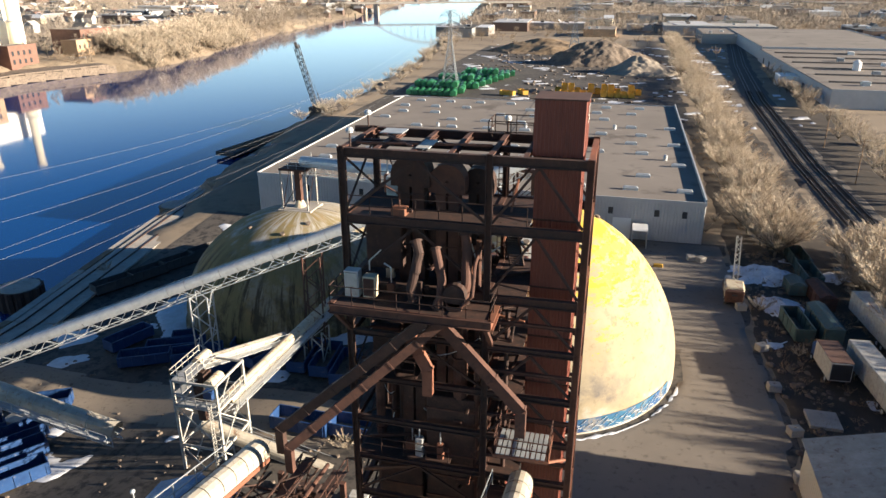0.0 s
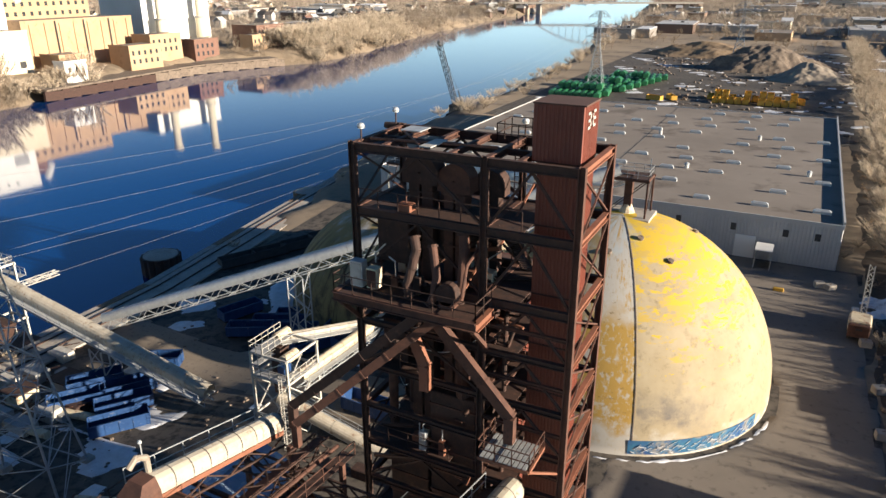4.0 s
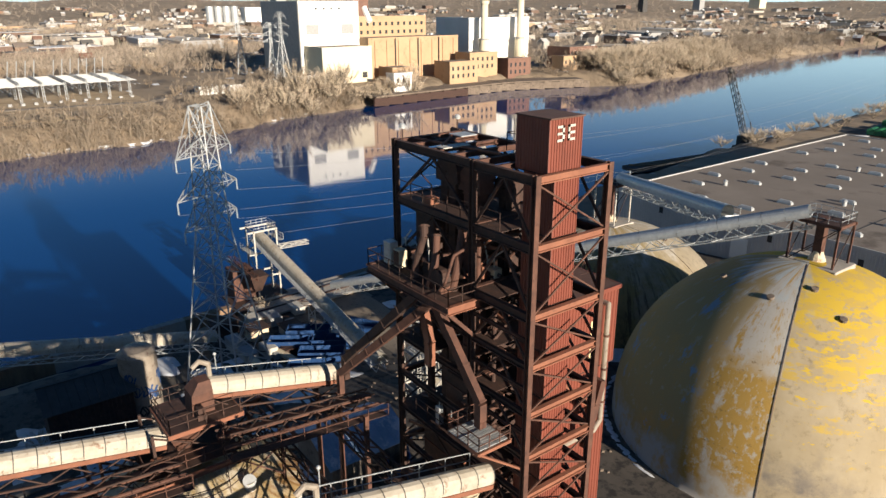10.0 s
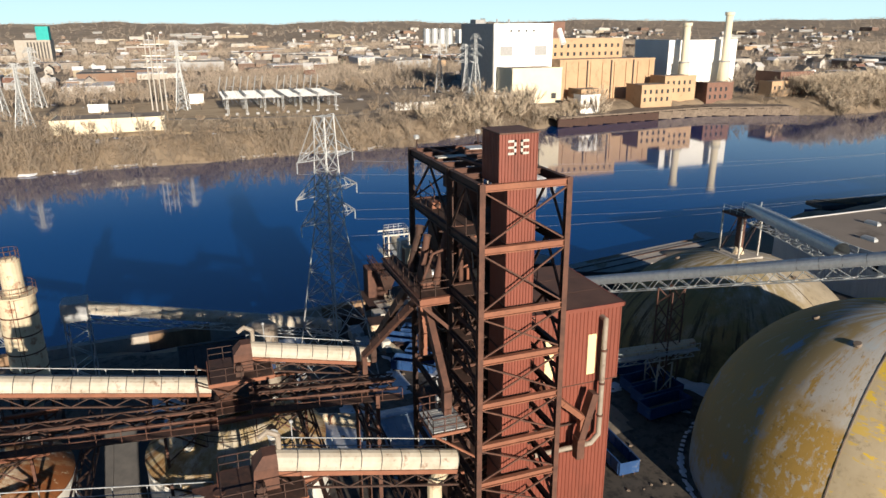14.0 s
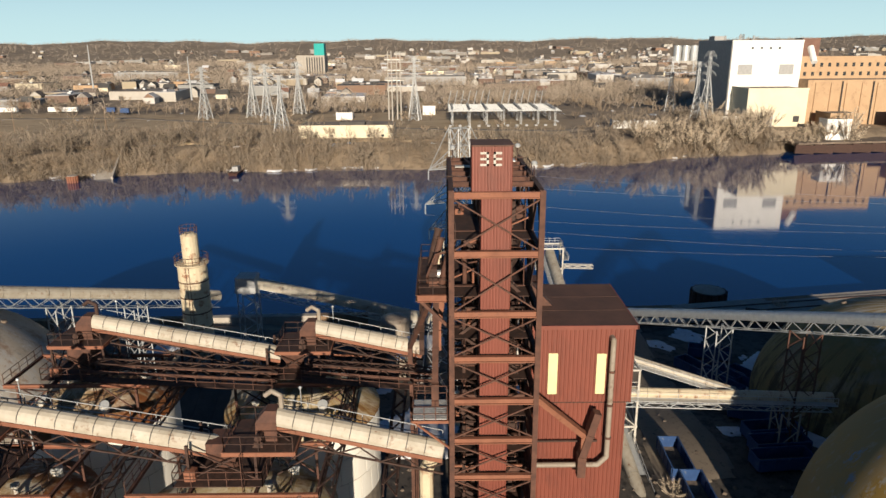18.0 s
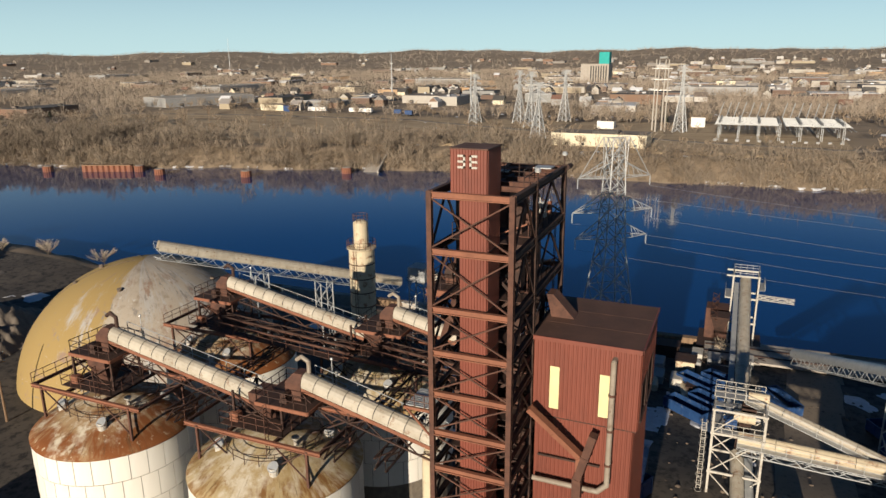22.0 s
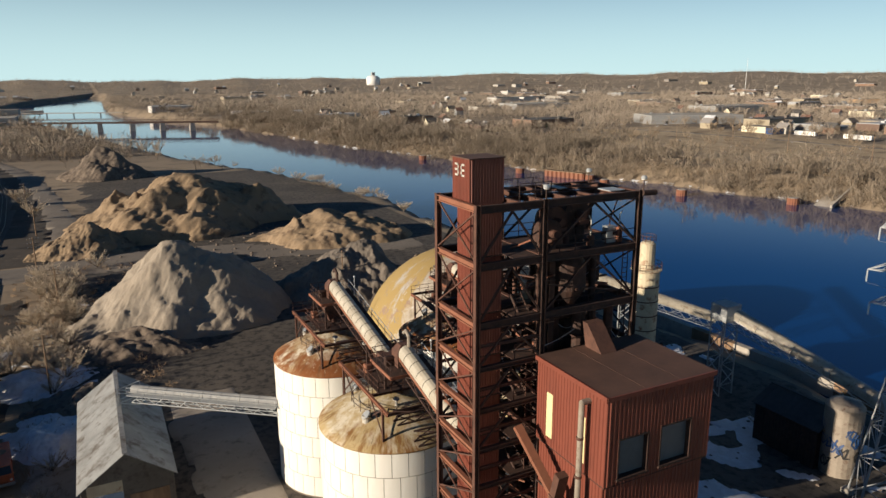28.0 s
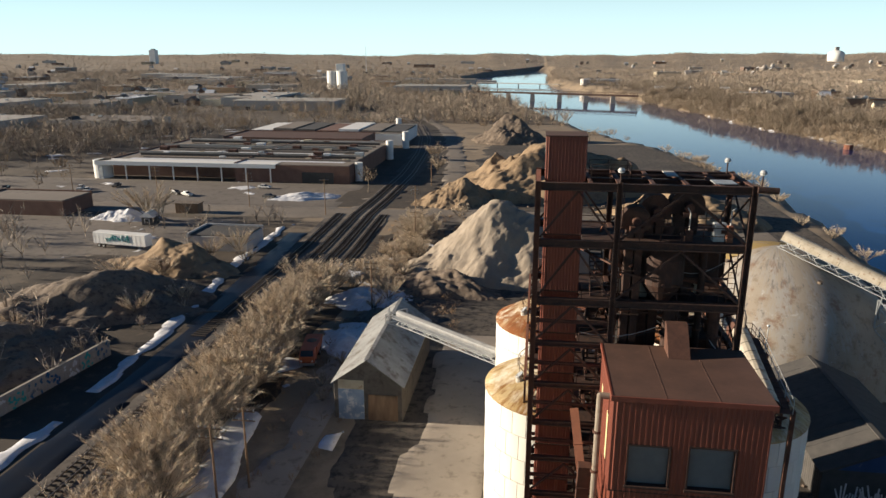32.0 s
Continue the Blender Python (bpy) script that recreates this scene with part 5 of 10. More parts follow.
# turn angles: the seam, and where the layers go brown and grey
SEAM, BROWN_EDGE = -1.20, -1.60
D1_PAINT = painted_dome("flaking yellow dome", (0.385, 0.32, 0.215), (0.31, 0.25, 0.155), (
    ((0.45, 0.32, 0.085), (0, 3.2, 0.26, 1.0), (("noise_up", 0.72, 0.77), ("sharp", SEAM, SEAM + 0.02))),
    ((0.33, 0.265, 0.165), (20, 0.5, 1.0, 21.0), (("noise", 0.55, 0.68), ("sharp", SEAM, SEAM + 0.02))),
    ((0.52, 0.36, 0.045), (0, 3.6, 0.45, 4.0), (("noise_up", 0.76, 0.79), ("sharp", SEAM, SEAM + 0.02))),
    ((0.17, 0.15, 0.13), (6, 0.35, 1.2, 8.0), (("noise", 0.36, 0.60), ("rise", 3.4, 5.2), ("rise", 8.6, 6.2), ("sharp", SEAM, SEAM + 0.02), ("turn", -0.62, -0.95))),
    ((0.50, 0.47, 0.42), (7, 0.4, 1.0, 2.0), (("noise", 0.4, 0.55), ("rise", 3.2, 1.6))),
    ((0.40, 0.375, 0.335), (14, 0.15, 1.0, 5.0), (("noise", 0.30, 0.42), ("sharp", SEAM + 0.01, SEAM), ("sharp", BROWN_EDGE - 0.02, BROWN_EDGE))),
    ((0.34, 0.215, 0.055), (9, 0.25, 1.0, 6.0), (("noise", 0.36, 0.46), ("sharp", SEAM + 0.01, SEAM), ("sharp", BROWN_EDGE - 0.02, BROWN_EDGE), ("rise", 16.5, 14.0), ("rise", 2.6, 4.2))),
    ((0.36, 0.225, 0.06), (12, 0.35, 1.0, 11.0), (("noise", 0.53, 0.58), ("sharp", SEAM + 0.01, SEAM), ("sharp", BROWN_EDGE - 0.02, BROWN_EDGE), ("rise", 2.6, 4.2))),
    ((0.38, 0.35, 0.29), (26, 1.1, 1.0, 17.0), (("noise", 0.53, 0.60), ("sharp", SEAM + 0.01, SEAM), ("sharp", BROWN_EDGE - 0.02, BROWN_EDGE))),
    ((0.17, 0.115, 0.045), (20, 2.2, 1.0, 19.0), (("noise", 0.57, 0.66), ("sharp", SEAM + 0.01, SEAM), ("rise", 3.0, 5.0))),
    ((0.30, 0.225, 0.11), (7, 0.3, 0.9, 7.0), (("turn", BROWN_EDGE + 0.04, BROWN_EDGE - 0.04),)),
    ((0.33, 0.30, 0.24), (18, 0.7, 1.0, 23.0), (("noise", 0.56, 0.64), ("turn", BROWN_EDGE + 0.04, BROWN_EDGE - 0.04))),
    ((0.36, 0.235, 0.09), (6, 0.25, 1.0, 9.0), (("noise", 0.50, 0.60), ("turn", BROWN_EDGE + 0.04, BROWN_EDGE - 0.04), ("rise", 17, 13))),
    ((0.20, 0.26, 0.34), (7, 0.3, 0.8, 12.0), (("noise", 0.59, 0.63), ("turn", BROWN_EDGE + 0.03, BROWN_EDGE - 0.05))),
    ((0.30, 0.31, 0.32), (8, 0.3, 1.0, 3.0), (("noise", 0.40, 0.52), ("turn", BROWN_EDGE + 0.04, BROWN_EDGE - 0.04), ("rise", 6.0, 3.6))),
    ((0.36, 0.40, 0.42), (8, 0.3, 1.0, 13.0), (("noise", 0.46, 0.56), ("rise", 19.6, 21.0), ("turn", -0.9, -1.3)))))
D1 = dome(-8.6, 49.9, -1.0, 19.2, 21.6, D1_PAINT, "huge storage dome with flaking yellow and mustard paint", (SEAM,))
# moss and dark drips, with shade painted in; the sunlit side stays tan
D2_PAINT = painted_dome("mossy dome with painted shade", (0.34, 0.29, 0.21), (0.26, 0.215, 0.15), (
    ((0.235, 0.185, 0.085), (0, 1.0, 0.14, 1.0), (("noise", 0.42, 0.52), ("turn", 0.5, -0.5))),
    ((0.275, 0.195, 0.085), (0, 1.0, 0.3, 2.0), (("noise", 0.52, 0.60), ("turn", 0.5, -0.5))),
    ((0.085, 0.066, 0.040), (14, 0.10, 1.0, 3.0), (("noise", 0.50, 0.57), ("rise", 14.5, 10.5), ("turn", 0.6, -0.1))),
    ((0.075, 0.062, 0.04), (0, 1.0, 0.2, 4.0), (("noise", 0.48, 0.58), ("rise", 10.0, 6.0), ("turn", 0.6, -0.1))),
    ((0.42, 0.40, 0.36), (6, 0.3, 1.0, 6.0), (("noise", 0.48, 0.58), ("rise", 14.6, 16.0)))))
dome(-46.0, 62.5, -4.0, 19.0, 17.4, D2_PAINT, "weathered storage dome, mossy and streaked, its shaded side painted darker", (0.2,))
dome(-38.5, -66.0, -4.0, 19.6, 20.8, dome_mat("half yellow dome", (((0.33, 0.235, 0.095), -1.1, 1.6, 0.62, 0.8, 9.0, 0.4), ((0.22, 0.16, 0.085), -1.1, 0.30, 0.86, 1.4, 3.0, 0.25), ((0.38, 0.36, 0.33), 1.2, 0.15, 0.62, 0.5, 2.0, 0.2), ((0.27, 0.19, 0.14), 0.9, 0.10, 0.63, 0.55, 4.0, 0.7), ((0.22, 0.20, 0.18), 1.2, 0.05, 0.60, 1.6, 6.0, 0.5), ((0.50, 0.48, 0.45), 1.0, 0.05, 0.63, 1.1, 8.0, 0.8)), ((0.42, 0.37, 0.30), (0.35, 0.30, 0.24))), "storage dome, one half yellow and one half bare grey", (-0.8, -2.2))
# sprayed band round the foot of the first dome
g = G()
for i in range(34):
    a0, a1 = -1.22 + i * 0.0255, -1.22 + (i + 1) * 0.0255
    rr = 19.26
    g.add([(-8.6 + math.cos(a) * rr, 49.9 + math.sin(a) * rr, z) for a in (a0, a1) for z in (0.35, 2.05)], [(0, 2, 3, 1)])
band = part("painted_band", g, "graffiti", D1, "blue and teal sprayed band round the dome foot")
g = G()
for i in range(46):
    a = -1.20 + i * 0.0175
    z = 0.7 + 0.35 * (i % 3)
    p = lambda aa, zz: (-8.6 + math.cos(aa) * 19.35, 49.9 + math.sin(aa) * 19.35, zz)
    g.beam(p(a, z), p(a + 0.02 + 0.012 * (i % 4), z + 0.55 * (1 if i % 2 else -0.3)), 0.07, 0.03)
part("scrawl", g, "graffiti_white", D1, "pale sprayed strokes")


def headframe(cx, cy, z, w, d, h, label, parent_group="dome head frames"):
    t = thing("conveyor_stand", label, "frame", (cx, cy, z), parent_group)
    part("pad", G().rbox(cx - w / 2 - 0.7, cx + w / 2 + 0.7, cy - d / 2 - 0.6, cy + d / 2 + 0.6, z - 1.2, z + 0.12, 0.08), "concrete", t)
    for x in (-1, 1):
        for y in (-1, 1):
            part("post", G().beam((cx + x * w / 2, cy + y * d / 2, z), (cx + x * w / 2, cy + y * d / 2, z + h), 0.2), "white_steel" if w < 4.4 else "rust", t)
    for y in (-1, 1):
        part("brace", G().beam((cx - w / 2, cy + y * d / 2, z), (cx + w / 2, cy + y * d / 2, z + h), 0.1), "rust_dark", t)
        part("top_beam", G().beam((cx - w / 2 - 0.2, cy + y * d / 2, z + h), (cx + w / 2 + 0.2, cy + y * d / 2, z + h), 0.2, 0.3), "rust", t)
    for x in (-1, 1):
        part("side_beam", G().beam((cx + x * w / 2, cy - d / 2, z + h), (cx + x * w / 2, cy + d / 2, z + h), 0.2, 0.3), "rust", t)
        part("side_brace", G().beam((cx + x * w / 2, cy - d / 2, z), (cx + x * w / 2, cy + d / 2, z + h), 0.09), "rust_dark", t)
    part("deck", G().box(cx - w / 2, cx + w / 2, cy - d / 2, cy + d / 2, z + h + 0.15, z + h + 0.2), "rust_dark", t)
    part("handrail", G().rail([(cx - w / 2, cy - d / 2, z + h + 0.2), (cx + w / 2, cy - d / 2, z + h + 0.2), (cx + w / 2, cy + d / 2, z + h + 0.2), (cx - w / 2, cy + d / 2, z + h + 0.2)], 1.0, 1.4, 0.05), "galv", t)
    part("drop_chute", G().beam((cx, cy, z), (cx, cy, z + h + 0.4), 0.9), "rust", t)
    part("chute_throat", G().lathe(cx, cy, [(1.0, z), (0.5, z + 1.2)], 12), "cream_rust", t)
    part("mast", G().beam((cx + w / 2 - 0.5, cy + d / 2, z + h), (cx + w / 2 - 0.5, cy + d / 2, z + h + 2.0), 0.1), "galv", t)


headframe(-8.4, 51.0, 20.4, 4.9, 3.4, 4.6, "rusty head frame with chute and deck on the dome top")
headframe(-46.5, 63.0, 13.3, 4.2, 3.6, 6.4, "white legged head frame on the farther dome")


def covered_belt(p, q, r, label, mat="white_tube", truss=True, legs=(), walk_side=1, seg=3.0, th=1.3):
    """A belt conveyor under a round cover, on a lattice truss with trestle legs."""
    t = thing("covered_conveyor", label, "conveyor", p, "long conveyors")
    p, q = Vector(p), Vector(q)
    L = (q - p).length
    d = (q - p) / L
    s = d.cross(Vector((0, 0, 1))).normalized()
    u = s.cross(d)
    n = max(2, round(L / seg))
    for i in range(n):
        a, b = p + d * (L * i / n), p + d * (L * (i + 1) / n - 0.05)
        arc = [(math.cos(math.pi * k / 8 ) * r, math.sin(math.pi * k / 8) * r) for k in range(9)]
        arc = [(r, -r * 0.6)] + arc + [(-r, -r * 0.6)]
        part("cover", G().rings([[e + s * x + u * z for x, z in arc] for e in (a, b)], False, False), mat, t)
    part("bed", G().beam(p - u * r * 0.6, q - u * r * 0.6, 2 * r, 0.15), "galv" if mat != "cream_rust" else "cream_rust", t)
    if truss:
        m = max(4, round(L / 1.6))
        part("truss", G().lattice(p - u * (r * 0.6 + th / 2), q - u * (r * 0.6 + th / 2), 1.7 * r, th, m, 0.11), "galv", t)
    e = s * (walk_side * (r + 0.5)) - u * r * 0.6
    part("walkway", G().beam(p + e, q + e, 0.8, 0.07), "galv", t)
    part("handrail", G().rail([p + e * 1.25, q + e * 1.25], 1.05, 2.4, 0.05), "galv", t)
    for f, zb in legs:
        c = p.lerp(q, f) - u * (r * 0.6 + th)
        part("trestle", G().lattice((c.x, c.y, zb), (c.x, c.y, c.z), 2.2, 2.6, max(3, round((c.z - zb) / 2.2)), 0.16, up=(s.x, s.y, 0)), ("rust" if f > 0.6 else "galv") if mat == "galv" else ("white_steel" if mat == "cream_rust" else "galv"), t)
    return t


covered_belt((-78.5, 28.6, 0.2), (-9.4, 49.9, 26.0), 0.74, "long galvanised conveyor climbing to the yellow dome", "galv", True, ((0.42, -3), (0.62, -2)), -1, 2.4)
covered_belt((-20.5, 52.8, 22.8), (-46.0, 64.0, 20.4), 0.9, "blue grey conveyor from dome to dome", "galv", True, (), 1, 2.4)
covered_belt((-72.5, -39.0, 6.0), (-38.3, -62.6, 19.3), 0.95, "white conveyor climbing to the half yellow dome", "white_tube", True, ((0.35, -4), (0.62, -3)), 1, 3.0)
covered_belt((-67.2, -32.4, 10.4), (-75.0, 6.0, -1.6), 0.95, "white conveyor sloping along the river bank", "white_tube", True, (), -1, 3.0)
covered_belt((-90.0, 20.5, 8.0), (-50.0, 20.9, 0.2), 0.92, "pale tube conveyor coming down from the river unloader", "white_tube", True, ((0.55, -3.5),), 1, 3.5)
covered_belt((-35.2, 20.2, 7.0), (-34.6, 46.0, 6.3), 0.62, "yellowed conveyor running level between the domes", "cream_rust", True, ((0.8, -2),), 1, 3.5)
covered_belt((-38.4, 20.4, 3.2), (-24.5, 21.0, -0.6), 0.72, "pale tube conveyor leaving the access tower low down", "white_tube", False, ((0.5, -2.0),), -1, 3.5)
covered_belt((-38.9, 21.0, 10.2), (-36.2, 35.0, 6.4), 0.5, "short pale tube conveyor", "white_tube", False, (), 1, 3.5)
covered_belt((19.2, -44.5, 10.3), (4.2, -33.5, 10.0), 0.5, "grey conveyor bridging from the shed to the silo", "grey", True, (), 1, 2.4)
tt = thing("transfer_tower", "grey lattice transfer tower between two conveyors", "tower", (-66.5, -32, -3.5))
part("lattice", G().lattice((-66.5, -32, -3.5), (-66.5, -32, 11.5), 2.8, 2.8, 8, 0.16, up=(1, 0, 0)), "galv", tt)
part("house", G().rbox(-68.2, -65, -33.6, -30.4, 9.0, 11.6, 0.06), "pylon", tt)
part("handrail", G().rail([(-68.3, -33.7, 8.9), (-64.8, -33.7, 8.9), (-64.8, -30.2, 8.9), (-68.3, -30.2, 8.9), (-68.3, -33.7, 8.9)], 1.05, 1.2, 0.05), "galv", tt)

# white access tower of the low conveyors
acc = thing("access_tower", "white painted open access tower with handrails around the conveyor heads", "platform", (-37, 20, -2.5))
AX, AY = (-39.4, -34.6), (17.6, 22.7)
for x in AX:
    for y in AY:
        part("leg", G().beam((x, y, -3.0), (x, y, 10.2), 0.24), "white_steel", acc)
for z in (2.6, 7.3, 10.1):
    for y in AY:
        part("girder", G().beam((AX[0] - 0.2, y, z), (AX[1] + 0.2, y, z), 0.16, 0.24), "white_steel", acc)
    for x in AX:
        part("girder", G().beam((x, AY[0] - 0.2, z + 0.01), (x, AY[1] + 0.2, z + 0.01), 0.16, 0.24), "white_steel", acc)
part("deck", G().box(-39.3, -37.6, 17.4, 22.6, 10.24, 10.30), "grey", acc)
part("deck", G().box(-39.3, -34.8, 17.4, 18.6, 7.45, 7.51).box(-35.6, -34.7, 18.6, 22.6, 7.45, 7.51), "grey", acc)
part("deck", G().box(-39.3, -38.4, 17.4, 22.6, 8.72, 8.78), "grey", acc)
part("handrail", G().rail([(-37.6, 17.5, 10.3), (-39.4, 17.5, 10.3), (-39.4, 22.6, 10.3)], 1.1, 1.1, 0.06), "white_steel", acc)
part("handrail", G().rail([(-37.7, 17.5, 10.3), (-37.7, 20.6, 10.3)], 1.1, 1.0, 0.06), "white_steel", acc)
part("handrail", G().rail([(-39.3, 17.4, 7.5), (-34.5, 17.4, 7.5), (-34.5, 22.8, 7.5)], 1.1, 1.1, 0.06), "white_steel", acc)
part("handrail", G().rail([(-38.4, 17.5, 8.8), (-38.4, 22.6, 8.8)], 1.05, 1.1, 0.05), "white_steel", acc)
for (xa, ya), (xb, yb) in (((AX[1], AY[0]), (AX[1], AY[1])), ((AX[0], AY[0]), (AX[0], AY[1])), ((AX[0], AY[0]), (AX[1], AY[0])), ((AX[0], AY[1]), (AX[1], AY[1]))):
    for z0, z1 in ((-2.6, 2.5), (2.7, 7.2)):
        part("brace", G().beam((xa, ya, z0), (xb, yb, z1), 0.11), "white_steel", acc)
        part("brace", G().beam((xb, yb, z0), (xa, ya, z1), 0.11), "white_steel", acc)
part("brace", G().beam((AX[1], AY[0], 10.0), (AX[0], AY[0], 7.4), 0.10), "white_steel", acc)
part("brace", G().beam((AX[1], AY[0], 7.4), (AX[1], 20.1, 9.9), 0.10), "white_steel", acc)
cage = G()
for y in (16.5, 16.95):
    cage.beam((-34.9, y, -2.5), (-34.9, y, 8.6), 0.06)
for k in range(36):
    cage.beam((-34.9, 16.5, -2.3 + 0.3 * k), (-34.9, 16.95, -2.3 + 0.3 * k), 0.035)
for k in range(10):
    z = 0.0 + 0.95 * k
    ring = [(-34.9 + 0.75 * math.sin(w), 16.72 - 0.4 * math.cos(w), z) for w in (0, 0.6, 1.2, 1.9, 2.5, math.pi)]
    for p, q in zip(ring, ring[1:]):
        cage.beam(p, q, 0.05)
part("ladder", cage, "white_steel", acc)
part("belt_head", G().tube((-38.7, 20.9, 10.3), (-38.7, 23.0, 10.3), 0.55, 14).tube((-36.8, 19.6, 8.6), (-36.8, 21.8, 8.6), 0.6, 14), "cream_rust", acc)
part("chute", G().rings([[(-39.2, 20.4, 9.6), (-37.8, 20.4, 9.6), (-37.8, 22.0, 9.6), (-39.2, 22.0, 9.6)], [(-38.7, 20.0, 4.0), (-37.9, 20.0, 4.0), (-37.9, 20.8, 4.0), (-38.7, 20.8, 4.0)]]), "rust_dark", acc)
part("drive_motor", G().rbox(-37.0, -36.0, 18.8, 20.0, 7.55, 8.5, 0.06), "blue", acc)

# river unloader
mu = thing("unloading_tower", "white framed river unloading tower with platforms", "tower", (-88, 20, -4))
for x in (-91.0, -87.4):
    for y in (18.5, 22.6):
        part("leg", G().beam((x, y, -4.5), (x, y, 9.7), 0.26), "white_steel", mu)
for z in (1.0, 5.5, 9.5):
    part("deck_frame", G().beam((-91.4, 18.5, z), (-87.0, 18.5, z), 0.2, 0.3).beam((-91.4, 22.6, z), (-87.0, 22.6, z), 0.2, 0.3).beam((-91, 17.4, z), (-91, 22.8, z), 0.2, 0.3).beam((-87.4, 17.4, z), (-87.4, 22.8, z), 0.2, 0.3), "white_steel", mu)
for y in (18.5, 22.6):
    part("brace", G().beam((-91, y, -4), (-87.4, y, 1), 0.12).beam((-87.4, y, 1), (-91, y, 5.5), 0.12).beam((-91, y, 5.5), (-87.4, y, 9.4), 0.12), "white_steel", mu)
part("top_rail", G().rail([(-91, 18.5, 9.6), (-87.4, 18.5, 9.6), (-87.4, 22.6, 9.6), (-91, 22.6, 9.6), (-91, 18.5, 9.6)], 1.0, 1.1, 0.06), "white_steel", mu)
part("arm", G().lattice((-87, 22.6, 6.2), (-87, 28.4, 6.0), 0.9, 0.6, 6, 0.1), "white_steel", mu)
part("side_deck", G().box(-91.6, -86.8, 17.4, 18.4, 5.7, 5.76).box(-91.6, -86.8, 22.7, 23.6, 7.4, 7.46), "grey", mu)
part("side_rail", G().rail([(-91.6, 17.4, 5.76), (-86.8, 17.4, 5.76)], 1.0, 1.1, 0.06).rail([(-91.6, 23.6, 7.46), (-86.8, 23.6, 7.46)], 1.0, 1.1, 0.06), "white_steel", mu)
part("machine_house", G().rbox(-92.4, -88.6, 14.5, 18.4, -3, 2.6, 0.08), "rust", mu)
part("machine_deck", G().box(-93, -84, 13.5, 24, -3.3, -3.0), "rust_dark", mu)
part("hopper", G().rings([[(-86, 15.5, 3.2), (-82.6, 15.5, 3.2), (-82.6, 18.6, 3.2), (-86, 18.6, 3.2)], [(-85, 16.4, 0.2), (-83.6, 16.4, 0.2), (-83.6, 17.6, 0.2), (-85, 17.6, 0.2)]]), "rust_dark", mu)
part("gantry", G().lattice((-93, 16, 3.8), (-82, 16, 3.2), 1.0, 0.8, 8, 0.12), "rust", mu)

# slender cream silo by the bank
st = thing("slim_silo", "slim cream steel silo streaked with rust, with a small top tank", "silo", (-52.6, -35.4, 0))
for i in range(5):
    z = 6.6 + i * 2.28
    part("ring_course", G().lathe(-52.6, -35.4, [(1.95, z), (2.0, z + 0.05), (2.0, z + 2.16), (1.95, z + 2.22)], 24), "cream_rust", st)
    part("course_band", G().lathe(-52.6, -35.4, [(2.06, z - 0.08), (2.06, z + 0.08)], 24), "rust", st)
part("cone", G().lathe(-52.6, -35.4, [(0.5, 3.4), (1.95, 6.6)], 24), "cream_rust", st)
part("top_plate", G().lathe(-52.6, -35.4, [(2.3, 18.1), (2.3, 18.25)], 24), "cream_rust", st)
part("top_tank", G().lathe(-52.6, -35.4, [(1.15, 18.2), (1.15, 22.2), (0.7, 22.5)], 18), "cream_rust", st)
def ring_rail(cx, cy, z, r, n, t=0.05, h=1.05):
    g = G()
    pts = [(cx + r * math.cos(2 * math.pi * i / n), cy + r * math.sin(2 * math.pi * i / n), z) for i in range(n + 1)]
    for a, b in zip(pts, pts[1:]):
        for k in (0.5, 1):
            g.beam((a[0], a[1], z + h * k), (b[0], b[1], z + h * k), t)
        g.beam(a, (a[0], a[1], z + h), t)
    return g
part("ring_rail", ring_rail(-52.6, -35.4, 18.25, 2.25, 16), "rust", st)
part("ring_rail", ring_rail(-52.6, -35.4, 22.4, 1.15, 12), "rust", st)
part("leg_frame", G().lattice((-52.6, -35.4, -3.6), (-52.6, -35.4, 6.6), 4.2, 4.2, 4, 0.25, up=(1, 0, 0)), "rust_dark", st)
part("ladder", G().beam((-50.5, -35.6, 0), (-50.5, -35.6, 18.3), 0.05).beam((-50.5, -35.2, 0), (-50.5, -35.2, 18.3), 0.05), "rust", st)

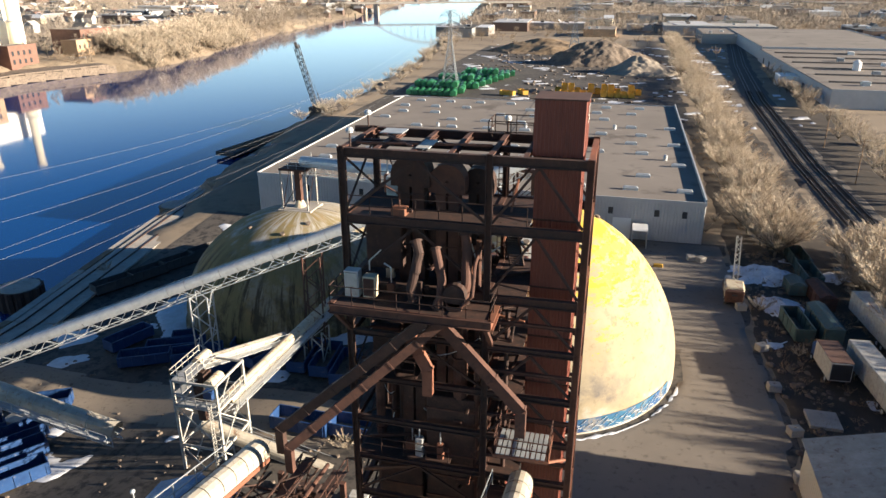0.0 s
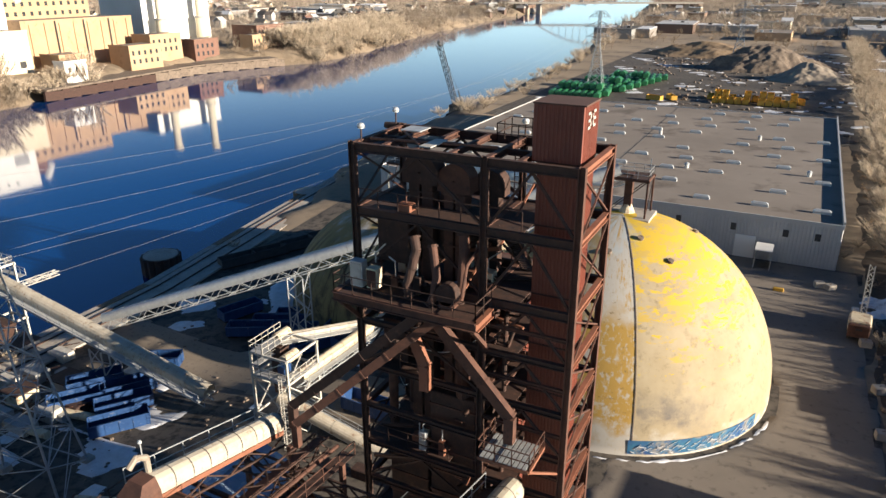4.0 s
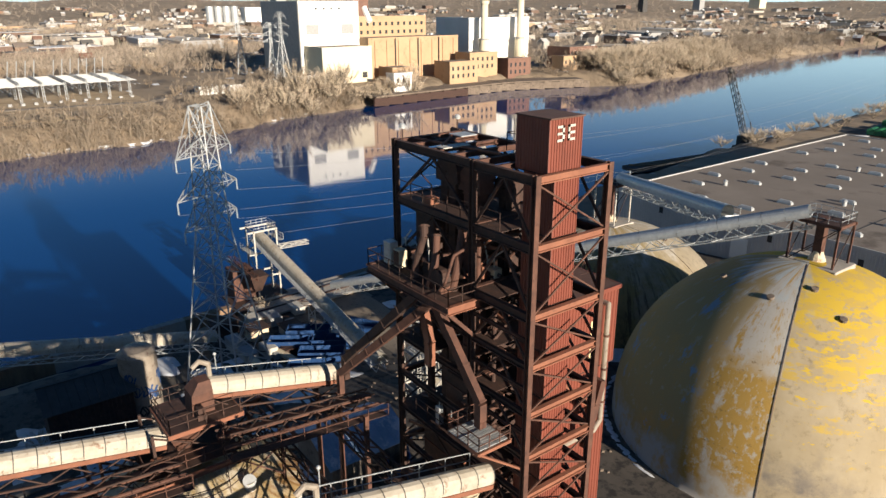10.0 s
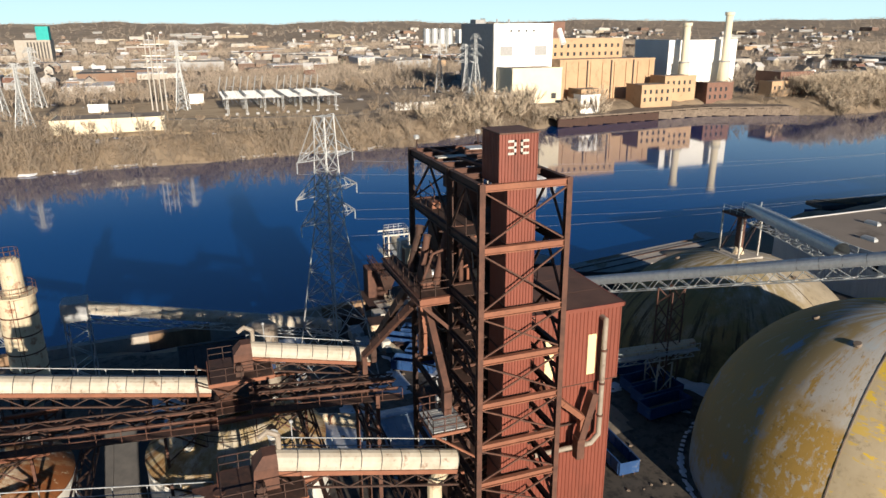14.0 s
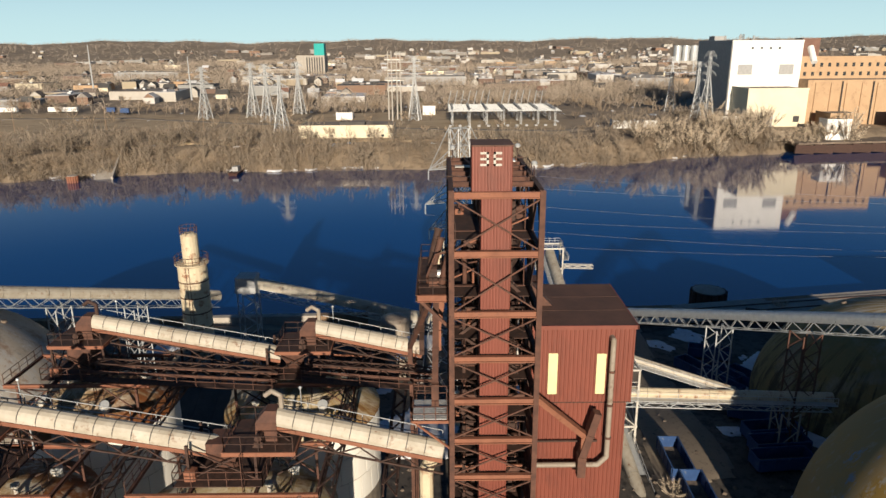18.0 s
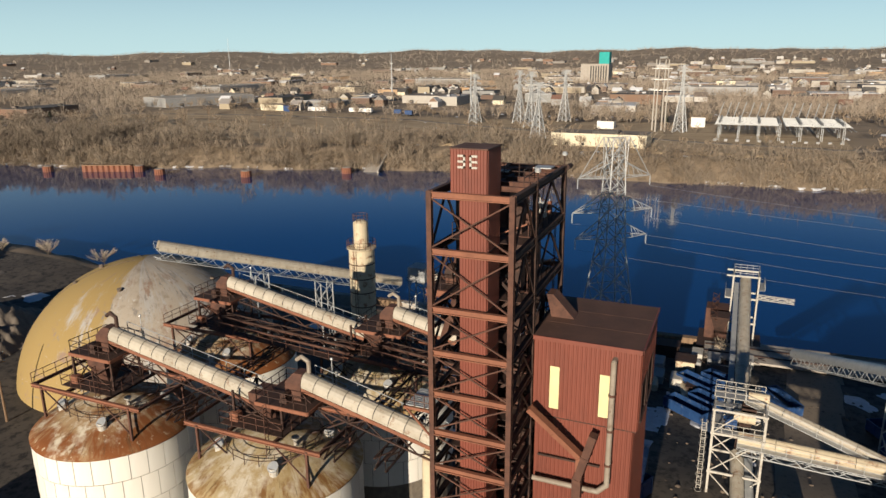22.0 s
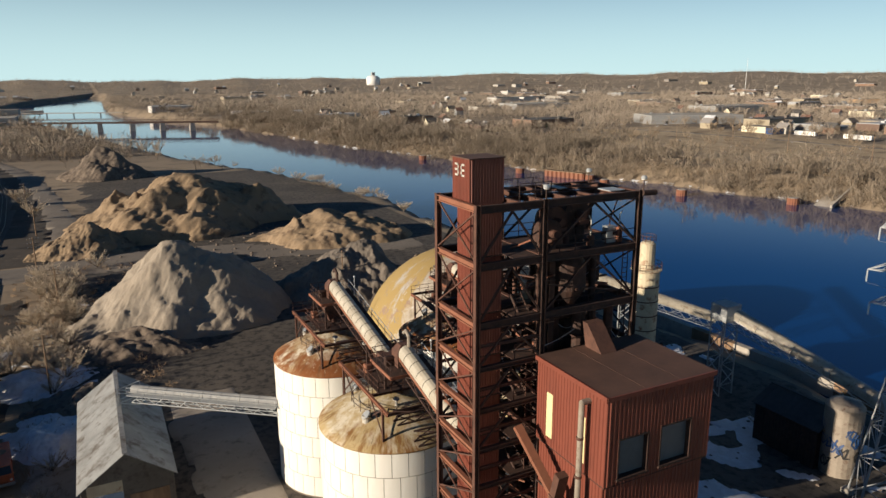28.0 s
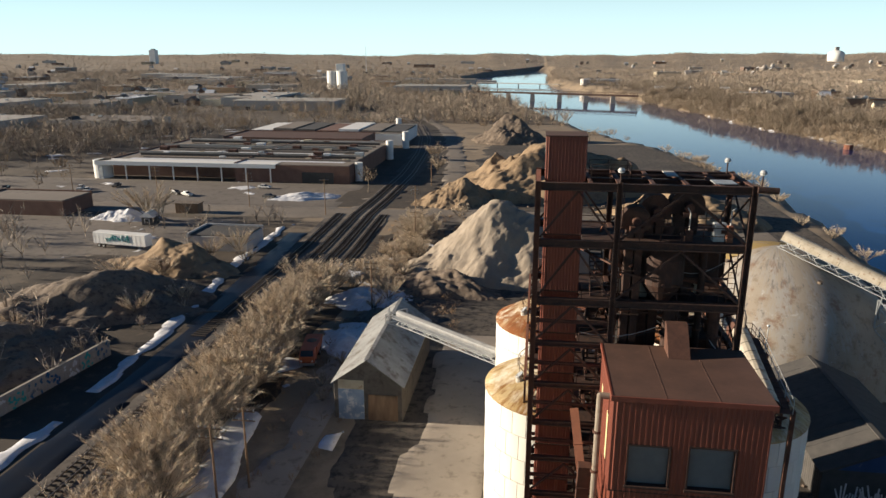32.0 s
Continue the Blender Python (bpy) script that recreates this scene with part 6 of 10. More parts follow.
# ---- transmission tower beside the plant ----
def pylon(x, y, z0, h, w, arms, turn, label, t=0.2):
    c, s = math.cos(turn), math.sin(turn)
    P = lambda a, b, z: (x + a * c - b * s, y + a * s + b * c, z0 + z)
    th = thing("pylon", label, "pylon", (x, y, z0), "transmission towers")
    lv = [0, 0.13, 0.25, 0.36, 0.46, 0.55, 0.63, 0.70, 0.76, 0.82, 0.88, 0.94, 1.0]
    waist = 2.9 if w > 8 else 1.5
    wd = lambda f: w * (1 - f / 0.62) + waist * (f / 0.62) if f < 0.62 else waist * (1 - (f - 0.62) / 0.38 * 0.4)
    cn = [(-1, -1), (1, -1), (1, 1), (-1, 1)]
    for a, b in cn:
        rs = []
        for f0 in (0, 0.62, 1.0):
            e = Vector(P(a * wd(f0) / 2, b * wd(f0) / 2, f0 * h))
            q = t * (0.6 - 0.25 * f0)
            rs.append([e + Vector((u * q, v * q, 0)) for u, v in cn])
        part("corner_leg", G().rings(rs), "pylon", th)
    for k, ((a, b), (e, f)) in enumerate(zip(cn, cn[1:] + cn[:1])):
        g = G()
        for f0, f1 in zip(lv, lv[1:]):
            w0, w1 = wd(f0) / 2, wd(f1) / 2
            g.beam(P(a * w0, b * w0, f0 * h), P(e * w1, f * w1, f1 * h), t * 0.55).beam(P(e * w0, f * w0, f0 * h), P(a * w1, b * w1, f1 * h), t * 0.55)
            g.beam(P(a * w1, b * w1, f1 * h), P(e * w1, f * w1, f1 * h), t * 0.5)
            if f0 < 0.4:
                g.beam(P(a * w0, b * w0, f0 * h), P((a + e) * w0 * 0.5, (b + f) * w0 * 0.5, (f0 + f1) / 2 * h), t * 0.45)
                g.beam(P(e * w0, f * w0, f0 * h), P((a + e) * w0 * 0.5, (b + f) * w0 * 0.5, (f0 + f1) / 2 * h), t * 0.45)
        if w > 8:
            for i in range(0, len(g.v), 8):
                bar = G()
                bar.v, bar.f = g.v[i:i + 8], [tuple(j - i for j in f) for f in g.f if i <= f[0] < i + 8]
                part("lacing_bar", bar, "pylon", th)
        else:
            part("lacing", g, "pylon", th)
    tips = []
    for fz, L in arms:
        for sd in (-1, 1):
            g = G()
            tip = P(sd * L, 0, fz * h)
            ww = wd(fz) / 2
            for b in (-1, 1):
                lo, hi = P(sd * ww, b * ww, fz * h), P(sd * ww * 0.9, b * ww * 0.9, fz * h + 2.2)
                g.beam(lo, tip, t * 0.6).beam(hi, tip, t * 0.6)
                for q in (0.35, 0.7):
                    g.beam(Vector(lo).lerp(Vector(tip), q), Vector(hi).lerp(Vector(tip), q * 0.8), t * 0.4)
            g.beam(Vector(P(sd * ww, -ww, fz * h)).lerp(Vector(tip), 0.4), Vector(P(sd * ww, ww, fz * h)).lerp(Vector(tip), 0.4), t * 0.4)
            arm = part("arm", g, "pylon", th)
            g = G().tube(tip, (tip[0], tip[1], tip[2] - 1.4), 0.05, 6)
            for i in range(6):
                g.tube((tip[0], tip[1], tip[2] - 0.2 - i * 0.2), (tip[0], tip[1], tip[2] - 0.27 - i * 0.2), 0.11, 8)
            part("insulator", g, "galv", arm)
            tips.append((tip[0], tip[1], tip[2] - 1.45))
    g = G()
    for sd in (-1, 1):
        pk = P(sd * 1.9, 0, h * 1.005)
        g.beam(P(0, 0, h), pk, t * 0.5)
        g.beam(pk, P(sd * arms[0][1] * 0.98, 0, arms[0][0] * h), t * 0.5)
        for b in (-1, 1):
            g.beam(pk, P(sd * wd(arms[0][0]) / 2, b * wd(arms[0][0]) / 2, arms[0][0] * h), t * 0.5)
    part("peak", g, "pylon", th)
    for a, b in cn:
        fx, fy, _ = P(a * w / 2, b * w / 2, 0)
        part("footing", G().rbox(fx - 0.6, fx + 0.6, fy - 0.6, fy + 0.6, z0 - 0.4, z0 + 0.35, 0.08), "concrete", th)
    return tips


TIPS = pylon(-57.0, 2.0, -3.0, 39.0, 8.6, ((0.865, 5.4), (0.745, 6.0), (0.65, 5.4)), 2.22, "tall grey lattice transmission tower on the river bank", 0.17)


def cables(name, tips_a, tips_b, sag, label):
    for a, b in zip(tips_a, tips_b):
        g = G()
        a, b = Vector(a), Vector(b)
        pts = [a.lerp(b, i / 24) - Vector((0, 0, sag * 4 * (i / 24) * (1 - i / 24))) for i in range(25)]
        g.rings([[q + Vector((0.010 * u, 0.010 * v, 0.010 * w)) for u, v, w in ((1, 1, 0), (-1, 1, 1), (-1, -1, 0), (1, -1, -1))] for q in pts])
        solo(name, g, "wire", label, "cable", "overhead cables")


# ---- long warehouse ----
WX0, WX1, WY0, WY1, WZ = -73.0, 18.0, 97.6, 203.5, 8.0
wh = thing("warehouse", "long grey metal warehouse with a flat brown grey roof", "warehouse", (-27, 150, 0))
part("roof_deck", G().box(WX0, WX1, WY0, WY1, WZ - 0.4, WZ), "roof_grey", wh)
for a, b in (((WX0, WY0), (WX1, WY0)), ((WX1, WY0), (WX1, WY1)), ((WX1, WY1), (WX0, WY1)), ((WX0, WY1), (WX0, WY0))):
    part("wall", G().corrugated(a, b, -3.6, WZ - 0.4, 0.6, 0.08), "wall_grey", wh)
for g in (G().box(WX0 - 0.1, WX1 + 0.1, WY0 - 0.12, WY0 + 0.1, WZ - 0.5, WZ + 0.25), G().box(WX1 - 0.2, WX1 + 0.12, WY0 + 0.1, WY1, WZ - 0.5, WZ + 0.8),
          G().box(WX0 - 0.1, WX1 + 0.1, WY1 - 0.1, WY1 + 0.12, WZ - 0.5, WZ + 0.25), G().box(WX0 - 0.12, WX0 + 0.1, WY0 + 0.1, WY1 - 0.1, WZ - 0.5, WZ + 0.25)):
    part("parapet", g, "wall_grey", wh)
for x in (-62, -50, -38, -29, -22, -9, 0.5, 9, 14):
    part("window", G().box(x, x + 0.9, WY0 - 0.14, WY0 - 0.09, 4.9, 6.2), "window", wh)
for x in (1.5, -14.5, -45):
    part("dock_door", G().box(x, x + 3.4, WY0 - 0.16, WY0 - 0.09, 0.0, 4.2), "white", wh, "white roll-up door")
sk = G().rings([[(-1.5, -0.55, 0), (1.5, -0.55, 0), (1.5, 0.55, 0), (-1.5, 0.55, 0)], [(-1.45, -0.5, 0.45), (1.45, -0.5, 0.45), (1.45, 0.5, 0.45), (-1.45, 0.5, 0.45)], [(-1.1, -0.22, 0.75), (1.1, -0.22, 0.75), (1.1, 0.22, 0.75), (-1.1, 0.22, 0.75)]]).mesh("skylight")
sk.materials.append(M["galv"])
for i in range(9):
    for j in range(10):
        x, y = -67 + i * 10.2 + (2.5 if j % 2 else 0), 104 + j * 10.2
        if x < 16 and not (i * 7 + j * 3) % 5 == 0:
            piece("skylight", sk, wh, Matrix.Translation((x, y, WZ)))
for i in range(7):
    x = -60 + i * 12
    part("roof_vent", G().lathe(x, 118 + (i * 37) % 70, [(0.45, WZ), (0.45, WZ + 0.9), (0.6, WZ + 0.95), (0.2, WZ + 1.3)], 12), "galv", wh)
part("roof_joint", G().box(-27.1, -26.9, WY0 + 0.2, WY1 - 0.2, WZ, WZ + 0.05), "grey_dark", wh)

# ---- sheets laid on the land ----
def sheet(name, x0, x1, y0, y1, step, inside, mat, lift, label, category, kind="structure"):
    """A thin layer that follows the land where inside(x, y) is above zero, its rim drawn onto the zero line."""
    xs, ys = np.arange(x0, x1 + step, step), np.arange(y0, y1 + step, step)
    X, Y = np.meshgrid(xs, ys)
    F = inside(X, Y)
    ok = np.maximum.reduce([F[:-1, :-1], F[1:, :-1], F[:-1, 1:], F[1:, 1:]]) > 0
    e = step * 0.2
    gx, gy = (inside(X + e, Y) - inside(X - e, Y)) / (2 * e), (inside(X, Y + e) - inside(X, Y - e)) / (2 * e)
    k = np.where(F < 0, F, 0) / np.maximum(gx ** 2 + gy ** 2, 1e-9)
    mx, my = np.clip(-k * gx, -step, step), np.clip(-k * gy, -step, step)
    X, Y = X + mx, Y + my
    Z = height(X, Y) + np.where(F < 0, -0.04, lift)
    n = len(xs)
    i = np.arange(len(xs) * len(ys)).reshape(len(ys), n)
    q = np.stack([i[:-1, :-1], i[:-1, 1:], i[1:, 1:], i[1:, :-1]], -1)[ok]
    f = np.concatenate([q[:, [0, 1, 2]], q[:, [0, 2, 3]]])
    used, inv = np.unique(f, return_inverse=True)
    v = np.stack([X, Y, Z], -1).reshape(-1, 3)[used]
    ob = new(name, np_mesh(name, v, inv.reshape(f.shape), mat, True))
    return tagged(ob, label, category, kind=kind)


def mn(*a):
    return np.minimum.reduce([q + 0 * a[0] for q in a])


def wavy(x, y, a=1.0, s=0.0):
    return a * (np.sin(x * 0.31 + y * 0.17 + s) + np.sin(y * 0.43 - x * 0.11 + 2 * s) * 0.7 + np.sin(x * 1.1 + y * 0.9 + s) * 0.35)


def blob_noise(x, y, s):
    """Smooth patchiness from a few waves, about -2 to 2."""
    return np.sin(x * s + 1.3) * np.cos(y * s * 0.8 + 0.4) + np.sin(x * s * 2.3 + y * s * 1.7) * 0.6 + np.sin(y * s * 3.9 - x * s * 2.1 + 2) * 0.45


def along(pts, x, y):
    """Distance of (x, y) from a path given as (y, x) rows, measured across."""
    return x - np.interp(y, [p[0] for p in pts], [p[1] for p in pts])


TRACK = [(-900, 285), (-700, 195), (-542, 123), (-483, 99), (-412, 76.3), (-341, 60.6), (-285, 53), (-223, 48.7), (-175, 48.4), (-150, 49), (-113, 47.5), (-60, 47), (0, 47.5), (95, 48.5), (168, 48.5), (274, 52.5), (400, 62), (640, 87), (1200, 150)]
LANE = [(-900, 250), (-600, 126), (-390, 57.6), (-340, 47.4), (-284, 39), (-221, 31.8), (-169, 28.1), (-150, 28)]
sheet("yard", -84, 27, -64, 97, 2.0, lambda x, y: mn(x - near_x(y) - 5, 22.5 + wavy(x, y, 0.8) - x, y + 62 + wavy(x, y, 2)), "asphalt", 0.06, "worn asphalt yard with dirt and puddles", "yard")
sheet("apron", -12, 25, 3, 97, 1.0, lambda x, y: mn(np.hypot(x + 8.5, y - 50) - 19.75, 21.8 + wavy(x, y, 0.5) - x, y - 4.5 - wavy(x, y, 0.6), x + 3.0 - wavy(x, y, 1.6) + np.maximum(0, y - 28) * 0.5), "road", 0.12, "pale dusty asphalt beside the dome", "pavement")
sheet("silo_apron", 4, 33, -64, 7, 1.0, lambda x, y: mn(np.maximum(14.5 + wavy(x, y, 0.7) - x, mn(x - 26, 31 + wavy(x, y, 0.7) - x)), x - 4.5, y + 62, 5.5 - y), "lane", 0.12, "pale dusty concrete between silos and shed", "pavement")
sheet("north_yard", -74, 30, -330, -58, 2.5, lambda x, y: mn(x - near_x(y) - 8 - wavy(x, y, 0.8), 26 + wavy(x, y, 1.5) - x, -60 - y, y + 328), "asphalt", 0.09, "dark muddy stockpile yard", "yard")
sheet("stock_road", -64, 32, -180, -124, 2.0, lambda x, y: mn(10 - np.abs(y + 152 + 0.15 * x + wavy(x, y, 1.5)), x + 62, 30 - x), "road", 0.16, "pale haul road between the heaps", "road")
sheet("cross_road", 18, 462, -164, -138, 2.0, lambda x, y: mn(7.5 - np.abs(y + 151 + wavy(x, y, 0.4)), x - 20), "road", 0.12, "pale salted street", "road")
sheet("parking", 56, 212, -200, -156, 3.0, lambda x, y: mn(x - 62 - wavy(x, y, 1), 208 - x, y + 198, -157 - y), "lot", 0.08, "pale parking lot", "pavement")
sheet("haul_lane", 18, 242, -900, -148, 2.5, lambda x, y: 4.8 - np.abs(along(LANE, x, y) + wavy(x, y, 0.4)), "road", 0.13, "pale dirt lane beside the rails", "road")
sheet("ballast_bed", 32, 300, -900, 1100, 2.5, lambda x, y: 6.0 + 3.5 * sstep(-50, -70, y) * sstep(-160, -145, y) - np.abs(along(TRACK, x, y) - 2.2 - 1.0 * sstep(-50, -70, y) * sstep(-160, -145, y)) + wavy(x, y, 0.2), "ballast", 0.10, "dark ballast of the railway", "railway")
sheet("lot_east", 82, 232, -142, -94, 3.0, lambda x, y: mn(blob_noise(x, y, 0.06) + 1.2, x - 84, y + 139), "lot", 0.08, "pale gravel lot", "pavement")
sheet("waste_ground", 62, 470, -640, -60, 6.0, lambda x, y: mn(x - 66 - np.maximum(0, -y - 330) * 0.4, 460 + wavy(x, y, 6) - x, -66 + wavy(x, y, 4) - y, y + 630), "waste", 0.03, "dull brown waste ground between streets", "ground")
# dark sheet for the weedy ground and the skips' shadow painted with it
sheet("verge", 20, 50, 22, 232, 1.6, lambda x, y: mn(x - 22.6 - wavy(x, y, 0.5), 44 + wavy(x, y, 0.6) - x, y - 25 - wavy(x, y, 1.0), 228 - y + wavy(x, y, 2)), "mud", 0.10, "dark weedy verge beside the railway, skip shadow painted in", "ground")
# mud sheet whose dark colour also paints the shade on this ground
sheet("mud_flat", 34, 116, -132, 96, 2.0, lambda x, y: mn(x - 36 - wavy(x, y, 0.8), 108 + wavy(x, y, 3) - 0.2 * y * (y > 0) - x, y + 128 + wavy(x, y, 1.5)), "mud", 0.06, "thawing mud beside the railway, shade darkened into its colour", "ground")
sheet("rail_verge", 24, 300, -900, -158, 2.5, lambda x, y: mn(17 + wavy(x, y, 1.2) - np.abs(along(TRACK, x, y) - 3), -160 - y), "mud", 0.07, "dark cinders and weeds beside the rails", "ground")
sheet("shore_snow", -330, -120, -620, 130, 1.2, lambda x, y: mn(0.34 - np.abs(height(x, y) + 5.45), blob_noise(x, y * 1.3, 0.06) + 0.5 * np.sin(y * 0.4) + 0.1, 0.5 * (near_x(y) + far_x(y)) - x), "snow", 0.12, "broken line of ice and snow along the far shore", "snow", "stuff")
sheet("mud_south", 53, 86, 92, 262, 2.0, lambda x, y: mn(x - 55.5 - wavy(x, y, 0.5), 80 + wavy(x, y, 1.5) - x, y - 93, 258 - y + wavy(x, y, 2)), "mud", 0.06, "dark bare strip between rails and factory", "ground")
sheet("south_yard", -96, 30, 204, 500, 2.5, lambda x, y: mn(x - near_x(y) - 13 - wavy(x, y, 1.2), 25 + wavy(x, y, 0.8) + 0.02 * (y - 200) - x, y - 205, 490 + wavy(x, y, 4) - y), "asphalt", 0.07, "dark yard with meltwater among stored skips", "yard")
sheet("south_snow", -92, 66, 206, 500, 1.4, lambda x, y: mn(blob_noise(x, y, 0.15) + 0.5 * np.sin(x * 0.7) * np.sin(y * 0.5) - 1.0, x - near_x(y) - 10, np.abs(along(TRACK, x, y) - 2.2) - 7), "snow", 0.14, "patches of old snow among skips and heaps", "snow", "stuff")
sheet("ditch_water", 44, 74, -126, 92, 1.5, lambda x, y: 2.9 - np.abs(along([(-125, 63), (-50, 57), (0, 57), (90, 57)], x, y) + wavy(x, y, 0.3)), "ditch", 0.14, "dark blue meltwater in the ditch", "water")
# snow: strips along the ditch and patches in the yards
sheet("snow_strip", 52, 92, -132, 62, 0.8, lambda x, y: mn(1.15 + 0.25 * np.sin(y * 0.3) + 0.2 * np.sin(y * 1.1) - np.abs(along([(-130, 69), (-95, 67.5), (-50, 62), (-15, 61.5), (60, 61)], x, y) + wavy(x, y, 0.35)), np.maximum(-34 - y, 8 - np.abs(y + 18))), "snow", 0.3, "dirty snow bank beside the ditch", "snow", "stuff")
# paler strip painted where sun reaches the yard between two cast shadows
sheet("tan_drive", -84, -26, 22, 38, 1.0, lambda x, y: mn(x - near_x(y) - 6, -27 + wavy(x, y, 0.5) - x, y - 24.0 - 0.09 * (-35 - x) + wavy(x, y, 0.25), 33.4 + 0.06 * (-35 - x) - y + wavy(x, y, 0.3)), "tan_drive", 0.16, "dusty asphalt drive across the yard, painted sunlit tan", "road")
sheet("snow_patches", -80, 45, -120, 98, 0.9, lambda x, y: mn(blob_noise(x, y, 0.17) + 0.35 * np.sin(x * 1.1) * np.sin(y * 0.9) - 1.2, np.maximum(-24 - x, x - 23.5), np.hypot(x + 46, y - 62) - 19.5, np.hypot(x + 8.5, y - 50) - 21, x - near_x(y) - 8), "snow", 0.14, "patches of old snow and ice in the yard", "snow", "stuff")
sheet("snow_fields", 60, 320, -420, -30, 1.8, lambda x, y: mn(blob_noise(x + 40, y, 0.11) + 0.35 * np.sin(x * 0.9) * np.sin(y * 0.8) - 1.35, np.abs(y + 151) - 9), "snow", 0.16, "patches of old snow on waste ground", "snow", "stuff")
sheet("snow_ring", -72, -20, 34, 90, 0.9, lambda x, y: mn(2.6 + wavy(x, y, 1.1, 1.0) - np.abs(np.hypot(x + 46, y - 62.5) - 20.6), 66 - y + wavy(x, y, 2)), "snow", 0.25, "old snow round the dome's foot", "snow", "stuff")
sheet("dome_snow", -32, 14, 26, 60, 0.7, lambda x, y: mn(0.30 + wavy(x, y, 0.12, 2.0) - np.abs(np.hypot(x + 8.6, y - 49.9) - 20.1), 46 - y), "snow", 0.2, "grey snow round the foot of the yellow dome", "snow", "stuff")
sheet("snow_yard", -72, -30, -26, 14, 0.8, lambda x, y: mn(blob_noise(x * 0.8, y, 0.2) + 0.5 * np.sin(x * 0.9) * np.sin(y * 1.1) - 0.15, np.hypot(x + 61.6, y + 8) - 4, x + 70, -32 - x, y + 24, 12 - y), "snow", 0.12, "thin ice and snow on the yard by the tank", "snow", "stuff")
sheet("snow_bank", 28, 43, -34, 10, 0.6, lambda x, y: mn(2.3 - np.abs(x - 35.5 + 0.12 * (y + 15) + wavy(x, y, 0.35)), y + 31, 4 - y), "snow", 0.6, "ploughed bank of dirty snow", "snow", "stuff")
sheet("snow_far", -640, -262, -620, 420, 3.0, lambda x, y: mn(far_x(y) - 3 - x, blob_noise(x, y * 1.6, 0.11) + 0.3 * np.sin(x * 0.7) * np.sin(y * 0.6) - 1.75, far_x(y) - 22 - x), "snow", 0.75, "thin snow left on the far meadows and shore", "snow", "stuff")
sheet("far_meadow", -480, -270, -440, 80, 5.0, lambda x, y: mn(far_x(y) - 30 + wavy(x, y, 3) - x, x + 440 + wavy(x, y, 6), y + 425, 65 - y), "meadow", 0.55, "tan dry meadow on the far bank", "meadow")
sheet("far_road", -480, -260, -700, 230, 3.0, lambda x, y: 3.6 - np.abs(along([(-700, -300), (-420, -380), (-200, -412), (0, -335), (60, -322), (230, -420)], x, y)), "road", 0.85, "pale road on the far bank", "road")

# rails and sleepers
def path_pts(pts, off, y0, y1, step):
    ys = np.arange(y0, y1, step)
    xs = np.interp(ys, [p[0] for p in pts], [p[1] for p in pts]) + off
    return xs, ys


for off, y0, y1 in ((0, -880, 1080), (4.4, -880, 1080), (9.2, -150, -55), (-4.2, -150, -100)):
    tr = thing("railway_track", "steel rails on dark timber sleepers", "railway track", (47 + off, 0, 0), "railway tracks")
    for side in (-0.72, 0.72):
        g = G()
        xs, ys = path_pts(TRACK, off + side, y0, y1, 12)
        zs = height(xs, ys) + 0.36
        for i in range(len(xs) - 1):
            g.beam((xs[i], ys[i], zs[i]), (xs[i + 1], ys[i + 1], zs[i + 1]), 0.09, 0.16)
        part("rail", g, "rail", tr)
    g = G()
    xs, ys = path_pts(TRACK, off, max(y0, -200), min(y1, 300), 0.9)
    zs = height(xs, ys)
    for x, y, z in zip(xs, ys, zs):
        g.box(x - 1.3, x + 1.3, y - 0.13, y + 0.13, z + 0.1, z + 0.27)
    part("sleeper_bed", g, "sleeper", tr, "dark timber sleepers", kind="stuff")

# quay along the near bank
qy = thing("quay", "timber and concrete quay wall along the river", "quay", (-88, 60, -6), kind="structure")
ys = list(range(-95, 236, 10))
for a, b in zip(ys, ys[1:]):
    xa, xb = float(near_x(a)), float(near_x(b))
    part("quay_wall", G().beam((xa - 1, a, -5.2), (xb - 1, b, -5.2), 1.4, 4.2), "concrete" if (a // 10) % 3 else "wood", qy)
    if a > 10:
        part("quay_deck", G().beam((xa + 4, a, -3.0), (xb + 4, b, -3.0), 7.0, 0.35), "concrete", qy)
        part("quay_rail", G().beam((xa + 2, a, -2.75), (xb + 2, b, -2.75), 0.25, 0.18).beam((xa + 5, a, -2.75), (xb + 5, b, -2.75), 0.25, 0.18), "rust_dark", qy)


def dolphin(x, y, r, top, mat, label):
    t = thing("mooring_dolphin", label, "mooring", (x, y, -7), "mooring dolphins")
    n = 14
    for i in range(n):
        a = 2 * math.pi * i / n
        part("sheet_pile", G().tube((x + r * math.cos(a), y + r * math.sin(a), -9), (x + r * math.cos(a), y + r * math.sin(a), top), r * 0.26, 7), mat, t)
    part("cap", G().lathe(x, y, [(r * 1.08, top - 0.3), (r * 1.08, top + 0.1), (r * 0.95, top + 0.2)], 18), "concrete", t)


dolphin(-96.5, 55, 3.0, -2.4, "rust_dark", "round rusted sheet pile dolphin with a pale cap")
dolphin(-99, 104, 3.0, -3.0, "wood", "round timber mooring dolphin near the bank")
for x, y in ((-240, -150), (-216, -188.5), (-206.6, -230.6), (-211, -247.5), (-194.3, -288.6), (-186.4, -336), (-174, -374)):
    dolphin(x, y, 1.9, -3.3, "rust_bright", "rusty sheet pile mooring cell off the far bank")
cell = thing("pier_cell", "long rusty sheet pile pier off the far bank", "pier", (-205, -261, -7))
for i in range(9):
    part("sheet_pile", G().tube((-209 + i * 1.0, -251.5 - i * 2.5, -9), (-209 + i * 1.0, -251.5 - i * 2.5, -2.9), 1.6, 8), "rust_bright", cell)
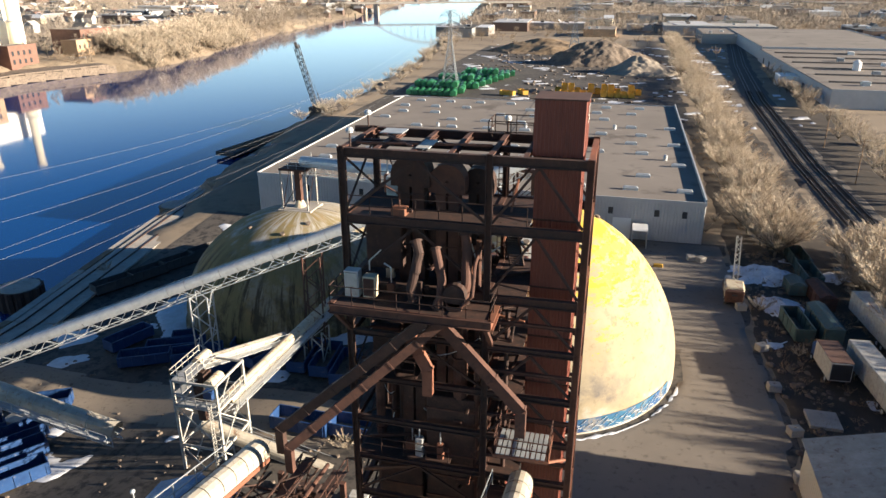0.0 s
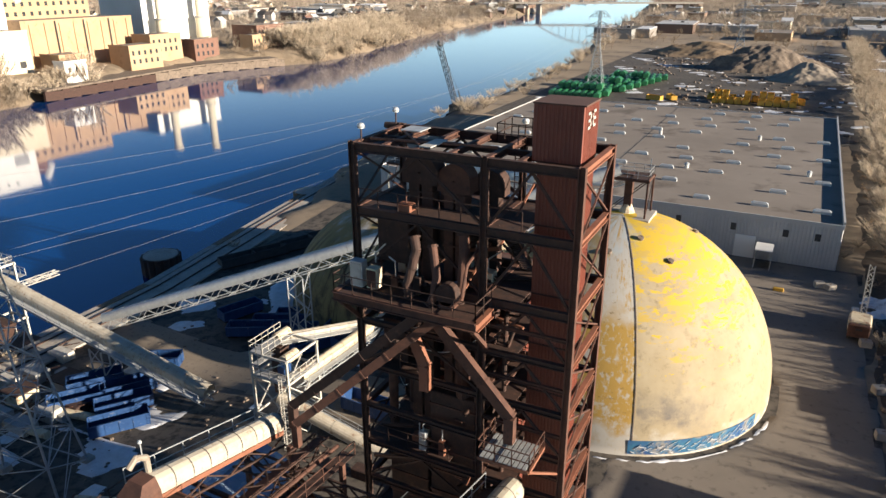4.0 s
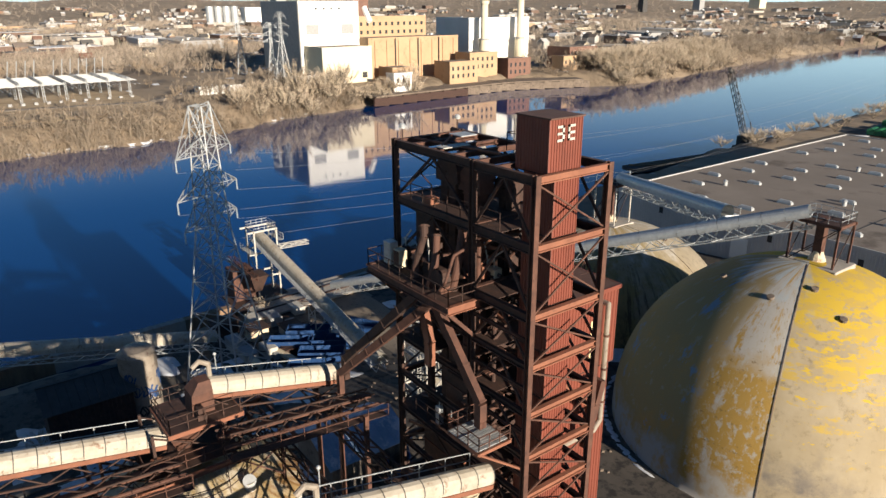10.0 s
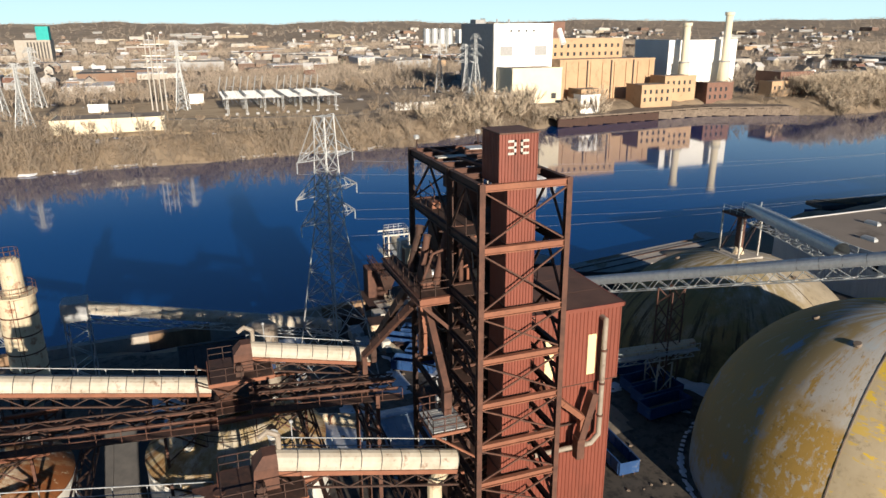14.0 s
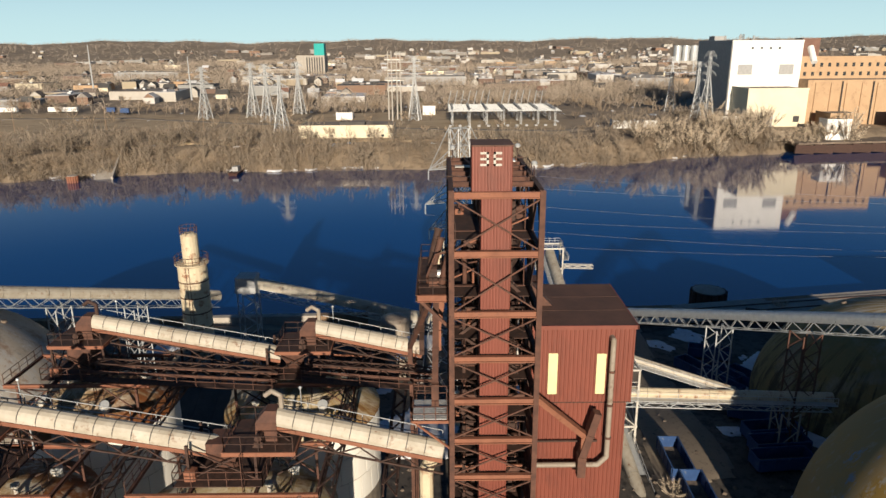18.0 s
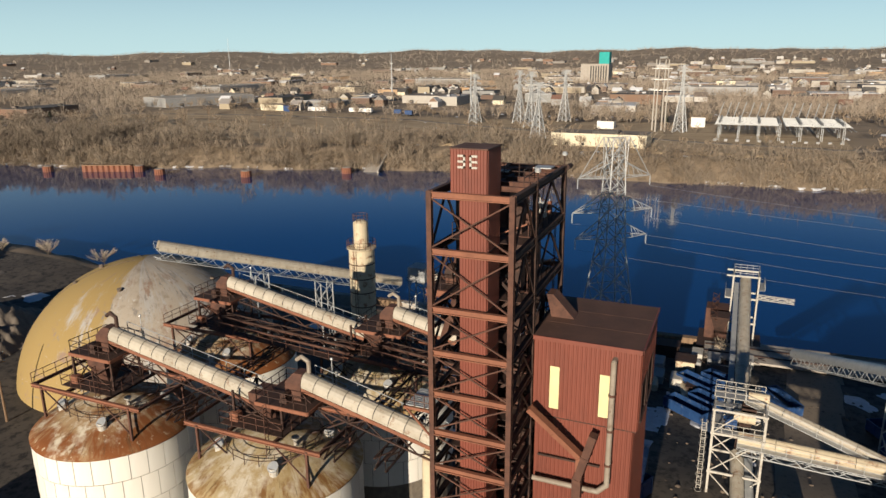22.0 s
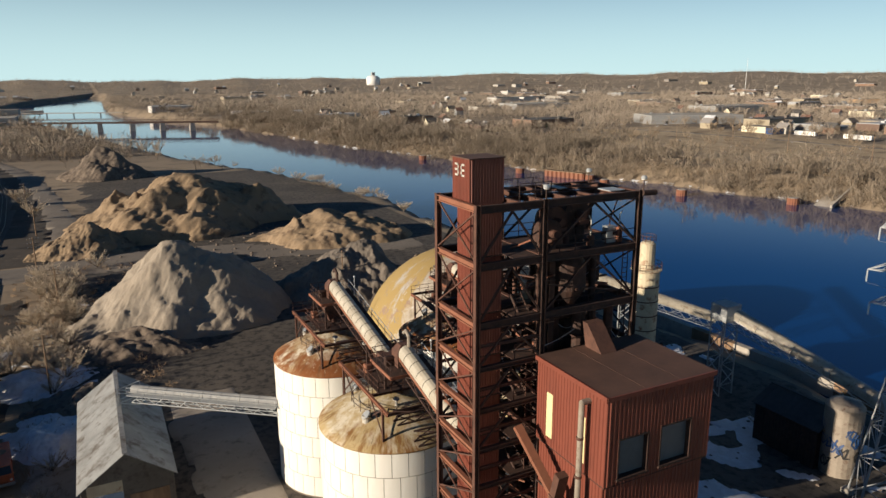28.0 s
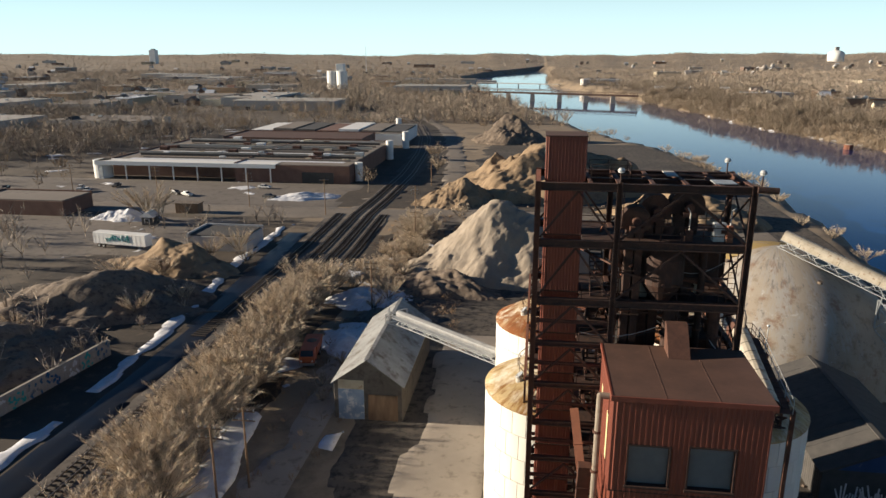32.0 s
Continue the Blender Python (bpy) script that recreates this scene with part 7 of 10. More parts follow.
part("cap", G().beam((-209.3, -250.5, -2.8), (-200.7, -272.5, -2.8), 3.2, 0.4), "wood", cell)
boat = thing("work_barge", "small rusty work boat moored at the far bank", "boat", (-256, -88, -6))
part("hull", G().rings([[(-262, -90, -6.2), (-252, -90, -6.2), (-252, -87, -6.2), (-262, -87, -6.2)], [(-263.5, -90.6, -4.8), (-251, -90.6, -4.8), (-251, -86.4, -4.8), (-263.5, -86.4, -4.8)]]), "rust", boat)
part("cabin", G().rbox(-260, -256, -90, -87.4, -4.8, -2.8, 0.1), "grey", boat)

# lattice crane on the bank
cr = thing("crawler_crane", "dark crawler crane with a raised lattice boom", "crane", (-109.7, 212, -3))
part("boom", G().lattice((-109, 210, -0.5), (-105.7, 189, 25.8), 1.5, 1.5, 22, 0.18), "grey_dark", cr)
part("boom_tip", G().tube((-105.9, 190, 25.2), (-105.5, 188, 26.4), 0.6, 8), "grey_dark", cr)
part("cab", G().rbox(-112.5, -107.5, 209.5, 216.5, -1.8, 1.6, 0.2), "grey_dark", cr)
for dx in (-2.6, 2.6):
    part("track", G().rbox(-110 + dx - 0.5, -110 + dx + 0.5, 208, 217, -3.2, -1.8, 0.3), "tyre", cr)
part("gantry", G().beam((-110, 215.5, 1.5), (-109.5, 212, 6.5), 0.3).beam((-109.5, 212, 6.5), (-105.9, 190, 25.2), 0.08), "grey_dark", cr)
tb = thing("timber_raft", "dark barge and driftwood against the bank", "barge", (-112, 178, -6))
part("deck", G().beam((-118, 158, -4.6), (-110, 206, -4.2), 7, 1.2), "grey_dark", tb)
for i in range(7):
    part("log", G().tube((-120 + i, 160 + i * 5, -3.8), (-112 + i * 0.5, 168 + i * 5, -3.5), 0.35, 7), "wood", tb)

# ---- heaps ----
def lumps(n, seed, cells, octaves):
    """Layered value noise on an n by n grid, about -1 to 1."""
    rg = np.random.RandomState(seed)
    out, amp = np.zeros((n, n)), 1.0
    for k in range(octaves):
        m = min(cells * 2 ** k, n - 1)
        a = rg.uniform(-1, 1, (m + 2, m + 2))
        t = np.linspace(0, m, n)
        i = np.floor(t).astype(int)
        f = t - i
        f = f * f * (3 - 2 * f)
        row = a[i] * (1 - f)[:, None] + a[i + 1] * f[:, None]
        out += amp * (row[:, i] * (1 - f) + row[:, i + 1] * f)
        amp *= 0.55
    return out


def heap(name, cx, cy, rx, ry, h, mat, label, seed, rot=0.0, ridges=0.28, lobes=(), steep=1.0, n=84):
    """A loose heap as a height field: warped cones with gullies, slumps and crumbs."""
    u = np.linspace(-1.25, 1.25, n)
    U, V = np.meshgrid(u, u)
    wu, wv = lumps(n, seed, 4, 5), lumps(n, seed + 50, 4, 5)
    warp = 0.10 + 0.22 * ridges
    A, B = U + warp * wu, V + warp * wv
    rr = np.hypot(A, B)
    z = np.clip(1 - rr, 0, None) ** steep
    for lx, ly, lr, lh in lobes:
        z = np.maximum(z, lh * np.clip(1 - np.hypot(A - lx, B - ly) / lr, 0, None))
    top = z.max()
    z = np.where(z > top * 0.90, top * 0.90 + (z - top * 0.90) * 0.4, z) / (top * 0.94)
    gully = np.abs(lumps(n, seed + 90, 7, 4))
    z = z * (1 - ridges * 0.55 * gully * np.clip(rr * 1.6, 0, 1)) + ridges * 0.10 * lumps(n, seed + 130, 9, 5) * np.clip(z * 5, 0, 1)
    z = z + 0.004 * np.random.RandomState(seed).normal(0, 1, (n, n)) * np.clip(z * 6, 0, 1)
    z = np.where(z < 0.012, -0.06, z)
    c, s = math.cos(rot), math.sin(rot)
    x, y = cx + U * rx * c - V * ry * s, cy + U * rx * s + V * ry * c
    base = height(x, y)
    i = np.arange(n * n).reshape(n, n)
    q = np.stack([i[:-1, :-1], i[:-1, 1:], i[1:, 1:], i[1:, :-1]], -1).reshape(-1, 4)
    f = np.concatenate([q[:, [0, 1, 2]], q[:, [0, 2, 3]]])
    ob = new(name, np_mesh(name, np.stack([x - cx, y - cy, base + z * h], -1).reshape(-1, 3), f, mat, False))
    ob.location = (cx, cy, 0)
    return tagged(ob, label, "heap", "material heaps")


heap("gravel_heap", 7, -103, 22, 19, 15.5, "gravel", "big pale crushed stone heap with gullied sides", 1, 0.2, 0.15, ((0.35, 0.45, 0.55, 0.36), (-0.4, 0.1, 0.6, 0.55)), n=150)
heap("soil_heap", -8, -196, 36, 24, 17.5, "soil", "broad tan soil heap with a cut face", 2, 0.1, 0.35, ((0.5, -0.1, 0.6, 0.75), (-0.55, 0.1, 0.5, 0.7)), 0.8, n=150)
heap("soil_heap", 24, -172, 15, 12, 8.0, "soil", "lumpy tan soil heap", 3, 0.5, 0.4, n=110)
heap("soil_heap", -42, -156, 22, 15, 8.5, "soil", "low tan soil heap by the river", 4, -0.3, 0.4, ((0.5, 0.2, 0.5, 0.8),), 0.8, n=120)
heap("stone_heap", -32, -106, 18, 17, 10.5, "dull_stone", "grey tan heap with a slumped rough face", 5, 0.4, 0.36, ((0.45, 0.3, 0.5, 0.6),), n=150)
heap("coal_heap", 16, -335, 22, 18, 15, "rubble", "dark heap beside the lane", 6)
heap("rubble_heap", -4, -140, 12, 7, 4.0, "rubble", "dark rubble of broken blocks", 7, 0.2, 0.6)
heap("rubble_heap", 18, -86, 12, 7, 4.0, "rubble", "brown rubble and brush heap", 8, -0.4, 0.6)
heap("rubble_heap", 25, -68, 8, 6, 2.6, "rubble", "brown rubble heap with snow", 9, 0.6, 0.6)
heap("earth_mound", 82, -68, 22, 15, 7.5, "rubble", "dark earth mound with brush", 10, 0.3, 0.45)
heap("earth_mound", 80, -92, 15, 9, 7.0, "soil", "brown earth mound with dry brush", 11, -0.2, 0.45)
heap("earth_mound", 88, -38, 20, 14, 7.5, "rubble", "dark earth mound above a painted wall", 12, 0.9, 0.4)
heap("soil_heap", -12, 392, 34, 20, 14, "rubble", "dark brown heap beyond the skips", 13, 0.1, 0.4, n=110)
heap("gravel_heap", 8, 352, 20, 13, 9, "gravel", "pale grey heap beyond the skips", 14)
heap("soil_heap", -48, 452, 40, 20, 9, "soil", "low tan heap by the river", 15)
heap("snow_heap", 32, -78, 9, 6, 2.2, "snow", "heap of dirty snow", 16, 0.2, 0.5)
heap("snow_heap", 30, -57, 6, 8, 1.8, "snow", "heap of dirty snow beside the truck", 17, 0.2, 0.5)
heap("snow_heap", 27, 84, 6, 4, 1.8, "snow", "heap of old snow and slabs", 18, 0.2, 0.7)
heap("snow_heap", 27.5, 72, 4, 5, 1.2, "snow", "old snow among the rubble", 19, 0.2, 0.7)
heap("snow_heap", 118, -136, 9, 5, 3.2, "snow", "ploughed snow heap by the hut", 20, 0.2, 0.5)
heap("snow_heap", 77, -172, 14, 5, 2.0, "snow", "ploughed snow heap at the lot's edge", 21, 0.2, 0.5)
rg = random.Random(8)
g = G()
for k in range(1900):
    x, y = rg.uniform(22.5, 31), rg.uniform(34, 96)
    if k % 3 == 0:
        x, y = rg.uniform(14, 30), rg.uniform(-135, -62)
    if k % 3 == 1:
        x, y = rg.uniform(-35, 22), rg.uniform(-180, -120)
    if k >= 700:
        x, y = rg.uniform(-76, -14), rg.uniform(-60, 92)
    s = rg.uniform(0.15, 0.6) if k < 700 else rg.uniform(0.1, 0.35)
    z = float(height(x, y)) + s * 0.3
    g.ball((x, y, z), s, 5, 3, 0.6)
rg = random.Random(77)
for k in range(520):
    x, y = rg.uniform(-80, 24), rg.uniform(206, 480)
    if x < float(near_x(y)) + 16 or (-92 < x < -44 and 252 < y < 340):
        continue
    w, d, h, z = rg.uniform(0.3, 1.3), rg.uniform(0.3, 1.8), rg.uniform(0.2, 0.9), float(height(x, y))
    g.rings([[(x + e * w * q, y + f * d * q, z + v) for e, f in ((-1, -0.7), (0.8, -1), (1, 0.9), (-0.9, 1))] for v, q in ((-0.1, 1.0), (h * 0.6, 0.9), (h, 0.5))])
solo("debris", g, "rubble", "scattered stones, slabs and debris", "debris", kind="stuff")

# ---- bare trees ----
def tree_shape(seed, limbs, twigs, width, spread=0.34, low=0.18, lean=0.0, plain=False):
    """A leafless tree of height 1: (wood vertices, faces), (twig vertices, faces). Twigs are thin blades on forking limbs."""
    rg = np.random.RandomState(seed)
    wv, wf, tv, tf = [], [], [], []

    def limb(p, q, r0, r1):
        d = q - p
        d = d / np.linalg.norm(d)
        s = np.cross(d, [0.3, 0.2, 1.0])
        s /= np.linalg.norm(s)
        u = np.cross(s, d)
        b = len(wv)
        for e, r in ((p, r0), (q, r1)):
            for k in range(3):
                a = math.pi / 1.5 * k
                wv.append(e + (s * math.cos(a) + u * math.sin(a)) * r)
        for k in range(3):
            j = (k + 1) % 3
            wf.append((b + k, b + j, b + 3 + j))
            wf.append((b + k, b + 3 + j, b + 3 + k))

    base = np.array([0.0, 0.0, 0.0])
    fork = np.array([rg.uniform(-0.03, 0.03) + lean * 0.2, rg.uniform(-0.03, 0.03), low + rg.uniform(0.02, 0.1)])
    limb(base, fork, 0.022, 0.017)
    ends = []
    for k in range(limbs):
        a = 2 * math.pi * (k + rg.uniform(-0.3, 0.3)) / limbs
        out = spread * rg.uniform(0.35, 0.9)
        mid = fork + np.array([math.cos(a) * out * 0.5, math.sin(a) * out * 0.5, rg.uniform(0.14, 0.26)])
        if not plain:
            limb(fork, mid, 0.013, 0.009)
        for j in range(3):
            b = a + rg.uniform(-0.8, 0.8)
            end = mid + np.array([math.cos(b) * out * 0.6, math.sin(b) * out * 0.6, rg.uniform(0.12, 0.40)])
            end[2] = min(end[2], 0.97)
            if not plain:
                limb(mid, end, 0.008, 0.003)
            ends.append((mid, end))
    up = fork + np.array([0, 0, 0.5])
    limb(fork, up, 0.013, 0.004)
    ends.append((fork, up))
    for k in range(twigs):
        p, q = ends[rg.randint(len(ends))]
        o = p + (q - p) * rg.uniform(0.02, 1.1)
        a = rg.uniform(0, 2 * math.pi)
        d = 0.38 * (q - p) / np.linalg.norm(q - p) + np.array([math.cos(a) * 0.62, math.sin(a) * 0.62, rg.uniform(-0.2, 0.6)])
        L = rg.uniform(0.05, 0.15)
        s = np.cross(d, rg.normal(size=3))
        s = s / np.linalg.norm(s) * width * rg.uniform(0.6, 1.3)
        b = len(tv)
        tv.extend([o - s, o + s, o + d * L])
        tf.append((b, b + 1, b + 2))
    return (np.array(wv), np.array(wf)), (np.array(tv), np.array(tf))


NEAR_TREES = [tree_shape(20 + k, 10, 3600, 0.0024, 0.60, 0.03) for k in range(6)]
BUSHES = [tree_shape(60 + k, 9, 2600, 0.0040, 0.66, 0.02) for k in range(4)]
MID_TREES = [tree_shape(40 + k, 6, 230, 0.0125, 0.50, 0.1, plain=True) for k in range(5)]
LOW_BRUSH = [tree_shape(70 + k, 7, 110, 0.020, 0.70, 0.03, plain=True) for k in range(4)]
STAND_TREES = [tree_shape(90 + k, 6, 620, 0.0062, 0.50, 0.12) for k in range(4)]


def tri_mesh(name, vf, mat):
    return np_mesh(name, vf[0], vf[1], mat)


TREE_MESH = [(tri_mesh("trunk", w, "bark"), tri_mesh("crown", t, "twig")) for w, t in NEAR_TREES + BUSHES]


def plant(kind, x, y, h, a, label, category, group):
    wood, tw = TREE_MESH[kind]
    t = thing(category, label, category, (x, y, float(height(x, y)) - 0.1), group)
    t.rotation_euler, t.scale = (0, 0, a), (h, h, h)
    for nm, me in (("trunk", wood), ("crown", tw)):
        ob = new(nm, me)
        ob.parent = t


rg = random.Random(11)
# row beside the railway, south side
for k in range(150):
    y = 94 + (k / 150) ** 1.45 * 470
    x = 30.5 + rg.uniform(-3.4, 3.4) + (y - 96) * 0.006
    plant(rg.randrange(6), x, y, rg.uniform(8.0, 12.0), rg.uniform(0, 6.3), "leafless pale brown tree in the row beside the railway", "tree", "trees by the railway")
for k in range(34):
    y = 105 + k * 7.5
    plant(rg.randrange(6), 68 + rg.uniform(-4, 4) + (y - 100) * 0.02, y, rg.uniform(6, 10), rg.uniform(0, 6.3), "leafless tree before the long building", "tree", "trees by the railway")
for k in range(16):
    plant(6 + rg.randrange(4), rg.uniform(38.5, 44), rg.uniform(44, 92), rg.uniform(4, 6.5), rg.uniform(0, 6.3), "spreading leafless bush beside the skips", "bush", "bushes by the skips")
# tree rows out of view, added to cast shade on the apron
shade = random.Random(91)
for k in range(84):
    y = 6 + k * 1.1 + shade.uniform(-1.5, 1.5)
    plant(shade.randrange(6), 43.5 + shade.uniform(-2.0, 2.0) + 5.5 * (k % 2), y, shade.uniform(7.5, 11.0), shade.uniform(0, 6.3), "leafless pale brown tree along the ditch", "tree", "trees along the ditch")
for k in range(110):
    y = rg.uniform(-84, -4)
    x = 41.5 + rg.uniform(-3.2, 3.2) - (y + 40) * 0.03
    plant(rg.randrange(6) if k % 4 else 6 + rg.randrange(4), x, y, rg.uniform(6.5, 9.5), rg.uniform(0, 6.3), "leafless pale brown tree along the ditch", "tree", "trees along the ditch")
for k in range(40):
    y = rg.uniform(-150, -70)
    plant(rg.randrange(10), 31 + rg.uniform(-4.0, 5.0), y, rg.uniform(3.5, 7), rg.uniform(0, 6.3), "leafless scrub between lane and railway", "tree", "scrub by the lane")
for x, y, h in ((110, -134, 15), (74, -97, 8), (70, -104, 9), (66, -98, 6), (79, -84, 7), (86, -80, 8), (71, -62, 7), (67, -70, 6), (88, -52, 6), (40, -230, 9), (46, -260, 10), (22, -150, 6)):
    plant(rg.randrange(6), x, y, h, rg.uniform(0, 6.3), "single leafless tree on waste ground", "tree", "trees on waste ground")
for k in range(24):
    y = rg.uniform(-300, -95)
    plant(6 + rg.randrange(4), float(near_x(y)) + rg.uniform(3, 11), y, rg.uniform(3, 6.5), rg.uniform(0, 6.3), "leafless bush on the river bank", "bush", "bank bushes")
for k in range(60):
    y = 190 + rg.random() ** 1.2 * 380
    plant(6 + rg.randrange(4), float(near_x(y)) + rg.uniform(3, 14), y, rg.uniform(4, 8), rg.uniform(0, 6.3), "tan leafless bush on the river bank", "bush", "bank bushes")
for x, y in ((-98, 104), (-94, 112), (-88, 66), (-84, 18), (-62, -20), (24, 70), (27, 57), (-24, 24), (6, 118), (19.5, 105), (22, 112), (30, -40), (29, -48), (28.5, -36)):
    plant(6 + rg.randrange(4), x, y, rg.uniform(2.2, 3.8), rg.uniform(0, 6.3), "small dry tan bush in the yard", "bush", "yard bushes")


def scatter(n, xr, yr, ok, hr, seed):
    r = np.random.RandomState(seed)
    x, y = r.uniform(*xr, n), r.uniform(*yr, n)
    keep = ok(x, y, r)
    x, y = x[keep], y[keep]
    z = height(x, y) - 0.3
    h = r.uniform(*hr, len(x))
    return np.stack([x, y, z, h, r.uniform(0.8, 1.15, len(x)), r.uniform(0, 6.3, len(x))], -1)


def wood_and_twigs(name, shapes, rows, label, mat):
    ob = new(name, bake(name, [t for _, t in shapes], rows, mat))
    tagged(ob, label, "woods", kind="stuff")
    ob2 = new("stems", bake("stems", [w for w, _ in shapes], rows, "bark"))
    ob2.parent = ob
    ob2["kind"] = "stuff"


def free(x, y):
    """Not in the river, nor in the built plots."""
    xn, xf = near_x(y), far_x(y)
    return ~((x < xn + 4) & (x > xf - 1))


# the far bank: brush on the slope, scattered trees on the meadow, thicker woods past the bend
wood_and_twigs("bank_brush", LOW_BRUSH, scatter(26000, (-420, -20), (-760, 700), lambda x, y, r: (x < far_x(y) - 1) & (x > far_x(y) - 34) & ~((y > 165) & (y < 300)) & (r.rand(len(x)) < np.where((y > -150) & (y < 150), 0.75, 1.0)), (2.0, 6.5), 3), "tan brush and saplings on the far river bank", "twig_mid")
wood_and_twigs("bank_woods", MID_TREES, scatter(9000, (-620, -20), (-1000, 1000), lambda x, y, r: (x < far_x(y) - 5) & (x > far_x(y) - np.where(y < -330, 150, 75)) & ~((y > 146) & (y < 312) & (x > -430)) & ~((y > -40) & (y < 75) & (x < far_x(y) - 22)) & (r.rand(len(x)) < np.where((y > -260) & (y < 150), 0.30, 0.85)), (7, 15), 4), "bare grey brown trees along the far bank", "twig_dark")

wood_and_twigs("bank_stand", STAND_TREES, scatter(4000, (-420, -240), (90, 560), lambda x, y, r: (x < far_x(y) - 1.5) & np.where(y < 210, (x > far_x(y) - 24) & (r.rand(len(x)) < 0.55), (x > far_x(y) - 58) & (y > 352)) & ~((y > 172) & (y < 345) & (x < far_x(y) - 14)), (9, 18), 12), "tall bare trees crowding the far river bank", "twig")

wood_and_twigs("bend_stand", STAND_TREES, scatter(2600, (-330, -10), (-780, -290), lambda x, y, r: (x < far_x(y) - 4) & (x > far_x(y) - 48), (8, 14), 15), "tall bare trees on the far bank towards the bridge", "twig_dark")
r = np.random.RandomState(14)
ey = r.uniform(-700, 160, 2600)
ex = far_x(ey) - r.uniform(0.5, 17, 2600)
wood_and_twigs("slope_brush", LOW_BRUSH, np.stack([ex, ey, height(ex, ey) - 0.3, r.uniform(2.0, 6.0, 2600), r.uniform(0.8, 1.2, 2600), r.uniform(0, 6.3, 2600)], -1), "brown brush on the slope above the water", "twig_mid")


def groves(x, y):
    """Where the woods of the wider country stand close: above zero."""
    return np.sin(x * 0.0093 + 1) * np.sin(y * 0.0081 + 0.5) + 0.6 * np.sin(x * 0.021 + y * 0.013) + 0.5 * np.sin(y * 0.029 - x * 0.017 + 2) + 0.3 * np.sin(x * 0.07) * np.sin(y * 0.061)


def open_country(x, y):
    return free(x, y) & ~((x > -440) & (x < far_x(y)) & (y > -430) & (y < 345)) & ~((x > -120) & (x < 180) & (y > -430) & (y < 640))


def far_tree(seed, limbs, twigs, wide, spread, low=0.25):
    """A far leafless tree of height 1: a trunk, thin limbs fanning from the fork and a haze of short twigs round them."""
    rg = np.random.RandomState(seed)
    v, f = [], []

    def blade(o, t, w):
        sd = np.cross(t - o, rg.normal(size=3))
        sd = sd / np.linalg.norm(sd) * w
        f.append((len(v), len(v) + 1, len(v) + 2))
        v.extend([o - sd, o + sd, t])

    tips = []
    for k in range(limbs):
        a, up = 2 * math.pi * k * 0.618, rg.uniform(0.5, 0.98)
        out = spread * math.sqrt(max(0.08, 1.05 - up * up)) * rg.uniform(0.6, 1.0)
        o, t = np.array([0.0, 0.0, low * rg.uniform(0.5, 1.2)]), np.array([math.cos(a) * out, math.sin(a) * out, up])
        blade(o, t, 0.012)
        tips.append((o, t))
    for k in range(twigs):
        o, t = tips[rg.randint(limbs)]
        e = o + (t - o) * rg.uniform(0.25, 1.0)
        d = 0.5 * (t - o) / np.linalg.norm(t - o) + rg.normal(size=3) * 0.5
        blade(e, e + d * rg.uniform(0.12, 0.26), wide * rg.uniform(0.6, 1.4))
    blade(np.zeros(3), np.array([0, 0, 0.55]), 0.018)
    return np.array(v, float), np.array(f)


def woods(name, shapes, x, y, lo, hi, seed, label, mat):
    r = np.random.RandomState(seed)
    k = len(x)
    rows = np.stack([x, y, height(x, y) - 0.4, r.uniform(lo, hi, k), r.uniform(0.8, 1.15, k), r.uniform(0, 6.3, k)], -1)
    tagged(new(name, bake(name, shapes, rows, mat)), label, "woods", kind="stuff")


def ring_of(n, r0, r1, bias, a0, a1, seed):
    r = np.random.RandomState(seed)
    d, a = r0 + (r1 - r0) * r.rand(n) ** bias, np.radians(r.uniform(a0, a1, n))
    return d * np.cos(a), d * np.sin(a), r


def waste(x, y, r):
    """Rough ground between the railway, streets and factories."""
    track = np.interp(y, [p[0] for p in TRACK], [p[1] for p in TRACK])
    lane = np.interp(y, [p[0] for p in LANE], [p[1] for p in LANE])
    north = (y < -170) & (np.abs(x - track) > 9) & (np.abs(x - lane) > 7) & ~((x > 58) & (x < 172) & (y > -362) & (y < -160)) & (x > near_x(y) + 6) & ~((x < 40) & (y > -330))
    south = (y > 205) & (np.abs(x - track - 2) > 9) & ~((x > 72) & (x < 172) & (y < 650)) & (x > 27) | (y > 470) & (x < 22) & (x > near_x(y) + 5)
    return (north | south) & (np.sin(x * 0.05 + 1) * np.sin(y * 0.04) + r.normal(0, 0.5, len(x)) > 0.0)


wood_and_twigs("waste_woods", MID_TREES, scatter(4200, (-120, 420), (-760, 760), waste, (5, 11), 8), "bare scrub and trees between railway, streets and factories", "twig_mid")
NEAR_WOOD = [far_tree(200 + k, 9, 44, 0.012, 0.52) for k in range(9)]
FAR_WOOD = [far_tree(220 + k, 7, 17, 0.024, 0.58) for k in range(9)]
HILL_WOOD = [far_tree(240 + k, 6, 9, 0.035, 1.0, 0.1) for k in range(7)]
x, y, r = ring_of(26000, 330, 860, 1.0, 62, 326, 5)
keep = open_country(x, y) & (groves(x, y) + r.normal(0, 0.5, len(x)) > 0.0)
woods("town_trees", NEAR_WOOD, x[keep], y[keep], 6, 12.5, 6, "bare street trees and woods through the town", "twig_far")
x, y, r = ring_of(52000, 860, 1800, 1.0, 62, 326, 15)
keep = open_country(x, y) & (groves(x, y) + r.normal(0, 0.5, len(x)) > -0.2 - 0.5 * (y < -350))
woods("far_groves", FAR_WOOD, x[keep], y[keep], 7, 13, 16, "far bare woods between the streets", "twig_far")
x, y, r = ring_of(13000, 330, 1500, 1.0, 62, 326, 25)
keep = open_country(x, y) & (groves(x, y) + r.normal(0, 0.25, len(x)) > 0.55)
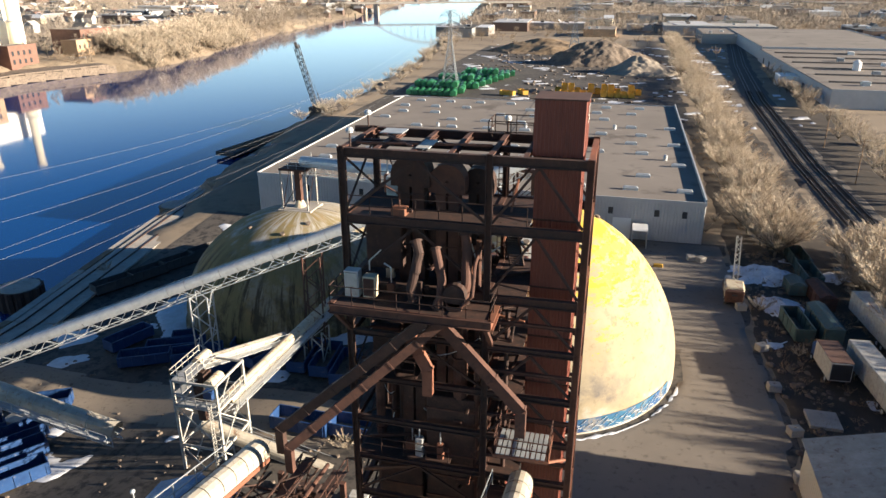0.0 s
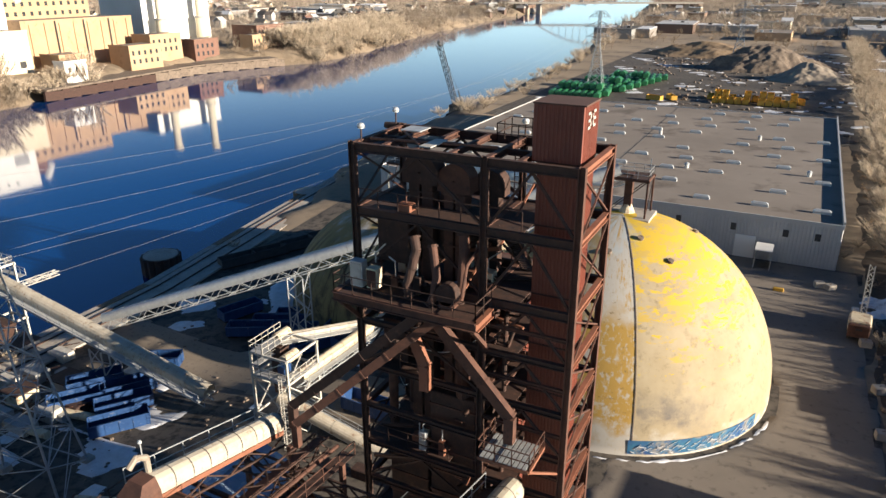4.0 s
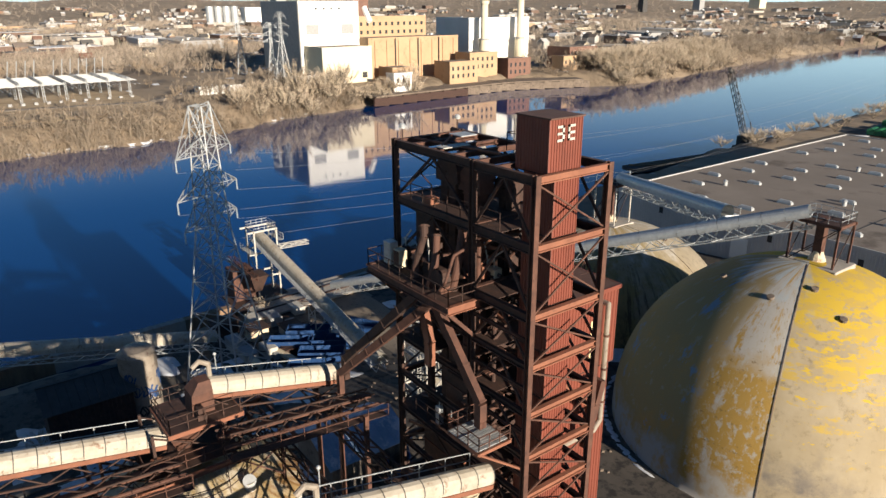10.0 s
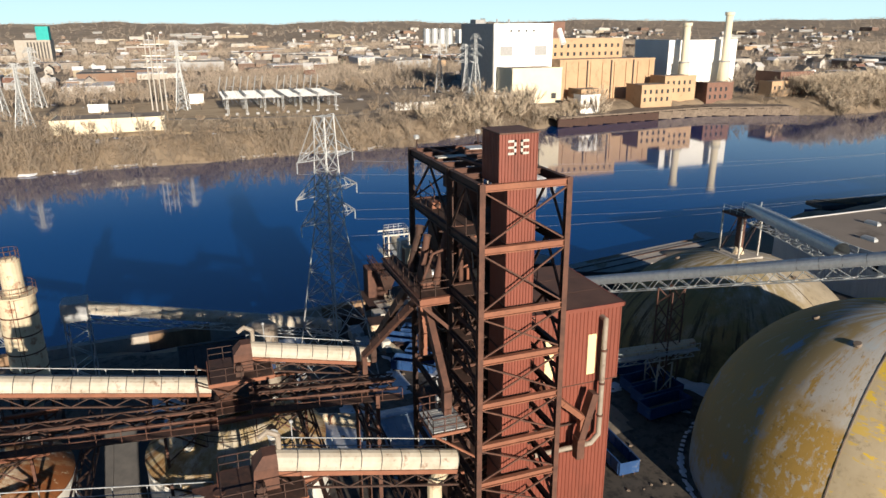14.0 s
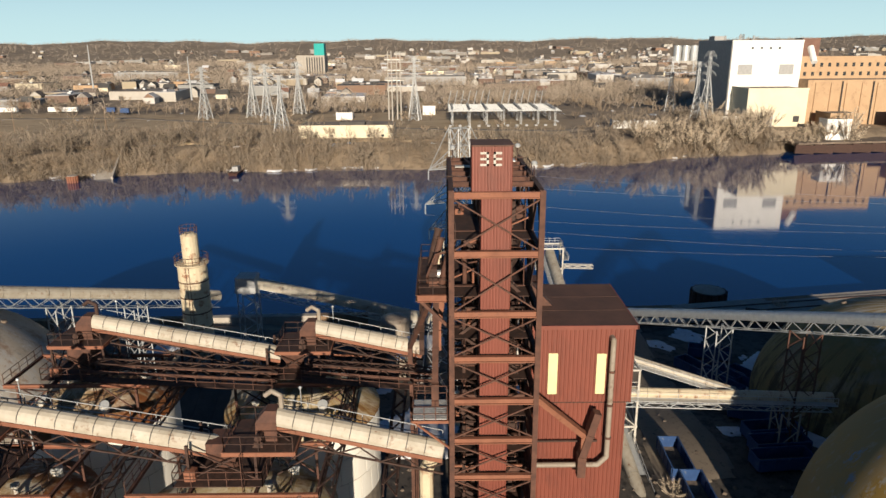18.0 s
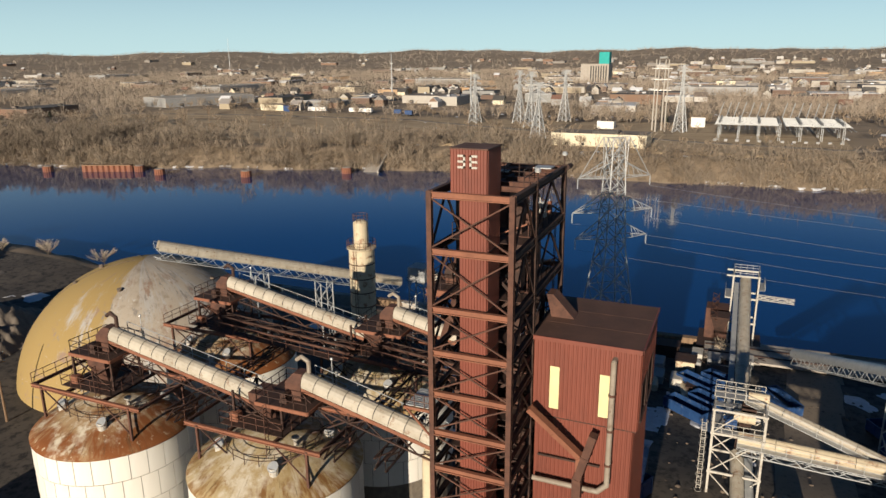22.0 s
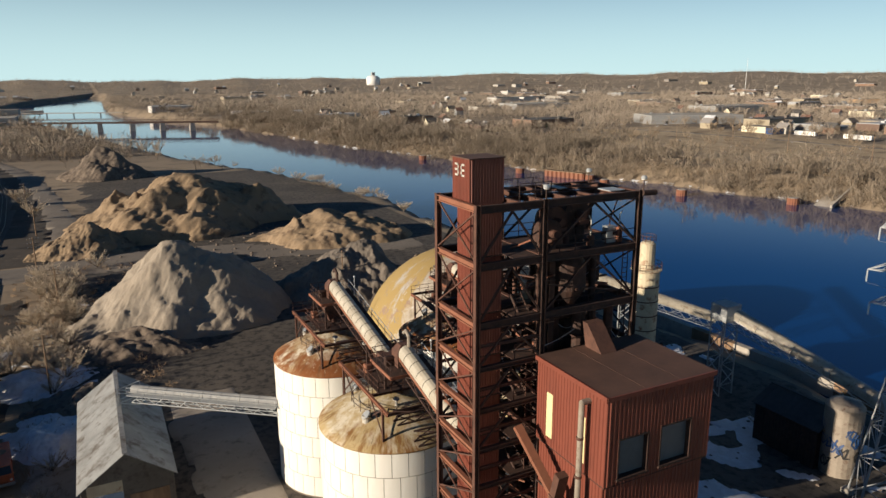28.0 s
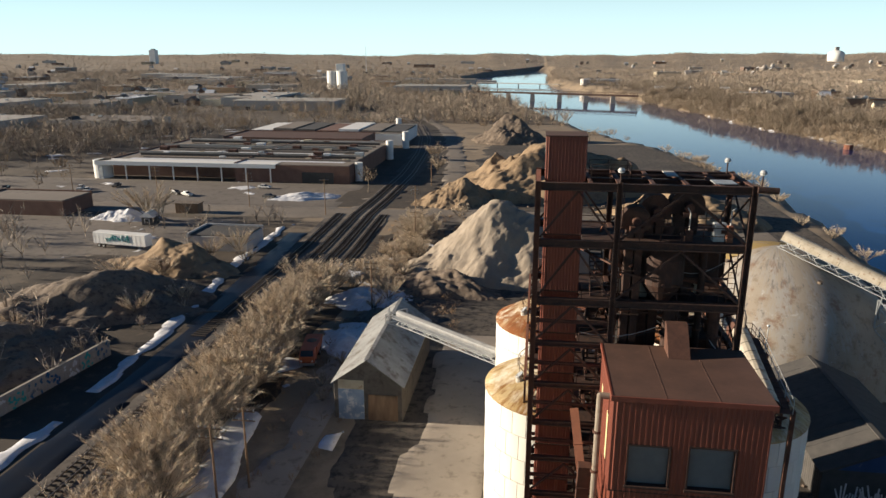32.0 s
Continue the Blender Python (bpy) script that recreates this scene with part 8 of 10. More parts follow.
woods("dark_groves", FAR_WOOD, x[keep], y[keep], 9, 15, 7, "darker close groves of bare trees", "twig_dark")
r = np.random.RandomState(63)
y = r.uniform(-760, 165, 5200)
x = far_x(y) - 2 - 62 * r.rand(5200) ** 1.7
keep = (np.sin(y * 0.05) * np.sin(y * 0.013 + 1) + r.normal(0, 0.5, len(x)) > -0.35) & ~((x < far_x(y) - 28) & (y > -60) & (y < 75))
woods("shore_trees", NEAR_WOOD, x[keep], y[keep], 3.5, 10.5, 64, "brown bare saplings along the far shore", "twig_dark")
r = np.random.RandomState(61)
x, y = r.uniform(64, 520, 3600), r.uniform(-480, -36, 3600)
keep = (np.abs(y + 151) > 11) & ~((x < 212) & (y < -154) & (y > -365)) & (np.abs(along(TRACK, x, y) - 3) > 14) & (np.sin(x * 0.045 + 1) * np.sin(y * 0.05) + r.normal(0, 0.45, len(x)) > 0.15)
woods("east_scrub", NEAR_WOOD, x[keep], y[keep], 3.5, 9.5, 62, "bare scrub and small trees on eastern waste ground", "twig_far")
x, y, r = ring_of(1500, 420, 1600, 1.0, 62, 318, 31)
keep = open_country(x, y) & (groves(x * 1.7, y * 1.7) > 0.5)
woods("conifers", [far_tree(260 + k, 10, 40, 0.03, 0.26, 0.1) for k in range(3)], x[keep], y[keep], 6, 10, 8, "dark green conifers among the bare trees", "conifer")
x, y, r = ring_of(26000, 1700, 4400, 0.9, 62, 326, 26)
keep = free(x, y) & (groves(x * 0.5, y * 0.5) + r.normal(0, 0.6, len(x)) > -0.8)
woods("hill_woods", HILL_WOOD, x[keep], y[keep], 9, 15, 9, "hazy bare woods on the far hills", "twig_far")
wood_and_twigs("meadow_trees", MID_TREES, scatter(500, (-490, -280), (-430, 140), lambda x, y, r: (x < far_x(y) - 30) & (r.rand(len(x)) < np.where(x < -430, 1.0, 0.25)), (6, 12), 7), "scattered bare trees on the far meadow", "twig_mid")
r = np.random.RandomState(19)
bx, by_ = r.uniform(13, 46, 1500), r.uniform(-150, 210, 1500)
keep = ((bx < 34) & (by_ < -60)) | ((bx > 24) & (bx < 42) & (by_ > 30)) | ((bx > 25) & (bx < 33) & (by_ < -26))
bx, by_ = bx[keep], by_[keep]
wood_and_twigs("weed_brush", LOW_BRUSH, np.stack([bx, by_, height(bx, by_), r.uniform(0.8, 2.4, len(bx)), r.uniform(0.7, 1.2, len(bx)), r.uniform(0, 6.3, len(bx))], -1), "rust brown weeds and low brush on rough ground", "reed")
# dry grass and weeds in the yards
r = np.random.RandomState(9)
n = 2600
x, y = r.uniform(-30, 45, n), r.uniform(-150, 100, n)
keep = ((x > 22.5) & (x < 31) & (y > 25)) | ((x > 24.5) & (x < 40) & (y < 0)) | ((x < 30) & (x > 24) & (y < -60))
x, y = x[keep], y[keep]
GRASS = []
for k in range(3):
    q = np.random.RandomState(k)
    v, f = [], []
    for i in range(14):
        a, L = q.uniform(0, 6.3), q.uniform(0.5, 1.0)
        o = np.array([q.uniform(-0.5, 0.5), q.uniform(-0.5, 0.5), 0])
        b = len(v)
        v += [o + [0.03, 0, 0], o - [0.03, 0, 0], o + [math.cos(a) * 0.3, math.sin(a) * 0.3, L]]
        f.append((b, b + 1, b + 2))
    GRASS.append((np.array(v), np.array(f)))
rows = np.stack([x, y, height(x, y) + 0.05, r.uniform(0.5, 1.2, len(x)), r.uniform(0.7, 1.2, len(x)), r.uniform(0, 6.3, len(x))], -1)
tagged(new("dry_grass", bake("dry_grass", GRASS, rows, "reed")), "tufts of dry tan grass and weeds", "grass", kind="stuff")

# ---- power station on the far bank ----
def block(t, x0, x1, y0, y1, z0, z1, mat, name="wall", roof="roof_grey"):
    p = part(name, G().box(x0, x1, y0, y1, z0, z1), mat, t)
    part("roof", G().box(x0 + 0.4, x1 - 0.4, y0 + 0.4, y1 - 0.4, z1, z1 + 0.3), roof, t)
    part("parapet", G().box(x0 - 0.15, x1 + 0.15, y0 - 0.15, y0 + 0.3, z1 - 0.3, z1 + 0.7).box(x1 - 0.3, x1 + 0.15, y0 + 0.3, y1 + 0.15, z1 - 0.3, z1 + 0.7), mat, t)
    return p


def windows(t, x, ys, zs, w, h, mat="window", face="x"):
    for y in ys:
        for z in zs:
            if face == "x":
                wi = part("window", G().box(x, x + 0.12, y - w / 2, y + w / 2, z - h / 2, z + h / 2), mat, t)
            else:
                wi = part("window", G().box(y - w / 2, y + w / 2, x - 0.12, x, z - h / 2, z + h / 2), mat, t)


pp = thing("boiler_house", "tall white clad boiler house of a power station", "power station", (-385, 185, 2), "power station buildings")
block(pp, -412, -360, 161, 200, 1, 47, "white")
# thin grey sheet paints the shade on the wall facing away from the sun
part("grey_cladding", G().box(-412, -360.2, 160.5, 160.8, 1, 47.6), "grey", pp)
windows(pp, -360, (172, 177, 182, 187), (43.5,), 1.2, 1.2)
windows(pp, -360, (169, 192), (32,), 8, 5.5, "grey")
for y in (165, 172, 181, 190):
    part("roof_stub", G().tube((-402 + (y % 5), y, 47), (-402 + (y % 5), y, 50.5), 0.6, 8), "grey", pp)
part("penthouse", G().rbox(-405, -396, 164, 170, 47.2, 50.2, 0.1), "grey", pp)
part("side_chute", G().tube((-358, 203, 44), (-352, 203, 36), 1.6, 12), "white", pp)
pa = thing("cream_annexe", "cream clad annexe of the power station", "power station", (-345, 185, 2), "power station buildings")
block(pa, -360, -338, 163, 195, 1, 22.5, "cream")
windows(pa, -338, (190,), (7,), 3.2, 3.2, "dark")
windows(pa, -338, (176,), (5,), 3.0, 8, "grey")
pb = thing("white_store", "low white store beside the power station", "store", (-348, 155, 2), "power station buildings")
block(pb, -352, -338, 147, 162, 1, 8, "white")
pc = thing("turbine_hall", "long orange brick turbine hall with stepped roofs", "power station", (-375, 245, 2), "power station buildings")
block(pc, -400, -372, 200.2, 258, 1, 38, "brick")
block(pc, -372, -350, 200.2, 268, 1, 26, "brick")
block(pc, -395, -385, 212, 222, 38, 48, "brick_dark")
for y in np.arange(204, 256, 4.6):
    windows(pc, -372, (y,), (29, 34), 1.6, 2.2)
for y in np.arange(205, 266, 8.5):
    part("pilaster", G().box(-350, -349.4, y - 0.7, y + 0.7, 1, 25), "brick", pc)
for y in (219, 236, 252):
    part("downpipe", G().tube((-349.2, y, 2), (-349.2, y, 26), 0.3, 6), "grey_dark", pc)
for x0, x1, y0, y1, z1, m, lb in ((-345, -330, 204, 220, 10, "brick", "small brick pump house by the quay"), (-338, -322, 240, 262, 12, "brick", "small brick pump house by the quay"), (-345, -330, 262, 285, 16, "brick", "brick switch house with window rows"),
                                  (-338, -325, 290, 310, 11.5, "brick_dark", "dark brick pump house by the quay"), (-318, -310, 192, 204, 9, "white", "small pale quay house"), (-333, -322, 338, 352, 11, "brick", "brick intake house by the water"), (-352, -330, 352, 380, 16, "brick_dark", "dark brick works with tall windows")):
    t = thing("pump_house", lb, "building", ((x0 + x1) / 2, (y0 + y1) / 2, 2), "quay houses")
    block(t, x0, x1, y0, y1, -4, z1, m)
    for y in np.arange(y0 + 2.5, y1 - 1.5, 4.0):
        windows(t, x1, (y,), (z1 - 3.5, z1 - 8) if z1 > 11 else (z1 - 3.5,), 1.4, 2.4, "window")
pw = thing("filter_house", "bright white filter building behind two chimneys", "power station", (-385, 318, 2), "power station buildings")
block(pw, -404, -366, 290, 346, 1, 36, "white")
part("door", G().box(-366, -365.9, 300, 306, 1, 6), "grey", pw)
for y, h in ((297, 47.5), (330, 54)):
    ch = thing("chimney", "tall cream chimney with a rounded rim", "chimney", (-358, y, 2), "chimneys")
    part("flue", G().lathe(-358, y, [(4.2, 0), (3.3, 22), (2.5, 24), (2.3, h - 2)], 24), "cream", ch, smooth=True)
    part("rim", G().lathe(-358, y, [(2.9, h - 2), (3.1, h - 1), (3.1, h), (2.2, h + 0.2)], 24), "cream", ch)
    part("gallery", G().lathe(-358, y, [(3.9, 22.4), (3.9, 23.2)], 20), "grey", ch)
qw = thing("quay_wall_far", "sheet pile quay wall of the power station", "quay", (-305, 250, -6), kind="structure")
for k in range(16):
    y = 172 + k * 10
    part("wall_section", G().beam((float(far_x(y)) + 2, y, -3.4), (float(far_x(y + 10)) + 2, y + 10, -4.0), 1.2, 4.2), "rust_dark" if k < 7 else "rubble", qw)
    part("fill", G().beam((float(far_x(y)) - 9, y, -1.0), (float(far_x(y + 10)) - 9, y + 10, -1.0), 22, 0.8), "rubble", qw)

# ---- meadow bank ----
yb = thing("cream_warehouse", "long low cream warehouse by the far bank", "building", (-312, -45, 2))
block(yb, -326, -304, -70, -24, 1.5, 8.4, "cream")
block(yb, -318, -306, -50, -38, 8.4, 9.8, "grey_dark")
for y in (-62, -54, -36, -29):
    windows(yb, -304, (y,), (4.0,), 1.4, 1.2)
sb = thing("yellow_shed", "yellow metal shed beside parked trailers", "building", (-444, -334, 2))
block(sb, -456, -436, -346, -324, 1, 8, "cream")
block(sb, -450, -436, -324, -318, 1, 7.5, "blue")
for x, y, L in ((-452, -302, 17), (-452, -262, 20), (-446, -226, 6), (-440, -214, 6)):
    t = thing("trailer", "white semi trailer parked along the meadow road", "trailer", (x, y, 2), "far trailers")
    part("box", G().rbox(x - 1.3, x + 1.3, y - L / 2, y + L / 2, 3.6, 6.6, 0.1), "white" if L > 8 else "blue", t)
    part("wheels", G().tube((x - 1.3, y + L / 2 - 2, 3.0), (x + 1.3, y + L / 2 - 2, 3.0), 0.55, 10).tube((x - 1.3, y + L / 2 - 3.4, 3.0), (x + 1.3, y + L / 2 - 3.4, 3.0), 0.55, 10), "tyre", t)
# substation
sub = thing("substation", "pale lattice substation with rows of gantries", "substation", (-372, 35, 2))
for i in range(7):
    y = 6 + i * 9.5
    for x in (-392, -372, -352):
        part("gantry_post", G().lattice((x, y, 2), (x, y, 12), 0.9, 0.9, 6, 0.14, up=(1, 0, 0)), "pylon", sub)
    part("gantry_beam", G().lattice((-392, y, 12), (-352, y, 12), 0.9, 0.9, 18, 0.14), "pylon", sub)
    part("bus", G().tube((-392, y + 3, 9), (-352, y + 3, 9), 0.15, 6).tube((-392, y + 5, 9), (-352, y + 5, 9), 0.15, 6), "pylon", sub)
for y0, y1 in ((4, 34), (37, 66)):
    g = G()
    for k in range(24):
        g.beam((-396 + k * 2.0, y0, 11.2), (-396 + k * 2.0, y1, 11.2), 0.28, 0.2)
    for k in range(8):
        g.beam((-396, y0 + (y1 - y0) * k / 7, 11.0), (-350, y0 + (y1 - y0) * k / 7, 11.0), 0.35)
    part("bus_grid", g, "pylon", sub, "pale overhead bus grid")
    for k in range(7):
        part("slanted_rod", G().beam((-398, y0 + 4 * k, 11), (-402, y0 + 4 * k + 2, 19), 0.35), "galv", sub)
for i in range(12):
    part("switchgear", G().rbox(-346, -344.4, 4 + i * 5.2, 5.6 + i * 5.2, 2, 4.4, 0.1), "grey", sub)
for x, y, w, h in ((-338, 98, 13, 4.5), (-342, 112, 7, 4), (-420, -8, 8, 6), (-400, -60, 10, 4)):
    t = thing("switch_house", "small white service building", "building", (x, y, 2), "service buildings")
    block(t, x - 4, x + 4, y - w / 2, y + w / 2, 1.5, 2 + h, "white")
for k in range(4):
    x, y = -392 + (k % 2) * 7, -32 + k * 2.6
    t = thing("steel_monopole", "tall white steel pole with cross arms", "pole", (x, y, 2), "white monopoles")
    part("shaft", G().tube((x, y, 1.5), (x, y, 43), 0.5, 10, 0.28), "pale_paint", t)
    for z in (26, 32, 38):
        part("cross_arm", G().beam((x, y - 2.2, z), (x, y + 2.2, z), 0.3), "white", t)
for x, y, h in ((-386, -16, 38), (-330, -84, 30), (-392, -106, 34), (-420, -122, 34), (-440, -96, 34), (-410, -150, 32), (-372, 148, 34), (-420, 148, 36)):
    pylon(x, y, 2, h, 6.5, ((0.92, 4), (0.80, 5.4), (0.69, 4.6)), 1.3, "pale lattice transmission tower beyond the river", 0.36)
pylon(-362, 150, 2, 40, 7, ((0.93, 4.6), (0.815, 6.4), (0.70, 5.2)), 0.4, "lattice transmission tower by the power station", 0.36)
SOUTH = pylon(-72, 268, 0, 34, 7.5, ((0.93, 4.4), (0.815, 6.0), (0.70, 5.0)), 0.1, "lattice transmission tower among the green skips", 0.24)
cables("power_line", TIPS, SOUTH, 7.0, "high voltage cable along the river")
pylon(-30, 420, 0, 34, 7.5, ((0.93, 4.4), (0.815, 6.0), (0.70, 5.0)), 0.1, "lattice transmission tower farther down the bank", 0.28)
ramp = thing("boat_ramp", "concrete boat ramp on the far bank", "ramp", (-252, -143, -4))
part("slab", G().beam((-246, -141, -6.4), (-272, -147, 1.6), 7, 0.6), "concrete", ramp)
part("side_wall", G().beam((-246, -137, -5.6), (-272, -143, 2.4), 0.8, 1.6), "concrete", ramp)

# ---- landmarks of the town ----
tw = thing("netted_tower", "dark office tower topped by teal scaffold netting", "tower", (-1010, -165, 5))
block(tw, -1025, -995, -206, -166, 0, 31, "concrete")
part("netting", G().rbox(-1015, -998, -181, -166.5, 31.5, 48, 0.4), "teal", tw)
for i in range(7):
    part("fin", G().box(-995, -994, -192 + i * 3.6, -190.4 + i * 3.6, 2, 29), "grey_dark", tw)
gr = thing("grain_elevator", "white grain elevator with steel bins", "elevator", (-1350, 520, 10))
for i in range(4):
    part("bin", G().tube((-1350, 455 + i * 16, 5), (-1350, 455 + i * 16, 40), 7, 16), "galv", gr)
part("house", G().rbox(-1362, -1338, 520, 580, 5, 38, 0.4), "white", gr)
part("headhouse", G().lattice((-1350, 576, 38), (-1350, 576, 60), 6, 6, 6, 0.8, up=(1, 0, 0)), "grey", gr)
wt = thing("white_tank", "white domed tank on the skyline", "tank", (-990, -2560, 5))
part("tank", G().lathe(-990, -2560, [(26, 10), (26, 46), (18, 52), (6, 55)], 24), "white", wt, smooth=True)
part("cupola", G().rbox(-996, -984, -2566, -2554, 54, 66, 0.5), "grey", wt)
ws = thing("twin_silos", "tall white twin silos in the town", "silo", (262, -860, 0))
part("silo_body", G().tube((255, -858, 0), (255, -858, 24), 7, 16), "white", ws)
part("silo_body", G().tube((269, -862, 0), (269, -862, 24), 7, 16), "white", ws)
part("headhouse", G().rbox(252, 262, -866, -856, 24, 33, 0.3), "white", ws)
for x, y, h in ((-640, -330, 48), (-560, -210, 38), (-1500, -1250, 90), (-900, 330, 44), (380, -1500, 60)):
    t = thing("mast", "slender grey mast above the trees", "mast", (x, y, 0), "masts")
    part("pole", G().tube((x, y, 0), (x, y, h), 0.9, 6, 0.3), "galv", t)
for a, d, w, h, m in ((128, 2300, 20, 58, "grey_dark"), (124, 2500, 26, 56, "grey"), (120, 2700, 40, 64, "cream"), (-42, 2300, 46, 58, "grey_dark"), (-60, 2600, 22, 56, "white")):
    x, y = math.cos(radians(a)) * d, math.sin(radians(a)) * d
    z = float(height(x, y))
    t = thing("tower_block", "distant tower block above the trees", "building", (x, y, z), "distant towers")
    part("wall", G().rbox(x - w / 2, x + w / 2, y - w / 2, y + w / 2, z - 3, h, 0.5), m, t)
    part("roof", G().box(x - w / 4, x + w / 4, y - w / 4, y + w / 4, h, h + 4), "grey", t)


# houses and sheds of the town, a few kinds set out many times
def house_kind(w, d, h, wall_m, roof_m):
    t = thing("house", "small gabled house among bare trees", "house", (0, 0, 0), "town houses")
    part("wall", G().rings([[(-w / 2, -d / 2, 0), (w / 2, -d / 2, 0), (w / 2, d / 2, 0), (-w / 2, d / 2, 0)], [(-w / 2, -d / 2, h), (w / 2, -d / 2, h), (w / 2, d / 2, h), (-w / 2, d / 2, h)], [(-w / 2, -0.05, h + d * 0.42), (w / 2, -0.05, h + d * 0.42), (w / 2, 0.05, h + d * 0.42), (-w / 2, 0.05, h + d * 0.42)]]), wall_m, t)
    e = 0.5
    part("roof", G().rings([[(-w / 2 - e, -d / 2 - e, h - 0.3), (-w / 2 - e, 0, h + d * 0.45), (-w / 2 - e, d / 2 + e, h - 0.3), (-w / 2 - e, 0, h + d * 0.45 + 0.35)], [(w / 2 + e, -d / 2 - e, h - 0.3), (w / 2 + e, 0, h + d * 0.45), (w / 2 + e, d / 2 + e, h - 0.3), (w / 2 + e, 0, h + d * 0.45 + 0.35)]]), roof_m, t)
    for y in (-d / 4,):
        part("window", G().box(w / 2, w / 2 + 0.08, y - 0.6, y + 0.6, h - 2.2, h - 0.9), "window", t)
    return t


def hall_kind(w, d, h, wall_m, roof_m):
    t = thing("commercial_hall", "low flat roofed commercial hall", "building", (0, 0, 0), "town halls")
    part("wall", G().box(-w / 2, w / 2, -d / 2, d / 2, -1, h), wall_m, t)
    part("roof", G().box(-w / 2 + 0.4, w / 2 - 0.4, -d / 2 + 0.4, d / 2 - 0.4, h, h + 0.25), roof_m, t)
    for k in range(2):
        a = -w / 3 + (k * 37 % 11) / 11 * w * 0.66
        b = -d / 3 + (k * 23 % 7) / 7 * d * 0.66
        part("roof_unit", G().rbox(a - 1.2, a + 1.2, b - 1, b + 1, h + 0.25, h + 1.6, 0.08), "galv", t)
    for k in range(1):
        y = -d / 2 + d * (k + 0.5) / 3
        part("door", G().box(w / 2, w / 2 + 0.1, y - 2, y + 2, -1, 3.2), "grey_dark", t)
    return t


HOUSES = [house_kind(9, 7.5, 5.2, "pale_paint", "grey_dark"), house_kind(10, 8, 4.0, "cream", "grey_dark"), house_kind(8.5, 7, 5.6, "grey", "brick_dark")]
HALLS = [hall_kind(38, 60, 7, "pale_paint", "roof_grey"), hall_kind(30, 34, 6, "cream", "roof_grey"), hall_kind(44, 90, 8, "grey", "pale_paint"), hall_kind(26, 40, 6, "brick", "roof_grey")]
used = set()
rg = random.Random(21)


def put(kinds, x, y, a):
    k = rg.randrange(len(kinds))
    m = pose(x, y, float(height(x, y)), 0, 0, a)
    if kinds[k] in used:
        copy_thing(kinds[k], m)
    else:
        used.add(kinds[k])
        kinds[k].matrix_basis = m


def island_mat(name, cols, rough=0.85):
    """Each loose piece takes one of a few plain colours by chance."""
    m = bpy.data.materials.new(name)
    m.use_nodes = True
    nd, ln = m.node_tree.nodes, m.node_tree.links
    geo = nd.new("ShaderNodeNewGeometry")
    ramp = nd.new("ShaderNodeValToRGB")
    ramp.color_ramp.interpolation = "CONSTANT"
    for k, c in enumerate(cols):
        e = ramp.color_ramp.elements[k] if k < 2 else ramp.color_ramp.elements.new(k / len(cols))
        e.position, e.color = k / len(cols), (*c, 1)
    ln.new(geo.outputs["Random Per Island"], ramp.inputs[0])
    ln.new(ramp.outputs[0], nd["Principled BSDF"].inputs["Base Color"])
    nd["Principled BSDF"].inputs["Roughness"].default_value = rough
    return m


M["far_walls"] = island_mat("walls of far buildings", ((0.40, 0.375, 0.33), (0.22, 0.20, 0.18), (0.47, 0.45, 0.42), (0.20, 0.125, 0.085), (0.33, 0.28, 0.20), (0.25, 0.25, 0.24), (0.14, 0.092, 0.07)))
M["far_roofs"] = island_mat("roofs of far buildings", ((0.45, 0.45, 0.45), (0.10, 0.095, 0.09), (0.27, 0.25, 0.235), (0.58, 0.59, 0.61), (0.16, 0.13, 0.11), (0.07, 0.068, 0.066), (0.45, 0.44, 0.43)))
far_w, far_r = G(), G()
x, y, r = ring_of(4300, 540, 2600, 0.95, 62, 326, 41)
gv = groves(x, y)
ok = open_country(x, y) & ~((x < -440) & (x > -520) & (np.abs(y) < 300)) & (gv < 0.1 - 0.5 * (y < -350)) & (r.rand(len(x)) < np.where(y < -350, 0.55, 1.0))
